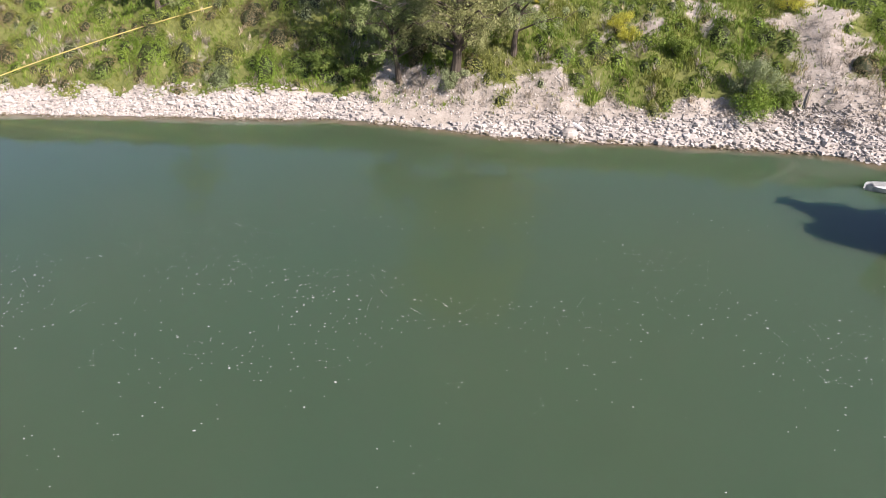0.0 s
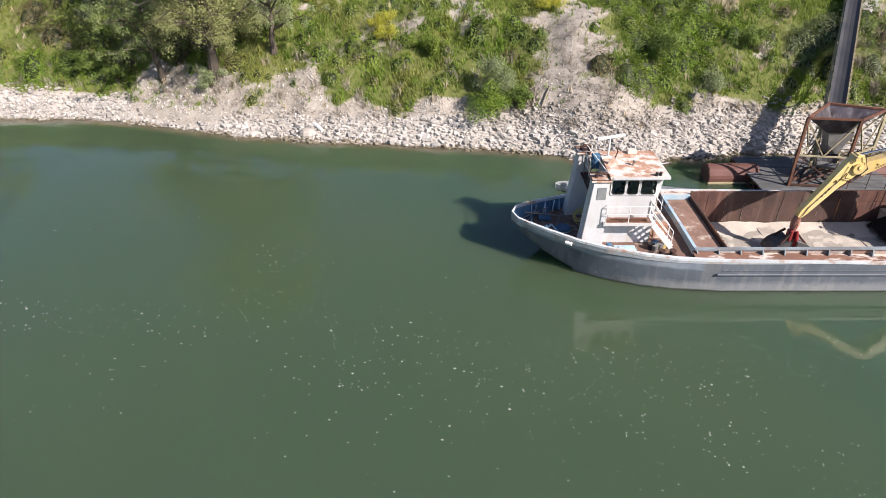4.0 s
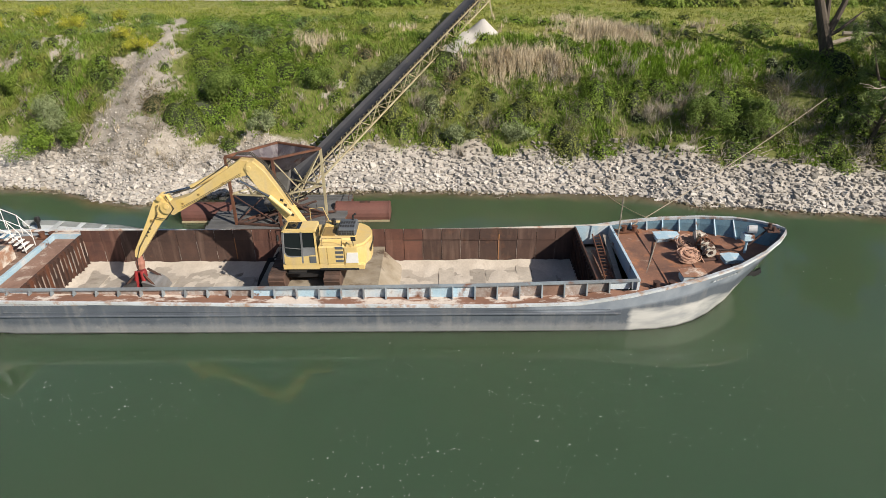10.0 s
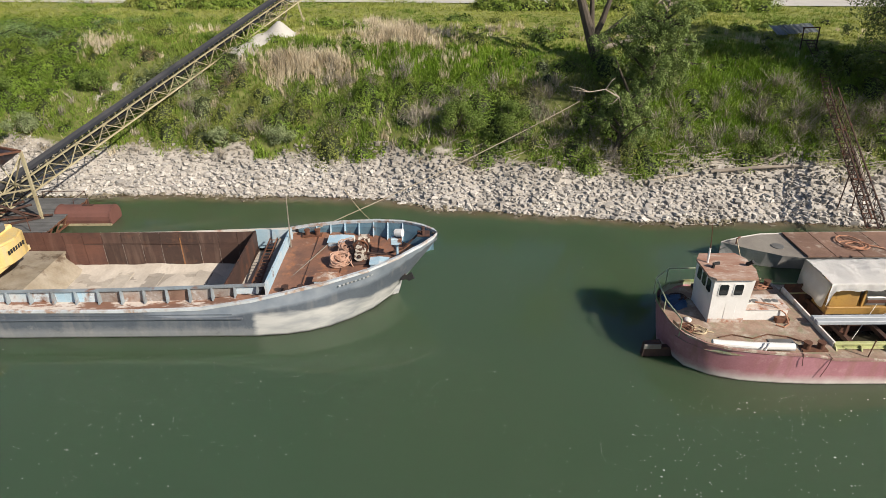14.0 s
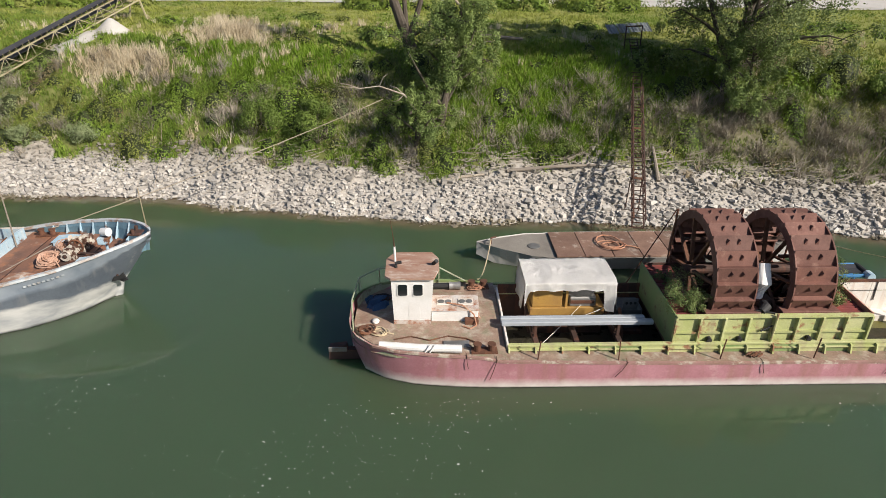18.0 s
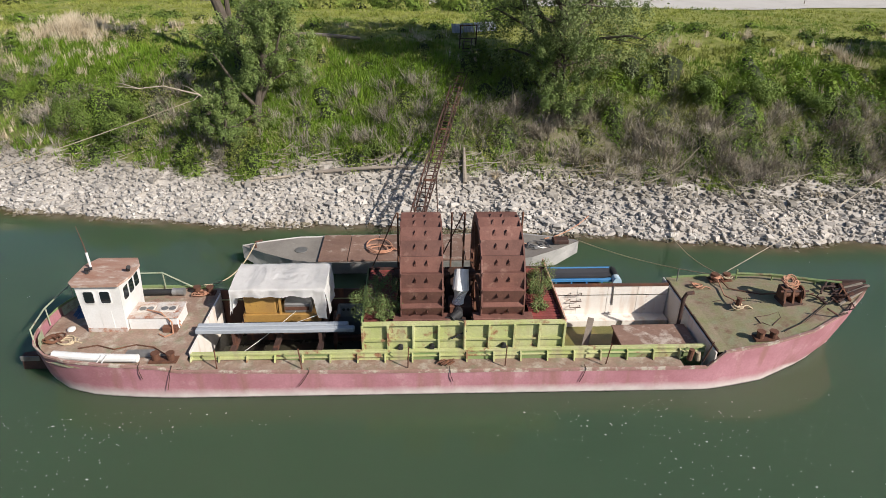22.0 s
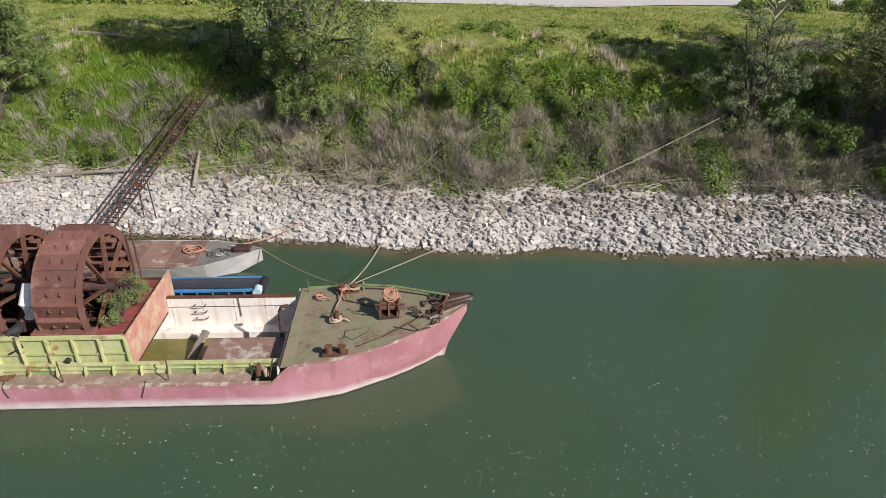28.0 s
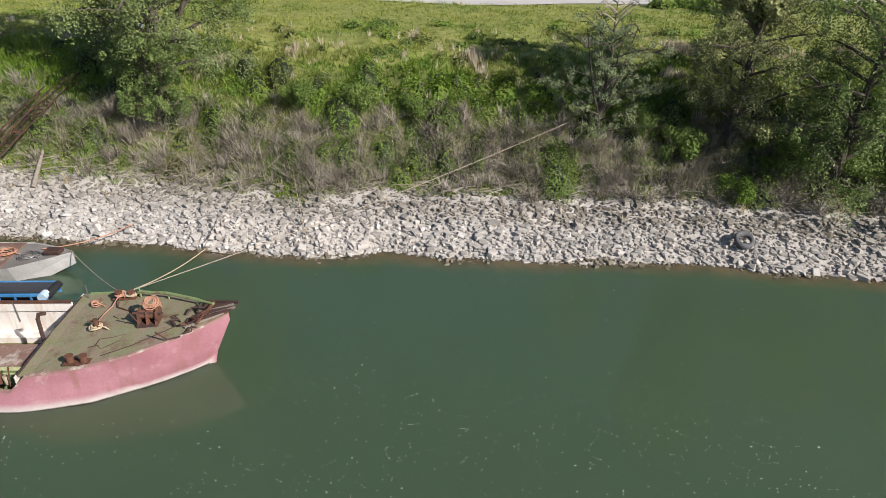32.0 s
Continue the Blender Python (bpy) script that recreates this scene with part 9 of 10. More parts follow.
# leafy mounds, by kind
x, d = scatter(-50, 172, 2.8, 13.8, 0.50)
gg = grow(x, d)
belt = np.interp(x, [72, 84, 100, 108, 112, 172], [0.0, 0.2, 0.2, 0.7, 1, 1]) * np.exp(-((d - 7.8) / 2.8) ** 4)
gg = gg * ~((x > 104) & (d < 5.8)) * (1 - carpet(x, d)) * (1 - 0.8 * fresh(x, d))
keep = rng.random(len(x)) < gg * np.clip(0.85 + 0.7 * field(x, d, 0.35, 61), 0.15, 1) * (1 - 0.6 * belt) * (1 - straw_zone(x, d))
x, d, belt = x[keep], d[keep], belt[keep]
y = d + shore_np(x)
rad = np.clip(rng.lognormal(-0.22, 0.42, len(x)), 0.35, 1.9) * np.interp(x, [-50, -8, 0, 44, 56], [0.9, 0.85, 0.68, 0.75, 1.0]) * np.interp(d, [2, 5, 9, 14], [0.7, 1.0, 1.1, 0.85])
tall = rad * rng.uniform(0.6, 1.1, len(x))
k1, k2 = field(x, d, 0.3, 71), field(x, d, 0.45, 72) + 0.3 * rng.normal(size=len(x))
dry = np.interp(x, [-50, -5, 4, 20, 30, 55, 70, 105, 112, 172], [0.6, 0.5, 0.08, 0.0, 0.0, -0.15, -0.3, -0.4, -0.4, -0.4])
pick = np.select([k2 > 0.62 - dry, k2 + 0.6 * k1 > 0.42 - 0.6 * dry, k1 > 0.45, k1 < -0.4, k1 < 0.15], [0, 1, 2, 3, 4], 5)
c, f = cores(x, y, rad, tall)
mesh_np("thicket_core", c, f, M_UNDER, "near-black cores for the shade inside the bank thickets", "thicket")
for k, mat, nm, lab, lf in ((0, M_CREEPER, "creeper_patch", "brownish dry creeper over the bank", 0.13), (1, M_OLIVE, "weed_patch", "yellowish green weeds on the bank", 0.14), (2, M_SAGE, "sage_patch", "grey-green leafy weeds on the bank", 0.13),
                            (3, M_WEED, "weed_patch", "dark green broad-leaved weeds on the bank", 0.19), (4, M_LUSH, "weed_patch", "lush fresh green weeds on the bank", 0.16), (5, M_GRASS, "weed_patch", "mid-green leafy weeds on the bank", 0.15)):
    sel = pick == k
    if sel.sum():
        c, f = mounds(x[sel], y[sel], rad[sel], tall[sel], 350, lf * 0.74)
        mesh_np(nm, c, f, mat, lab, "weeds", size=4)
# the green carpet beside the scar: broad low domes that run into one another
x, d = scatter(33, 46, 5.5, 26, 1.15)
keep = rng.random(len(x)) < carpet(x, d)
x, d = x[keep], d[keep]
y, rad = d + shore_np(x), np.clip(rng.lognormal(-0.12, 0.3, keep.sum()), 0.5, 1.5)
tall = rad * rng.uniform(0.45, 0.8, len(x))
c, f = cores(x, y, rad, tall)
mesh_np("thicket_core", c, f, M_UNDER, "near-black cores for the shade inside the green carpet", "thicket")
tone = field(x, d, 0.3, 83) + (d - 15) * 0.05
for sel, mat, lab, lf in ((tone < 0.05, M_LUSH, "unbroken fresh green creepers on the slope", 0.13), ((tone >= 0.05) & (tone < 0.5), M_GRASS, "unbroken mid-green growth on the slope", 0.12), (tone >= 0.5, M_REED, "blue-green rank growth at the top of the slope", 0.12)):
    c, f = mounds(x[sel], y[sel], rad[sel], tall[sel], 230, lf)
    mesh_np("weed_patch", c, f, mat, lab, "weeds", size=4)
# open vivid grass by the gangway
x, d = scatter(68, 108, 4.8, 15.5, 30)
keep = rng.random(len(x)) < fresh(x, d) * np.clip(0.85 + 0.5 * field(x, d, 0.5, 84), 0.2, 1)
x, d = x[keep], d[keep]
blades("bank_grass", x, d + shore_np(x), 0.42 + 0.3 * rng.random(len(x)) + 0.2 * field(x, d, 0.6, 85), M_VIVID, "vivid green grass on the open slope", "grass", 6, 0.7, 0.035)
# brown brush patches on the slope before the willows
x, d = scatter(54, 90, 4.6, 12.5, 0.22)
keep = rng.random(len(x)) < np.clip(0.35 + 0.9 * field(x, d, 0.5, 89), 0, 0.8)
BRUSH_X, BRUSH_D = x[keep], d[keep]
# short grass between the stones and the bare shrubs
x, d = scatter(106, 172, 4.6, 7.4, 16)
keep = rng.random(len(x)) < np.interp(x, [106, 116, 130, 140], [0.5, 0.3, 0.4, 0.9]) * np.clip(0.55 + 0.9 * field(x, d, 0.35, 88), 0, 1) * (d > band(x) - 0.3)
x, d = x[keep], d[keep]
blades("bank_grass", x, d + shore_np(x), 0.3 + 0.25 * rng.random(len(x)), M_GRASS, "short green grass above the stones", "grass", 6, 0.8, 0.04)
# growth that runs on over the top of the slope
x, d = scatter(2, 54, 12.8, 27, 0.36)
keep = rng.random(len(x)) < rank(x, d) * (1 - carpet(x, d)) * np.clip(grow(x, d) - 0.15, 0, 1) * (1 - straw_zone(x, d))
x, d = x[keep], d[keep]
y, rad = d + shore_np(x), np.clip(rng.lognormal(-0.3, 0.35, keep.sum()), 0.4, 1.3)
tall = rad * rng.uniform(0.4, 0.7, len(x))
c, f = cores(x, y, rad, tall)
mesh_np("thicket_core", c, f, M_UNDER, "near-black cores for the shade inside the rank growth", "thicket")
tone = field(x, d, 0.35, 86) + 0.25 * rng.normal(size=len(x))
for sel, mat, lab in ((tone < -0.25, M_REED, "blue-green rank growth over the bank top"), ((tone >= -0.25) & (tone < 0.2), M_GRASS, "mid-green growth over the bank top"), (tone >= 0.2, M_OLIVE, "yellowish growth over the bank top")):
    c, f = mounds(x[sel], y[sel], rad[sel], tall[sel], 220, 0.12)
    mesh_np("weed_patch", c, f, mat, lab, "weeds", size=4)
x, d = scatter(2, 54, 12.8, 27, 12)
keep = rng.random(len(x)) < rank(x, d) * (1 - carpet(x, d)) * grow(x, d)
x, d = x[keep], d[keep]
blades("bank_grass", x, d + shore_np(x), 0.35 + 0.3 * rng.random(len(x)), M_GRASS, "tall green grass over the top of the slope", "grass", 6, 0.8, 0.04)
# lower clumps over the bank top
x, d = scatter(-50, 172, 13.5, 27, 0.17)
keep = rng.random(len(x)) < (1 - rank(x, d)) * np.clip(0.5 + 1.0 * field(x, d, 0.22, 64), 0.05, 1) * (1 - 0.7 * straw_zone(x, d))
x, d = x[keep], d[keep]
y, rad = d + shore_np(x), rng.uniform(0.4, 1.15, keep.sum())
tall = rad * rng.uniform(0.4, 0.85, len(x))
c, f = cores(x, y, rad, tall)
mesh_np("thicket_core", c, f, M_UNDER, "near-black cores for the shade inside the bank top clumps", "thicket")
tone = field(x, d, 0.3, 65) + 0.4 * rng.normal(size=len(x))
for sel, mat, lab, lf in ((tone < -0.15, M_WEED, "dark weeds on the bank top", 0.17), ((tone >= -0.15) & (tone < 0.35), M_LUSH, "fresh green clumps on the bank top", 0.13), (tone >= 0.35, M_OLIVE, "yellowish clumps on the bank top", 0.13)):
    c, f = mounds(x[sel], y[sel], rad[sel], tall[sel], 260, lf)
    mesh_np("weed_patch", c, f, mat, lab, "weeds", size=4)
# a band of dark broad leaves along the upper slope
x, d = scatter(116, 150, 10.6, 13.4, 0.8)
keep = rng.random(len(x)) < np.clip(0.6 + field(x, d, 0.4, 75), 0, 1)
x, d = x[keep], d[keep]
rad = rng.uniform(0.5, 1.0, len(x))
c, f = mounds(x, d + shore_np(x), rad, rad * 0.5, 260, 0.19)
mesh_np("weed_patch", c, f, M_LUSH, "broad green leaves along the upper slope", "weeds", size=4)
# loose rubble on the bare scars
x, d = scatter(-12, 46, 1.5, 24, 22)
keep = rng.random(len(x)) < np.clip(0.75 - grow(x, d), 0, 1) * np.interp(d, [1.5, 6, 9, 20], [0.85, 0.6, 0.28, 0.12])
x, d = x[keep], d[keep]
y, sz_ = d + shore_np(x), rng.uniform(0.035, 0.12, keep.sum()) * np.interp(d, [2, 6, 10], [1.0, 0.9, 0.6])
sv, sf = STONES[3]
c = np.einsum("nij,vj->nvi", turns(len(x)), sv) * sz_[:, None, None] + np.stack([x, y, land_np(x, y) + sz_ * 0.3], -1)[:, None]
mesh_np("rubble", c.reshape(-1, 3), (sf[None] + (np.arange(len(x)) * len(sv))[:, None, None]).reshape(-1, 3), M_STONE, "small pale rubble strewn over the bare scars", "rubble")


def twigs(x, y, h, per, spread_, width=0.022):
    """Bare shrubs: bundles of thin crooked stems fanning from one foot."""
    m = len(x) * per
    bx_, by_, hh = np.repeat(x, per) + rng.normal(0, 0.15, m), np.repeat(y, per) + rng.normal(0, 0.15, m), np.repeat(h, per) * rng.uniform(0.5, 1.2, m)
    base = np.stack([bx_, by_, land_np(bx_, by_) - 0.05], -1)
    a, t = rng.uniform(0, 2 * np.pi, m), rng.random(m) * spread_
    way = np.stack([np.cos(a) * t, np.sin(a) * t, np.ones(m)], -1)
    mid_ = base + way * (hh * 0.5)[:, None] + rng.normal(0, 0.05, (m, 3))
    tip = base + way * hh[:, None] * [1.15, 1.15, 0.95] + rng.normal(0, 0.2, (m, 3))
    s = np.stack([-np.sin(a), np.cos(a), 0 * a], -1) * width
    c = np.stack([base - s, base + s, mid_ + s * 0.8, mid_ - s * 0.8, tip], 1).reshape(-1, 3)
    k = np.arange(m)[:, None] * 5
    return c, np.concatenate([k + [0, 1, 2], k + [0, 2, 3], k + [3, 2, 4]], 0)


x, d = scatter(72, 172, 5.0, 11.2, 1.7)
keep = rng.random(len(x)) < np.clip(np.interp(x, [72, 84, 100, 108, 140, 182], [0.05, 0.3, 0.2, 0.95, 0.95, 0.8]) * np.exp(-((d - 7.8) / 2.8) ** 4) * 1.2, 0, 1) * np.clip(1 + 0.8 * field(x, d, 0.5, 13), 0.1, 1)
x, d = x[keep], d[keep]
c, f = twigs(x, d + shore_np(x), 0.75 + 0.7 * rng.random(len(x)), 64, 1.7, 0.018)
mesh_np("bare_shrubs", c, f, M_TWIG, "grey-brown leafless shrubs on the lower bank", "shrubs")
x, d = scatter(-50, 100, 3.5, 9, 0.32)
keep = rng.random(len(x)) < 0.75
c, f = twigs(x[keep], d[keep] + shore_np(x[keep]), 0.5 + 0.5 * rng.random(keep.sum()), 30, 1.2)
mesh_np("dead_stems", c, f, M_TWIG, "dry tangled stems among the weeds", "stems")
x, d = scatter(-8, 46, 2.6, 13, 7.0)
keep = rng.random(len(x)) < np.clip(0.7 - grow(x, d), 0, 1) * 0.8
c, f = twigs(x[keep], d[keep] + shore_np(x[keep]), 0.2 + 0.3 * rng.random(keep.sum()), 16, 2.2, 0.014)
mesh_np("dead_stems", c, f, M_TWIG, "dead stalks and roots on the bare scars", "stems")
n_brush = np.repeat(np.arange(len(BRUSH_X)), 4)
x, d = BRUSH_X[n_brush] + rng.normal(0, 0.35, len(n_brush)), BRUSH_D[n_brush] + rng.normal(0, 0.35, len(n_brush))
c, f = twigs(x, d + shore_np(x), 0.8 + 0.5 * rng.random(len(x)), 40, 0.9, 0.016)
mesh_np("bare_shrubs", c, f, M_TWIG, "pale brown dead brush on the green slope", "shrubs")
# thin dull leaves over the bare shrubs
x, d = scatter(82, 172, 4.6, 11.0, 1.1)
keep = rng.random(len(x)) < np.interp(x, [82, 88, 100, 108, 172], [0.4, 0.4, 0.1, 0.8, 0.8]) * np.exp(-((d - 7.8) / 2.8) ** 4) * np.clip(0.7 + 0.9 * field(x, d, 0.5, 87), 0, 1)
x, d = x[keep], d[keep]
rad = rng.uniform(0.5, 1.1, len(x))
c, f = mounds(x, d + shore_np(x), rad, rad * rng.uniform(0.8, 1.2, len(x)), 110, 0.085)
mesh_np("weed_patch", c, f, M_OLIVE_TREE, "thin grey-green leaves among the bare shrubs", "weeds", size=4)
# driftwood litter along the top of the stones
x = rng.uniform(76, 180, 900)
d = band(x) + rng.normal(0.4, 0.5, 900)
y = d + shore_np(x)
a, ln = rng.normal(0, 0.5, 900), rng.uniform(0.3, 1.3, 900)
p0 = np.stack([x, y, land_np(x, y) + 0.1 + 0.2 * rng.random(900)], -1)
p1 = p0 + np.stack([np.cos(a) * ln, np.sin(a) * ln, rng.normal(0.1, 0.15, 900)], -1)
s = np.array([0, 0.012, 0.022])
c = np.stack([p0 - s, p0 + s, p1 + s, p1 - s], 1).reshape(-1, 3)
mesh_np("driftwood_litter", c, np.arange(3600).reshape(-1, 4), M_TWIG, "fine driftwood and dead branches above the stones", "driftwood", size=4)


# ---- single bushes and trees ----
def shrub(at, r, h, mat, label, per=520, leaf=0.13, stems=9, name="bush", category="bush"):
    x, y = at
    z = float(land_np(np.array([x]), np.array([y]))[0])
    t = thing(name, pose(x, y, z), label, category)
    bm = bmesh.new()
    for k in range(stems):
        a, l = 2 * math.pi * k / stems + random.random(), random.uniform(0.6, 0.95)
        e = (x + math.cos(a) * r * 0.7 * l, y + math.sin(a) * r * 0.7 * l, z + h * l)
        m = (x + math.cos(a) * r * 0.25, y + math.sin(a) * r * 0.25, z + h * 0.45 * l)
        rod(bm, [(x, y, z - 0.1), m, e], [0.04, 0.03, 0.012], 5, False)
    part("stems", bm, M_BARK, t)
    cs = np.stack([x + rng.normal(0, r * 0.42, 14), y + rng.normal(0, r * 0.42, 14), z + h * rng.uniform(0.25, 0.95, 14)], -1)
    c, f = leaf_cloud(cs, rng.uniform(0.28, 0.5, 14) * r, per // 4, leaf, 0.9)
    mesh_np("crown", c, f, mat, "", "", parent=t, size=4).matrix_parent_inverse = BUILT_AT[t.name]
    return t


def tree(at, height, reach, mat, label, lean=(0.0, 0.0), trunk=0.28, limbs=9, clumps=10, per=70, leaf=0.16, droop=0.6, low=0.25, name="tree", bare=0, forks=(), top=None):
    """A tapered, crooked trunk with limbs that fork, and leaves in hanging clumps with gaps between."""
    x, y = at
    z = float(land_np(np.array([x]), np.array([y]))[0])
    t = thing(name, pose(x, y, z), label, "tree")
    bm = bmesh.new()
    spine = [Vector((x + lean[0] * k + random.uniform(-0.12, 0.12) * height * 0.12 * (k > 0), y + lean[1] * k + random.uniform(-0.12, 0.12) * height * 0.1 * (k > 0), z - 0.3 + (height + 0.3) * k)) for k in (0, 0.2, 0.4, 0.6, 0.8, 1.0)]
    rod(bm, spine, [trunk * q for q in (1.35, 1.0, 0.8, 0.6, 0.4, 0.12)], 10)
    for dx, dy, dz, q in forks:
        b0 = spine[0].lerp(spine[1], 0.7)
        rod(bm, [b0, b0 + Vector((dx * 0.4, dy * 0.4, dz * 0.3)), b0 + Vector((dx * 0.75, dy * 0.7, dz * 0.7)), b0 + Vector((dx, dy, dz))], [trunk * q, trunk * q * 0.85, trunk * q * 0.65, trunk * q * 0.25], 8)
    part("trunk", bm, M_BARK, t)
    tips, sizes = [], []
    for k in range(limbs + bare):
        f_ = low + (0.95 - low) * (k + random.random()) / (limbs + bare)
        s = min(4, int(f_ * 5))
        st = spine[s].lerp(spine[s + 1], f_ * 5 - s)
        a = k * 2.4 + random.uniform(-0.5, 0.5)
        ln = reach * random.uniform(0.45, 1.25) * (1.15 - 0.6 * f_)
        up = random.uniform(0.15, 0.75) * ln
        pts = [st, st + Vector((math.cos(a) * ln * 0.45, math.sin(a) * ln * 0.45, up * 0.65)), st + Vector((math.cos(a) * ln * 0.8, math.sin(a) * ln * 0.8, up)), st + Vector((math.cos(a) * ln, math.sin(a) * ln, up * 0.85))]
        bm = bmesh.new()
        rod(bm, pts, [trunk * 0.42, trunk * 0.28, trunk * 0.15, 0.015], 6, False)
        for q in range(3):
            b0 = pts[1].lerp(pts[3], 0.2 + 0.3 * q)
            e = b0 + Vector((random.uniform(-1, 1), random.uniform(-1, 1), random.uniform(-0.2, 0.7))) * ln * 0.35
            rod(bm, [b0, (b0 + e) / 2 + Vector((0, 0, 0.1)), e], [0.035, 0.025, 0.008], 5, False)
            if k < limbs:
                tips.append(e)
                sizes.append(random.uniform(0.07, 0.16) * reach)
        part("limb", bm, M_BARK if k < limbs else M_DEADWOOD, t)
        if k < limbs:
            for q in range(max(1, clumps // 4)):
                tips.append(pts[1].lerp(pts[3], random.random()) + Vector((random.gauss(0, 0.16), random.gauss(0, 0.16), random.gauss(0.05, 0.12))) * reach)
                sizes.append(random.uniform(0.06, 0.15) * reach)
    c, f = leaf_cloud(np.array(tips), np.array(sizes), int(per * 0.76), leaf * 1.1, 0.85, droop)
    cr = mesh_np("crown", c, f, mat, "", "", parent=t, size=4)
    cr.matrix_parent_inverse = BUILT_AT[t.name]
    if top:
        high, wide = top
        head = Vector((x, y, z)) + Vector((lean[0], lean[1], 0)) * 0.6
        bm = bmesh.new()
        for k in range(7):
            a = 0.9 * k + random.random()
            rod(bm, [spine[3], head + Vector((math.cos(a) * wide * 0.25, math.sin(a) * wide * 0.25, height + (high - height) * 0.4)), head + Vector((math.cos(a) * wide * 0.55, math.sin(a) * wide * 0.5, high * (0.7 + 0.03 * k)))], [trunk * 0.6, trunk * 0.35, 0.03], 6, False)
        part("limb", bm, M_BARK, t)
        m = 170
        u = rng.normal(size=(m, 3))
        u /= np.linalg.norm(u, axis=1)[:, None]
        q = u * (0.35 + 0.65 * rng.random(m) ** 0.5)[:, None] * [wide * 0.92, wide * 0.8, (high - 0.6 * height) * 0.5]
        q += [head.x, head.y, z + 0.6 * height + (high - 0.6 * height) * 0.52]
        c, f = leaf_cloud(q, rng.uniform(0.09, 0.22, m) * wide, 95, 0.27, 0.8, 0.5)
        mesh_np("upper_crown", c, f, mat, "", "", parent=t, size=4).matrix_parent_inverse = BUILT_AT[t.name]
    return t


shrub((25.2, 50.8), 2.0, 3.2, M_SAGE, "silvery green bush on the bank above the stones", 2000, 0.12)
shrub((25.6, 49.7), 1.9, 2.0, M_LUSH, "fresh green bush in front of the silvery one", 1900, 0.12)
shrub((27.2, 50.0), 1.2, 1.6, M_WEED, "dark green bush beside the silvery one", 900, 0.12)
# bushes from x 146 to 165 are added to deepen the trees' shade
for x_, dd, r_, h_, m_, l_ in ((43.0, 5.4, 1.3, 1.3, M_SAGE, "grey-green bush low on the bank"), (39.5, 9.0, 2.0, 1.9, M_WEED, "dense dark green bush on the slope"), (47.0, 9.5, 1.5, 1.4, M_WEED, "dense dark green bush on the slope"),
                               (20.0, 9.0, 1.3, 1.5, M_GRASS, "fresh green bush on the slope"), (58.5, 4.8, 1.1, 1.0, M_SAGE, "grey-green bush low on the bank"), (63.0, 4.9, 1.2, 1.1, M_SAGE, "grey-green bush low on the bank"),
                               (77.0, 6.4, 1.9, 1.8, M_WEED, "dense dark bush on the lower slope"), (81.0, 7.0, 1.7, 1.8, M_WEED, "dense dark bush on the lower slope"), (99.2, 5.2, 1.0, 1.1, M_WEED, "small green bush above the stones"),
                               (56.0, 15.0, 0.8, 0.8, M_WEED, "small dark weed clump on the bank top"), (122.5, 11.0, 1.6, 1.2, M_WEED, "dark leafy thicket on the upper slope"), (127.0, 11.2, 1.8, 1.3, M_WEED, "dark leafy thicket on the upper slope"),
                               (131.0, 10.8, 1.7, 1.2, M_WEED, "dark leafy thicket on the upper slope"), (-12.0, 5.5, 1.6, 1.5, M_WEED, "dense green bush above the stones"), (-9.0, 4.4, 1.2, 1.3, M_WEED, "dense green bush above the stones"),
                               (0.5, 4.6, 1.2, 1.5, M_SAGE, "pale green shrub by the bare soil"), (152.0, 6.5, 1.6, 1.2, M_LUSH, "green bush at the foot of the trees"), (149.0, 8.5, 1.8, 1.8, M_WEED, "bush added to deepen the shade beneath the trees"), (155.5, 7.8, 2.0, 2.0, M_WEED, "bush added to deepen the shade beneath the trees"), (160.5, 7.5, 2.0, 2.2, M_WEED, "bush added to deepen the shade beneath the trees"), (164.5, 7.0, 1.8, 1.8, M_WEED, "bush added to deepen the shade beneath the trees"), (146.5, 10.0, 1.6, 1.5, M_WEED, "bush added to deepen the shade beneath the trees")):
    shrub((x_, dd + float(shore_np(np.array([x_]))[0])), r_, h_, m_, l_, int(500 * r_ * r_))
for x_, dd, r_ in ((16.3, 9.9, 1.1), (16.0, 11.6, 1.0), (15.3, 10.8, 0.9), (13.4, 17.2, 1.3), (21.7, 18.8, 1.4), (30.4, 14.2, 1.2), (27.9, 16.4, 1.0), (14.9, 23.5, 1.1), (24.5, 22.0, 0.8), (8.6, 13.8, 0.9)):
    shrub((x_, dd + float(shore_np(np.array([x_]))[0])), r_, 1.1, M_YELLOW_FLOWER, "yellow flowering weed clump on the bank", int(650 * r_ * r_), 0.085)

tree((0.6, 56.2), 9.5, 5.8, M_OLIVE_TREE, "tall spreading old willow overhanging the bare bank", (0.8, -0.8), 0.42, 22, 24, 170, 0.115, 1.0, 0.24, bare=16, top=(22.0, 8.0))
tree((-4.6, 57.2), 7.5, 4.4, M_WILLOW, "green willow beside the bare bank", (-0.4, -0.7), 0.25, 16, 21, 150, 0.12, 0.9, 0.30, bare=4)
tree((6.0, 57.3), 7.0, 4.0, M_SAGE, "pale spreading willow on the bank slope", (0.4, -0.5), 0.25, 14, 21, 140, 0.12, 0.8, 0.30, bare=3)
tree((88.6, 53.4), 12.0, 3.4, M_WILLOW, "old thick-trunked willow on the bank top", (-4.2, 1.2), 0.42, 12, 14, 110, 0.14, 0.8, 0.5, bare=4, forks=((1.6, 0.6, 4.5, 0.7), (2.6, 0.2, 2.0, 0.4), (-0.3, 0.8, 5.0, 0.6)))
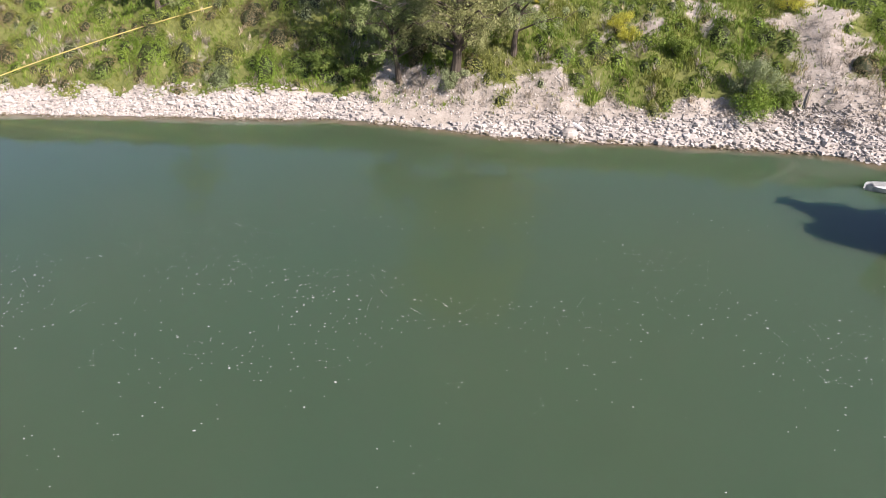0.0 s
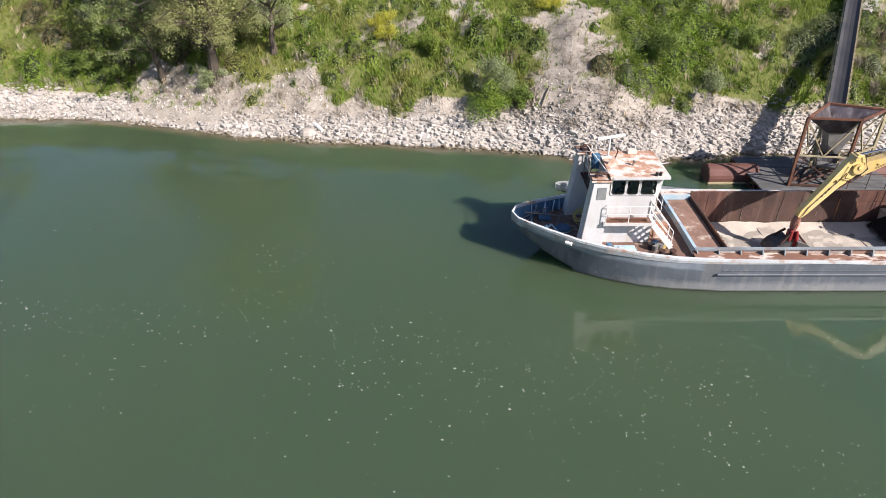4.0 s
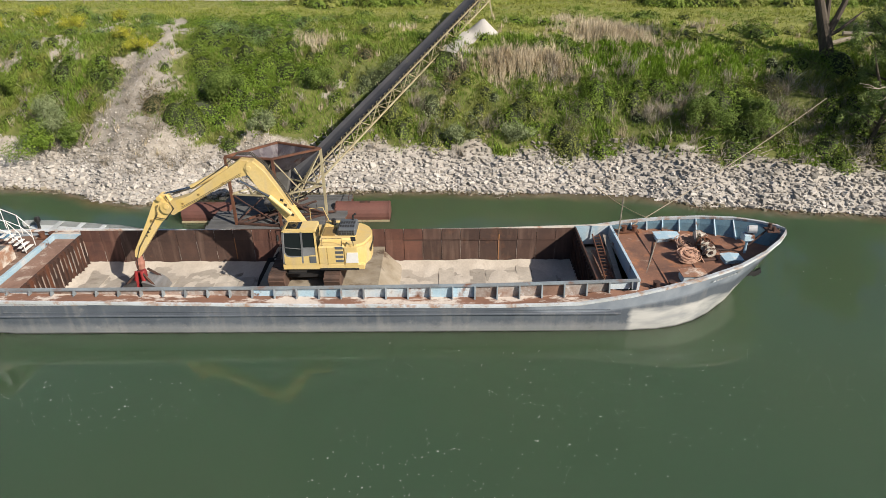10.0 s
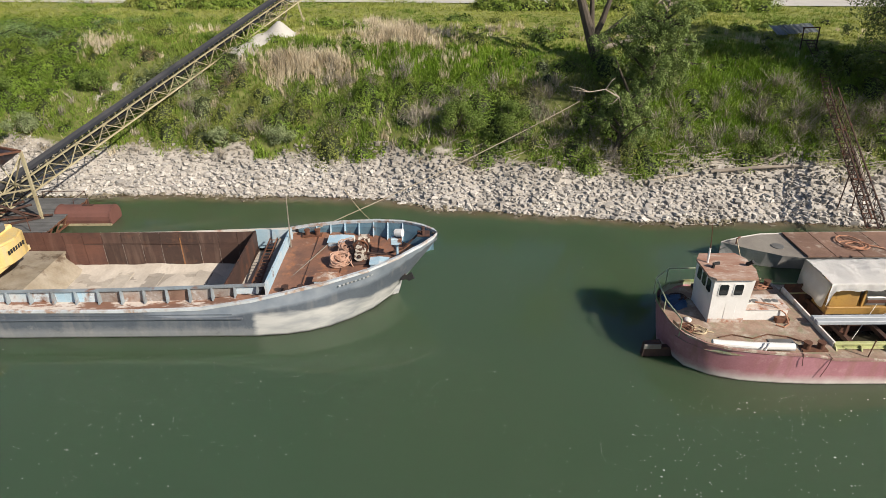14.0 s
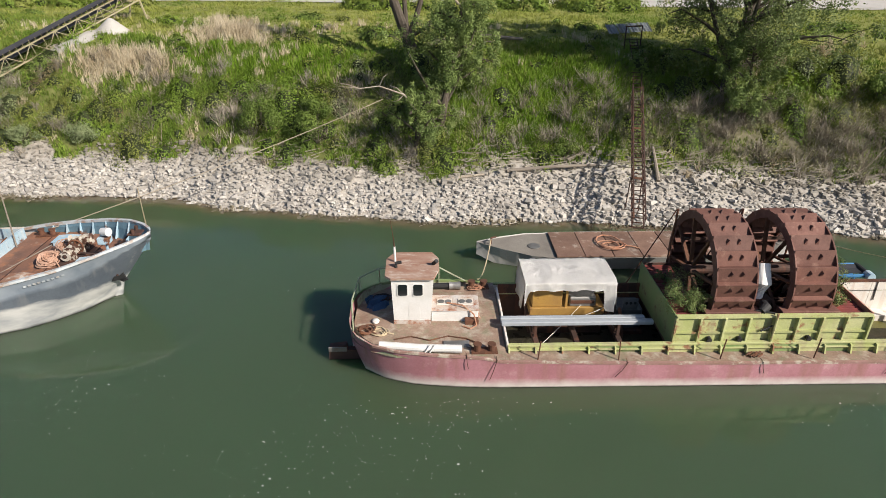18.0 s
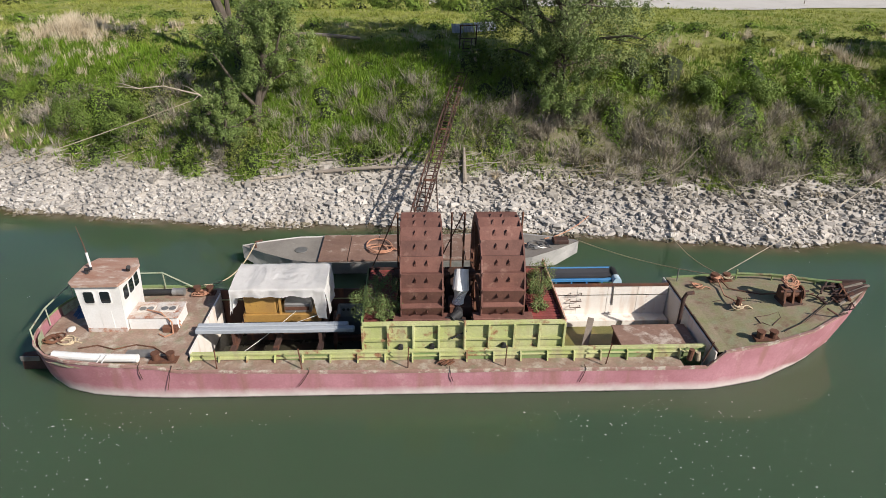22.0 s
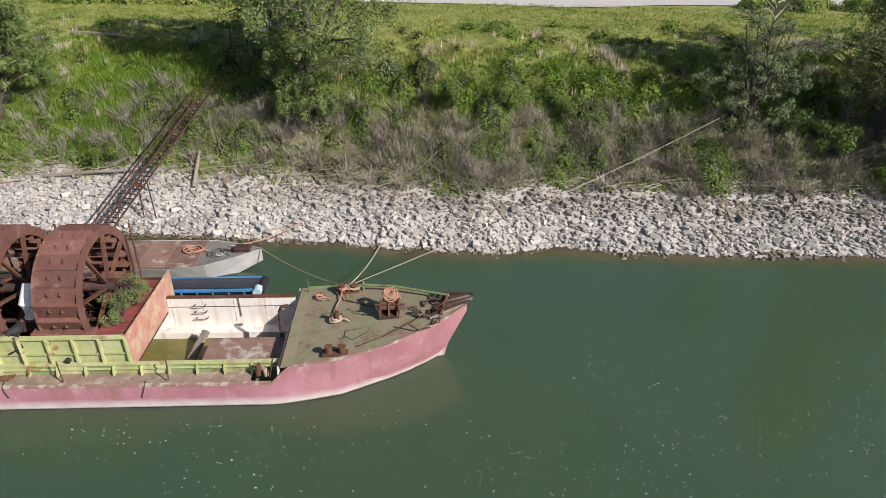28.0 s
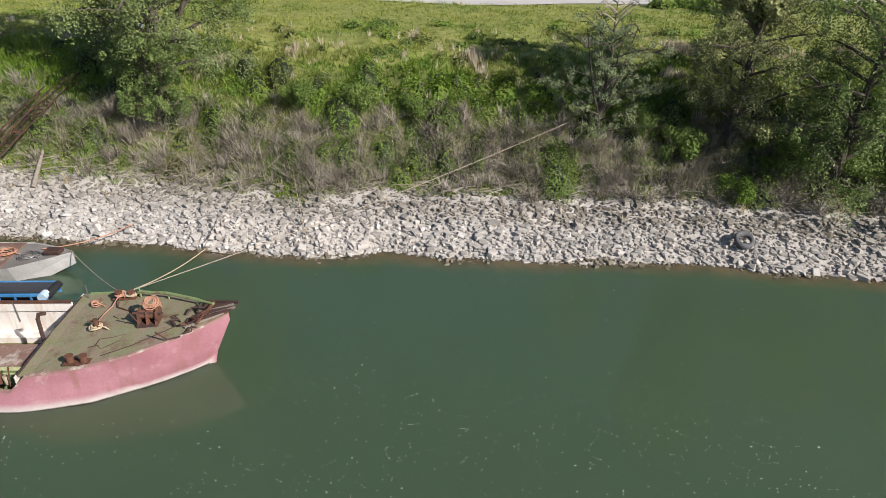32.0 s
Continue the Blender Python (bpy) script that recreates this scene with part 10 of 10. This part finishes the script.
tree((90.4, 47.6), 9.0, 4.0, M_WILLOW_PALE, "leaning pale green willow with dead branches", (1.6, 1.2), 0.26, 20, 32, 210, 0.12, 1.5, 0.25, bare=3, forks=((-2.5, -0.5, 4.0, 0.5), (2.2, 0.4, 5.5, 0.55)))
low_willow = tree((88.6, 45.6), 4.2, 3.0, M_WILLOW_PALE, "low willow with drooping foliage on the slope", (0.4, -0.4), 0.18, 14, 21, 150, 0.11, 1.4, 0.06)
DEAD = [(88.6, 45.2, 6.0), (87.9, 44.2, 7.3), (86.4, 42.3, 8.3), (85.2, 41.6, 8.3), (84.0, 41.2, 8.55)]
bm = made((rod, DEAD, [0.07, 0.05, 0.035, 0.025, 0.008], 6))
for k, (dx, dz) in enumerate(((-0.5, 0.5), (0.3, 0.6), (-0.7, 0.3), (-0.4, -0.35))):
    p0 = Vector(DEAD[1 + k % 3])
    rod(bm, [p0, p0 + Vector((dx, -0.2, dz)), p0 + Vector((dx * 1.9, -0.1, dz * 1.3))], [0.035, 0.02, 0.008], 5)
part("dead_limb", bm, M_DEADWOOD, low_willow, "bleached bare limb")
tree((112.0, 49.0), 13.0, 6.6, M_WILLOW, "large full willow on the bank slope", (1.2, 0.8), 0.42, 30, 30, 230, 0.14, 1.5, 0.12, bare=5, forks=((3.5, 0.5, 6.5, 0.5), (-3.0, 0.5, 6.0, 0.5), (0.5, -1.5, 6.5, 0.45)), top=(19.0, 6.6))
tree((112.6, 46.9), 6.0, 3.2, M_WILLOW_PALE, "low dense willow in front of the large one", (-0.2, -0.1), 0.18, 18, 24, 170, 0.12, 1.3, 0.03)
tree((143.6, 44.6), 9.0, 3.4, M_SAGE, "slender many-stemmed willow on the slope", (0.4, 0.4), 0.13, 34, 12, 80, 0.10, 0.3, 0.01, bare=10, forks=((1.8, 0.3, 6.0, 0.6), (-1.6, 0.2, 6.0, 0.6), (0.8, -0.6, 6.5, 0.5), (-0.7, 0.6, 7.0, 0.5), (2.6, 0.0, 4.6, 0.4)))
# top: upper crown mostly out of view, added to shade the upper slope
tree((152.6, 43.2), 12.0, 4.2, M_OLIVE_TREE, "tall grey-green poplar on the slope", (0.3, 0.5), 0.26, 28, 24, 150, 0.12, 0.9, 0.02, bare=4, top=(20.0, 4.4))
tree((158.8, 40.0), 12.5, 5.2, M_WILLOW_PALE, "tall willow with pale hanging branches", (0.5, 0.0), 0.34, 32, 28, 150, 0.125, 2.2, 0.02)
# stands out of view, added for the shade it throws on the slope
tree((166.5, 39.0), 12.0, 5.6, M_WILLOW, "unseen willow past the last trees, added for its shade", (0.2, 0.0), 0.34, 24, 20, 45, 0.26, 1.6, 0.02)
tree((155.8, 48.5), 12.0, 4.8, M_WILLOW, "tall willow behind the slope trees", (0.2, 0.2), 0.3, 22, 20, 85, 0.16, 1.0, 0.02)
tree((-30.0, 66.0), 7.0, 4.0, M_WILLOW, "green willow on the bank top", (0.2, 0.2), 0.26, 12, 15, 80, 0.17, 0.8, 0.12)

# rank growth in front of the track
x = np.concatenate([rng.uniform(40, 58, 46), rng.uniform(80, 113, 80), rng.uniform(159, 200, 70), rng.uniform(-60, 2, 60)])
y = rng.uniform(76.5, 82.0, len(x)) + np.interp(x, [0, 60, 110, 160], [2, 1, -2, -2])
rad = rng.uniform(0.8, 1.7, len(x))
c, f = cores(x, y, rad, rad * 0.7)
mesh_np("thicket_core", c, f, M_UNDER, "near-black cores for the shade inside the trackside growth", "thicket")
for sel, mat, lab in ((np.arange(len(x)) % 3 == 0, M_OLIVE, "yellowish green growth beside the track"), (np.arange(len(x)) % 3 > 0, M_GRASS, "tall green growth beside the track")):
    c, f = mounds(x[sel], y[sel], rad[sel], rad[sel] * 0.8, 130, 0.24)
    mesh_np("weed_patch", c, f, mat, lab, "weeds", size=4)


# ---- road, sand pile, ropes and small things ----
M_ROAD = material("pale gravel track", (0.70, 0.67, 0.62), (0.62, 0.59, 0.54), 0.3, 8, 0.95, 0, 0.2, (0.45, 0.41, 0.33), 0.6, 0.3)
r = [[(x, lerp_table([(-90, 87), (10, 85.5), (30, 84.5), (60, 84), (110, 79.5), (126, 78.0), (136, 75.8), (143, 76.8), (150, 79.5), (220, 80)], x) + 0.5 * math.sin(x * 0.11), 9.08), (x, 93.0 + 0.4 * math.sin(x * 0.07), 9.08)] for x in spread(-120, 240, 4)]
tagged(part("road", made((loft, r)), M_ROAD), "pale dusty gravel track on the dyke", "road", kind="structure")

M_SAND = material("pale grey sand", (0.58, 0.56, 0.52), (0.50, 0.48, 0.45), 0.8, 12, 0.95, 0, 0.3)
rows_ = []
for i in range(33):
    row = []
    for j in range(33):
        u, v = i / 32 * 2 - 1, j / 32 * 2 - 1
        x, y = 59.6 + u * 3.6, 60.4 + v * 4.2
        cone = max(0.0, 1.35 - 0.85 * math.hypot(x - 61.1, y - 62.3))
        along = max(0.0, min(1.0, ((x - 57.4) * 3.7 + (y - 57.9) * 4.4) / 33.0))
        off = math.hypot(x - (57.4 + 3.7 * along), y - (57.9 + 4.4 * along))
        apron = 0.22 * max(0.0, 1 - (off / (1.3 + 0.4 * noise.noise((x * 0.6, y * 0.6, 5)))) ** 2)
        hgt = max(cone, apron) - 0.12
        row.append((x, y, float(land_np(np.array([x]), np.array([y]))[0]) + hgt + 0.03 * noise.noise((x * 2, y * 2, 1))))
    rows_.append(row)
tagged(part("sand_mound", made((loft, rows_)), M_SAND, None, smooth=True), "pale grey spilled sand pile under the conveyor", "sand pile")


M_WORN_ROPE = material("grey worn rope", (0.42, 0.36, 0.28), (0.34, 0.29, 0.22), 3, 40, 0.9, 0, 0.4)


def rope(a, b_, drop, mat, label, r_=0.035, name="mooring_rope"):
    tagged(part(name, made((rod, sag(a, b_, drop, 18), r_, 6)), mat), label, "rope")


def ground_at(x, y, up=0.0):
    return (x, y, float(land_np(np.array([x]), np.array([y]))[0]) + up)


rope((68.4, 34.3, 2.25), (86.2, 48.2, 6.0), 0.25, M_WORN_ROPE, "taut pale mooring rope from barge to bank", 0.028)
rope((116.75, 28.4, 2.4), (141.4, 44.3, 5.9), 0.35, M_WORN_ROPE, "taut pale orange mooring rope from bow to bank", 0.02)
rope((116.75, 28.4, 2.4), ground_at(117.9, 36.6, 0.25), 0.25, M_ROPE, "mooring rope from bow to the stones", 0.03)
for pts, lab in (((117.9, 36.6), (119.0, 40.5), (120.3, 45.9)), "old rope lying up the bank from the stones"), (((117.6, 41.3), (122.0, 43.9), (126.3, 46.1)), "old rope lying slanting up the bank"), (((69.9, 44.4), (69.7, 47.4), (68.0, 53.5)), "thin rope lying up the overgrown bank"):
    tagged(part("bank_rope", made((rod, [ground_at(pts[min(1, k // 6)][0] + (pts[min(1, k // 6) + 1][0] - pts[min(1, k // 6)][0]) * (k - 6 * min(1, k // 6)) / 6, pts[min(1, k // 6)][1] + (pts[min(1, k // 6) + 1][1] - pts[min(1, k // 6)][1]) * (k - 6 * min(1, k // 6)) / 6, 0.42) for k in range(13)], 0.018, 6)), M_WORN_ROPE), lab, "rope")
rope((111.2, 34.4, 1.35), (116.5, 28.5, 2.35), 0.25, M_ROPE, "thin rope between work boat and barge bow", 0.025)
rope((93.0, 34.2, 1.45), (91.8, 28.9, 1.9), 0.7, M_ROPE, "slack rope from stern bollards to work boat", 0.03)
rope((75.2, 31.2, 3.5), ground_at(68.6, 44.7, 0.3), 1.5, M_ROPE, "slack bow rope hanging over the water")
rope((109.4, 34.8, 1.25), ground_at(113.0, 38.6, 0.6), 0.3, M_ROPE_RED, "orange rope from work boat to the stones", 0.03)
rope(ground_at(-46.0, 58.5, 0.5), ground_at(-24.5, 66.5, 0.5), -0.3, M_ROPE_YEL, "yellow line running along the grassy bank", 0.045, "yellow_line")
rope(ground_at(122.4, 43.0, 0.2), ground_at(124.1, 36.6, 0.4), 0.1, M_ROPE, "thin rope lying over the stones", 0.025)


def log(a, b_, r_, mat, label, name="log"):
    tagged(part(name, made((rod, [a, tuple((Vector(a) + Vector(b_)) / 2 + Vector((0, 0.05, 0.06))), b_], [r_, r_ * 0.9, r_ * 0.6], 8)), mat), label, "log")


log(ground_at(90.2, 43.0, 0.15), ground_at(93.4, 43.4, 0.2), 0.13, M_DEADWOOD, "bleached driftwood log above the stones")
log(ground_at(95.0, 43.6, 0.15), ground_at(101.5, 43.6, 0.25), 0.14, M_WOOD, "grey driftwood trunk above the stones")
log(ground_at(99.4, 44.3, 0.15), ground_at(100.6, 44.5, 0.2), 0.13, M_DEADWOOD, "bleached short driftwood log in the grass")
log(ground_at(92.0, 58.0, 0.2), ground_at(97.5, 56.6, 0.3), 0.2, M_WOOD, "weathered fallen trunk in the meadow")
log(ground_at(89.4, 55.4, 0.25), ground_at(91.8, 55.0, 1.0), 0.2, M_DEADWOOD, "split pale limb at the foot of the willow")
log(ground_at(10.6, 49.6, 0.2), ground_at(11.4, 48.8, 0.2), 0.2, M_WHITE, "white concrete pipe among the stones", "pipe_stub")
log(ground_at(105.3, 42.2, 0.12), ground_at(105.35, 44.4, 0.4), 0.15, M_WOOD, "grey timber lying up the slope beside the gangway", "timber")
log(ground_at(28.5, 49.5, 0.15), ground_at(28.9, 50.9, 0.2), 0.08, M_WOOD, "dead branch on the rubble slope")
log(ground_at(29.2, 49.3, 0.15), ground_at(30.0, 50.7, 0.2), 0.07, M_WOOD, "dead branch on the rubble slope")
# a large boulder and a spill of fine rubble at the left
x_, y_ = 10.2, 48.7
tagged(part("boulder", made((loft, [[(x_ + 0.75 * math.cos(a) * math.sin(p), y_ + 0.6 * math.sin(a) * math.sin(p), 0.35 + 0.5 * math.cos(p) + 0.07 * noise.noise((a, p * 2, 5))) for a in [k * math.pi / 5 for k in range(11)]] for p in [0.05 + q * 0.5 for q in range(7)]])), M_STONE_ONE, None), "large pale boulder at the water's edge", "boulder")


M_TYRE = material("dusty weathered tyre rubber", (0.15, 0.15, 0.155), (0.09, 0.09, 0.095), 2, 20, 0.8, 0, 0.3)


def tyre(at, r_, w, label):
    x, y, z = at
    ring = []
    for k in range(20):
        a = 2 * math.pi * k / 20
        ring.append([(x + (r_ + q * math.cos(b_)) * math.cos(a), y + (r_ + q * math.cos(b_)) * math.sin(a) * 0.85, z + w * math.sin(b_) + 0.45 * (r_ + q * math.cos(b_)) * math.sin(a)) for b_, q in [(2 * math.pi * i / 8, w * 0.9) for i in range(8)]])
    t = thing("tyre", pose(x, y, z), label, "tyre")
    part("tread", made((lambda b_, q: loft(b_, q, True), ring + ring[:1])), M_TYRE, t, smooth=True)


tyre(ground_at(151.2, 35.75, 0.5), 0.5, 0.17, "old grey-black dusty tyre lying on the stones")
sheet = thing("corrugated_sheets", pose(107.3, 58.5, 9), "pale blue-white sheets lying in the grass", "sheets")
for k in range(4):
    bm = bmesh.new()
    loft(bm, [[(105.2 + k * 1.0 + 0.9 * i / 8, 58.2 + 0.15 * k + j * 0.9, 9.15 + 0.25 * j + 0.05 * math.sin(i * 2.5) + 0.04 * k) for i in range(9)] for j in range(3)])
    bmesh.ops.solidify(bm, geom=bm.faces[:], thickness=0.02)
    part("sheet", bm, M_GREY_PIPE, sheet)
frame_ = thing("gantry_frame", pose(106.2, 55.5, 8.8), "rusty landing frame at the top of the gangway", "frame")
for x in (105.6, 106.9):
    part("post", made((beam, (x, 54.8, 8.0), (x + 0.1, 55.2, 10.2), 0.09)), M_RUST_DARK, frame_)
part("crossbar", made((beam, (105.6, 55.2, 10.15), (107.0, 55.2, 10.2), 0.09)), M_RUST_DARK, frame_)
part("crossbar", made((beam, (105.6, 55.0, 9.2), (107.0, 55.0, 9.2), 0.07)), M_RUST_DARK, frame_)
# posts by the road
for x in (13.5, 34.0, 118.5, 150.0):
    p_ = thing("roadside_post", pose(x, 83.0, 9), "thin dark roadside marker post", "post")
    part("post", made((rod, [(x, 83.0, 8.9), (x, 83.0, 10.6)], 0.06, 6)), M_WOOD, p_)
    part("cap", made((rod, [(x, 83.0, 10.6), (x, 83.0, 10.68)], 0.08, 6)), M_WHITE, p_)

# drifting poplar fluff and foam on the water
m = 9000
fx = rng.uniform(-40, 165, m)
fy = np.where(rng.random(m) < 0.75, rng.normal(0, 1, m) * np.interp(fx, [-40, 20, 40], [4.5, 4.5, 3.2]) + np.interp(fx, [-40, 15, 40], [25.5, 24, 19.5]), rng.uniform(6, 36, m))
thick = np.clip(0.5 + 1.1 * field(fx, fy * 2, 0.16, 3), 0, 1)
ok = (rng.random(m) < thick) & (fy < 36) & ~((fx > 24) & (fx < 76) & (fy > 26.3) & (fy < 36)) & ~((fx > 84) & (fx < 124) & (fy > 22.4) & (fy < 37))
fx, fy = fx[ok], fy[ok]
sz = rng.uniform(0.009, 0.019, len(fx)) * np.interp(fx, [-40, 10, 40], [1.55, 1.5, 1.05]) * np.where(rng.random(len(fx)) < 0.12, 1.7, 1)
ang = rng.uniform(0, 6.28, len(fx))
pts = []
for k, (q, hz_) in enumerate(((0, 0.006), (1.3, 0.006), (2.5, 0.006), (3.8, 0.006), (5.0, 0.006), (0, 0.03))):
    rr = sz * (0 if k == 5 else 1) * rng.uniform(0.7, 1.3, len(fx))
    pts.append(np.stack([fx + rr * 1.5 * np.cos(ang + q), fy + rr * np.sin(ang + q), np.full(len(fx), hz_)], -1))
c = np.stack(pts, 1).reshape(-1, 3)
k = np.arange(len(fx))[:, None] * 6
f = np.concatenate([k + [i, (i + 1) % 5, 5] for i in range(5)], 0)
mesh_np("floating_fluff", c, f, material("white fluff", (0.75, 0.74, 0.70), None, 2, 10, 0.9, 0, 0), "small white flecks of fluff drifting on the water", "fluff")

# plants that have seeded themselves on the dredging barge
def weed_tuft(at, r, h, n_, mat, label, leaf=0.05):
    x, y, z = at
    t = thing("weed", pose(x, y, z), label, "weed")
    bm = bmesh.new()
    for k in range(9):
        a = k * 0.7 + random.random()
        rod(bm, [(x, y, z - 0.05), (x + 0.3 * r * math.cos(a), y + 0.3 * r * math.sin(a), z + 0.5 * h), (x + 0.8 * r * math.cos(a), y + 0.8 * r * math.sin(a), z + h * random.uniform(0.6, 1))], [0.015, 0.012, 0.004], 4, False)
    part("stems", bm, M_BARK, t)
    cs_ = np.stack([x + rng.normal(0, r * 0.5, 16), y + rng.normal(0, r * 0.5, 16), z + h * rng.uniform(0.2, 0.95, 16)], -1)
    c, f = leaf_cloud(cs_, rng.uniform(0.25, 0.6, 16) * r, n_ // 16, leaf, 1.0)
    mesh_np("leaves", c, f, mat, "", "", parent=t, size=4).matrix_parent_inverse = BUILT_AT[t.name]


for x, y, z, r_, h_, n_ in ((100.45, 25.0, 2.75, 0.9, 1.35, 1100), (100.9, 24.6, 2.75, 0.5, 0.8, 350), (107.4, 25.6, 2.75, 0.6, 1.3, 380), (107.6, 26.6, 2.75, 0.5, 1.5, 300), (107.3, 27.2, 2.75, 0.4, 0.9, 220), (100.3, 27.2, 2.75, 0.35, 0.4, 260), (100.6, 24.4, 2.75, 0.25, 0.3, 150), (107.3, 25.0, 2.75, 0.4, 0.5, 330), (107.5, 27.6, 2.75, 0.35, 0.4, 220), (107.2, 26.3, 2.75, 0.25, 0.3, 150)):
    weed_tuft((x, y, z), r_, h_, int(n_ * 5.0), M_WILLOW, "green weed growing in the wheel trough")

# machinery in the dark part of the hold beside the trough
gen = thing("pump_set", pose(98.9, 27.4, -0.1), "dark grey pump set with gauge panel in the hold", "pump")
part("bed", made((box, 98.1, 99.6, 26.7, 28.1, -0.1, 0.25)), M_RUST_DARK, gen)
part("block", made((box, 98.25, 99.5, 26.9, 28.0, 0.25, 1.35, 0.06)), M_GREY_PLASTIC, gen)
part("panel", made((box, 98.5, 99.2, 26.84, 26.9, 1.35, 1.95, 0.02)), M_GREY_PLASTIC, gen)
for k in range(3):
    part("gauge", made((rod, [(98.65 + k * 0.2, 26.84, 1.72), (98.65 + k * 0.2, 26.82, 1.72)], 0.07, 12)), M_BLACK, gen)
part("pipe", made((rod, [(98.4, 27.0, 1.3), (98.3, 26.4, 1.3), (98.3, 25.9, 0.5), (98.3, 25.9, -0.1)], 0.09, 8)), M_RUST, gen)
part("flywheel", made((rod, [(98.2, 27.4, 0.8), (98.1, 27.4, 0.8)], 0.42, 18)), M_RUST_DARK, gen)
# odds and ends on the stern deck
def sack(at, size, mat, label):
    """A slumped, creased sack."""
    x, y, z = at
    rows_ = []
    for i in range(9):
        p = math.pi * (0.04 + 0.92 * i / 8)
        rows_.append([(x + size[0] * math.sin(p) * math.cos(a) * (1 + 0.22 * noise.noise((math.cos(a) * 2 + x, math.sin(a) * 2, p * 2))), y + size[1] * math.sin(p) * math.sin(a) * (1 + 0.22 * noise.noise((math.cos(a) * 2, math.sin(a) * 2 + y, p * 3))),
                       z + size[2] * (1 + math.cos(p)) * 0.5) for a in [2 * math.pi * k / 14 for k in range(14)]])
    tagged(part("sack", made((lambda b_, q: loft(b_, q, True, True), rows_)), mat, None, smooth=True), label, "sack")


sack((87.0, 25.75, 1.5), (0.17, 0.2, 0.2), M_WHITE, "small bundle of white rags on the stern deck")
coil("rope_coil", (86.6, 25.0, 1.55), 0.36, M_RUST, 6, "heap of brown rope by the stern bulwark", 0.03)
coil("rope_coil", (87.2, 27.7, 1.55), 0.36, M_RUST_DARK, 6, "heap of dark wire by the stern bulwark", 0.025)
tagged(part("deck_plate", made((box, 90.0, 91.1, 23.75, 24.25, 1.53, 1.57)), M_STEEL), "loose grey plate on the stern deck", "plate")
tagged(part("deck_hose", made((rod, [(91.6, 23.9, 1.6), (91.0, 24.4, 1.56), (90.2, 24.6, 1.56), (89.4, 24.3, 1.56), (88.6, 24.6, 1.56), (87.9, 24.4, 1.56)], 0.03, 6)), M_RUST), "rusty wire lying along the stern deck", "wire")
tagged(part("red_hose_end", made((rod, [(90.2, 26.2, 2.26), (90.9, 25.9, 2.3), (91.4, 25.6, 2.0), (91.5, 25.3, 1.62), (91.2, 25.1, 1.58), (90.9, 25.3, 1.6)], 0.035, 6)), M_ROPE_RED), "red hose trailing over the casing", "hose")

# old lines hanging over the side
for x, ln, dx in ((90.9, 0.55, 0.1), (92.15, 0.95, -0.25), (97.6, 0.7, -0.45), (103.3, 0.5, 0.15), (108.9, 0.6, -0.2)):
    y0_ = B2_MID - lerp_table(B2_DECK, x) - 0.04
    tagged(part("hanging_line", made((rod, [(x, y0_ + 0.25, b2_sheer(x) + 0.08), (x + 0.02, y0_, b2_sheer(x) + 0.05), (x + dx * 0.4, y0_ - 0.03, b2_sheer(x) - 0.45 * ln), (x + dx, y0_ - 0.02, b2_sheer(x) - ln)], 0.016, 5)), M_RUST_DARK), "thin dark old line hanging over the pink hull", "line")

# chain and wires heaped over the stem of the dredging barge
snarl = thing("stem_chain", pose(120.9, 25.6, 2.75), "rusty chain and wire heaped at the stem", "chain")
rs = random.Random(77)
for k in range(9):
    a = Vector((119.9 + rs.random() * 1.4, 25.0 + rs.random() * 1.3, b2_sheer(120.6) + 0.06))
    pts = [a]
    for j in range(5):
        a = a + Vector((rs.uniform(-0.3, 0.35), rs.uniform(-0.3, 0.3), 0))
        a.x = min(121.5, a.x)
        a.z = b2_sheer(min(a.x, 121.5)) + rs.uniform(0.05, 0.3)
        pts.append(a.copy())
    part("wire" if k % 2 else "chain", made((rod, pts, 0.03 if k % 2 else 0.05, 6)), M_RUST_DARK if k % 3 else M_RUST, snarl)
# flakes of rust-stained plate and litter on the bow deck
for k in range(4):
    x, y = 115.6 + rs.random() * 3.4, 24.3 + rs.random() * 3.2
    z = b2_sheer(x) + 0.05
    tagged(part("wire_end", made((rod, [(x, y, z), (x + 0.35, y + rs.uniform(-0.3, 0.3), z + 0.02), (x + 0.7, y + rs.uniform(-0.4, 0.4), z)], 0.018, 5)), M_RUST_DARK), "rusty wire end lying on the bow deck", "wire")
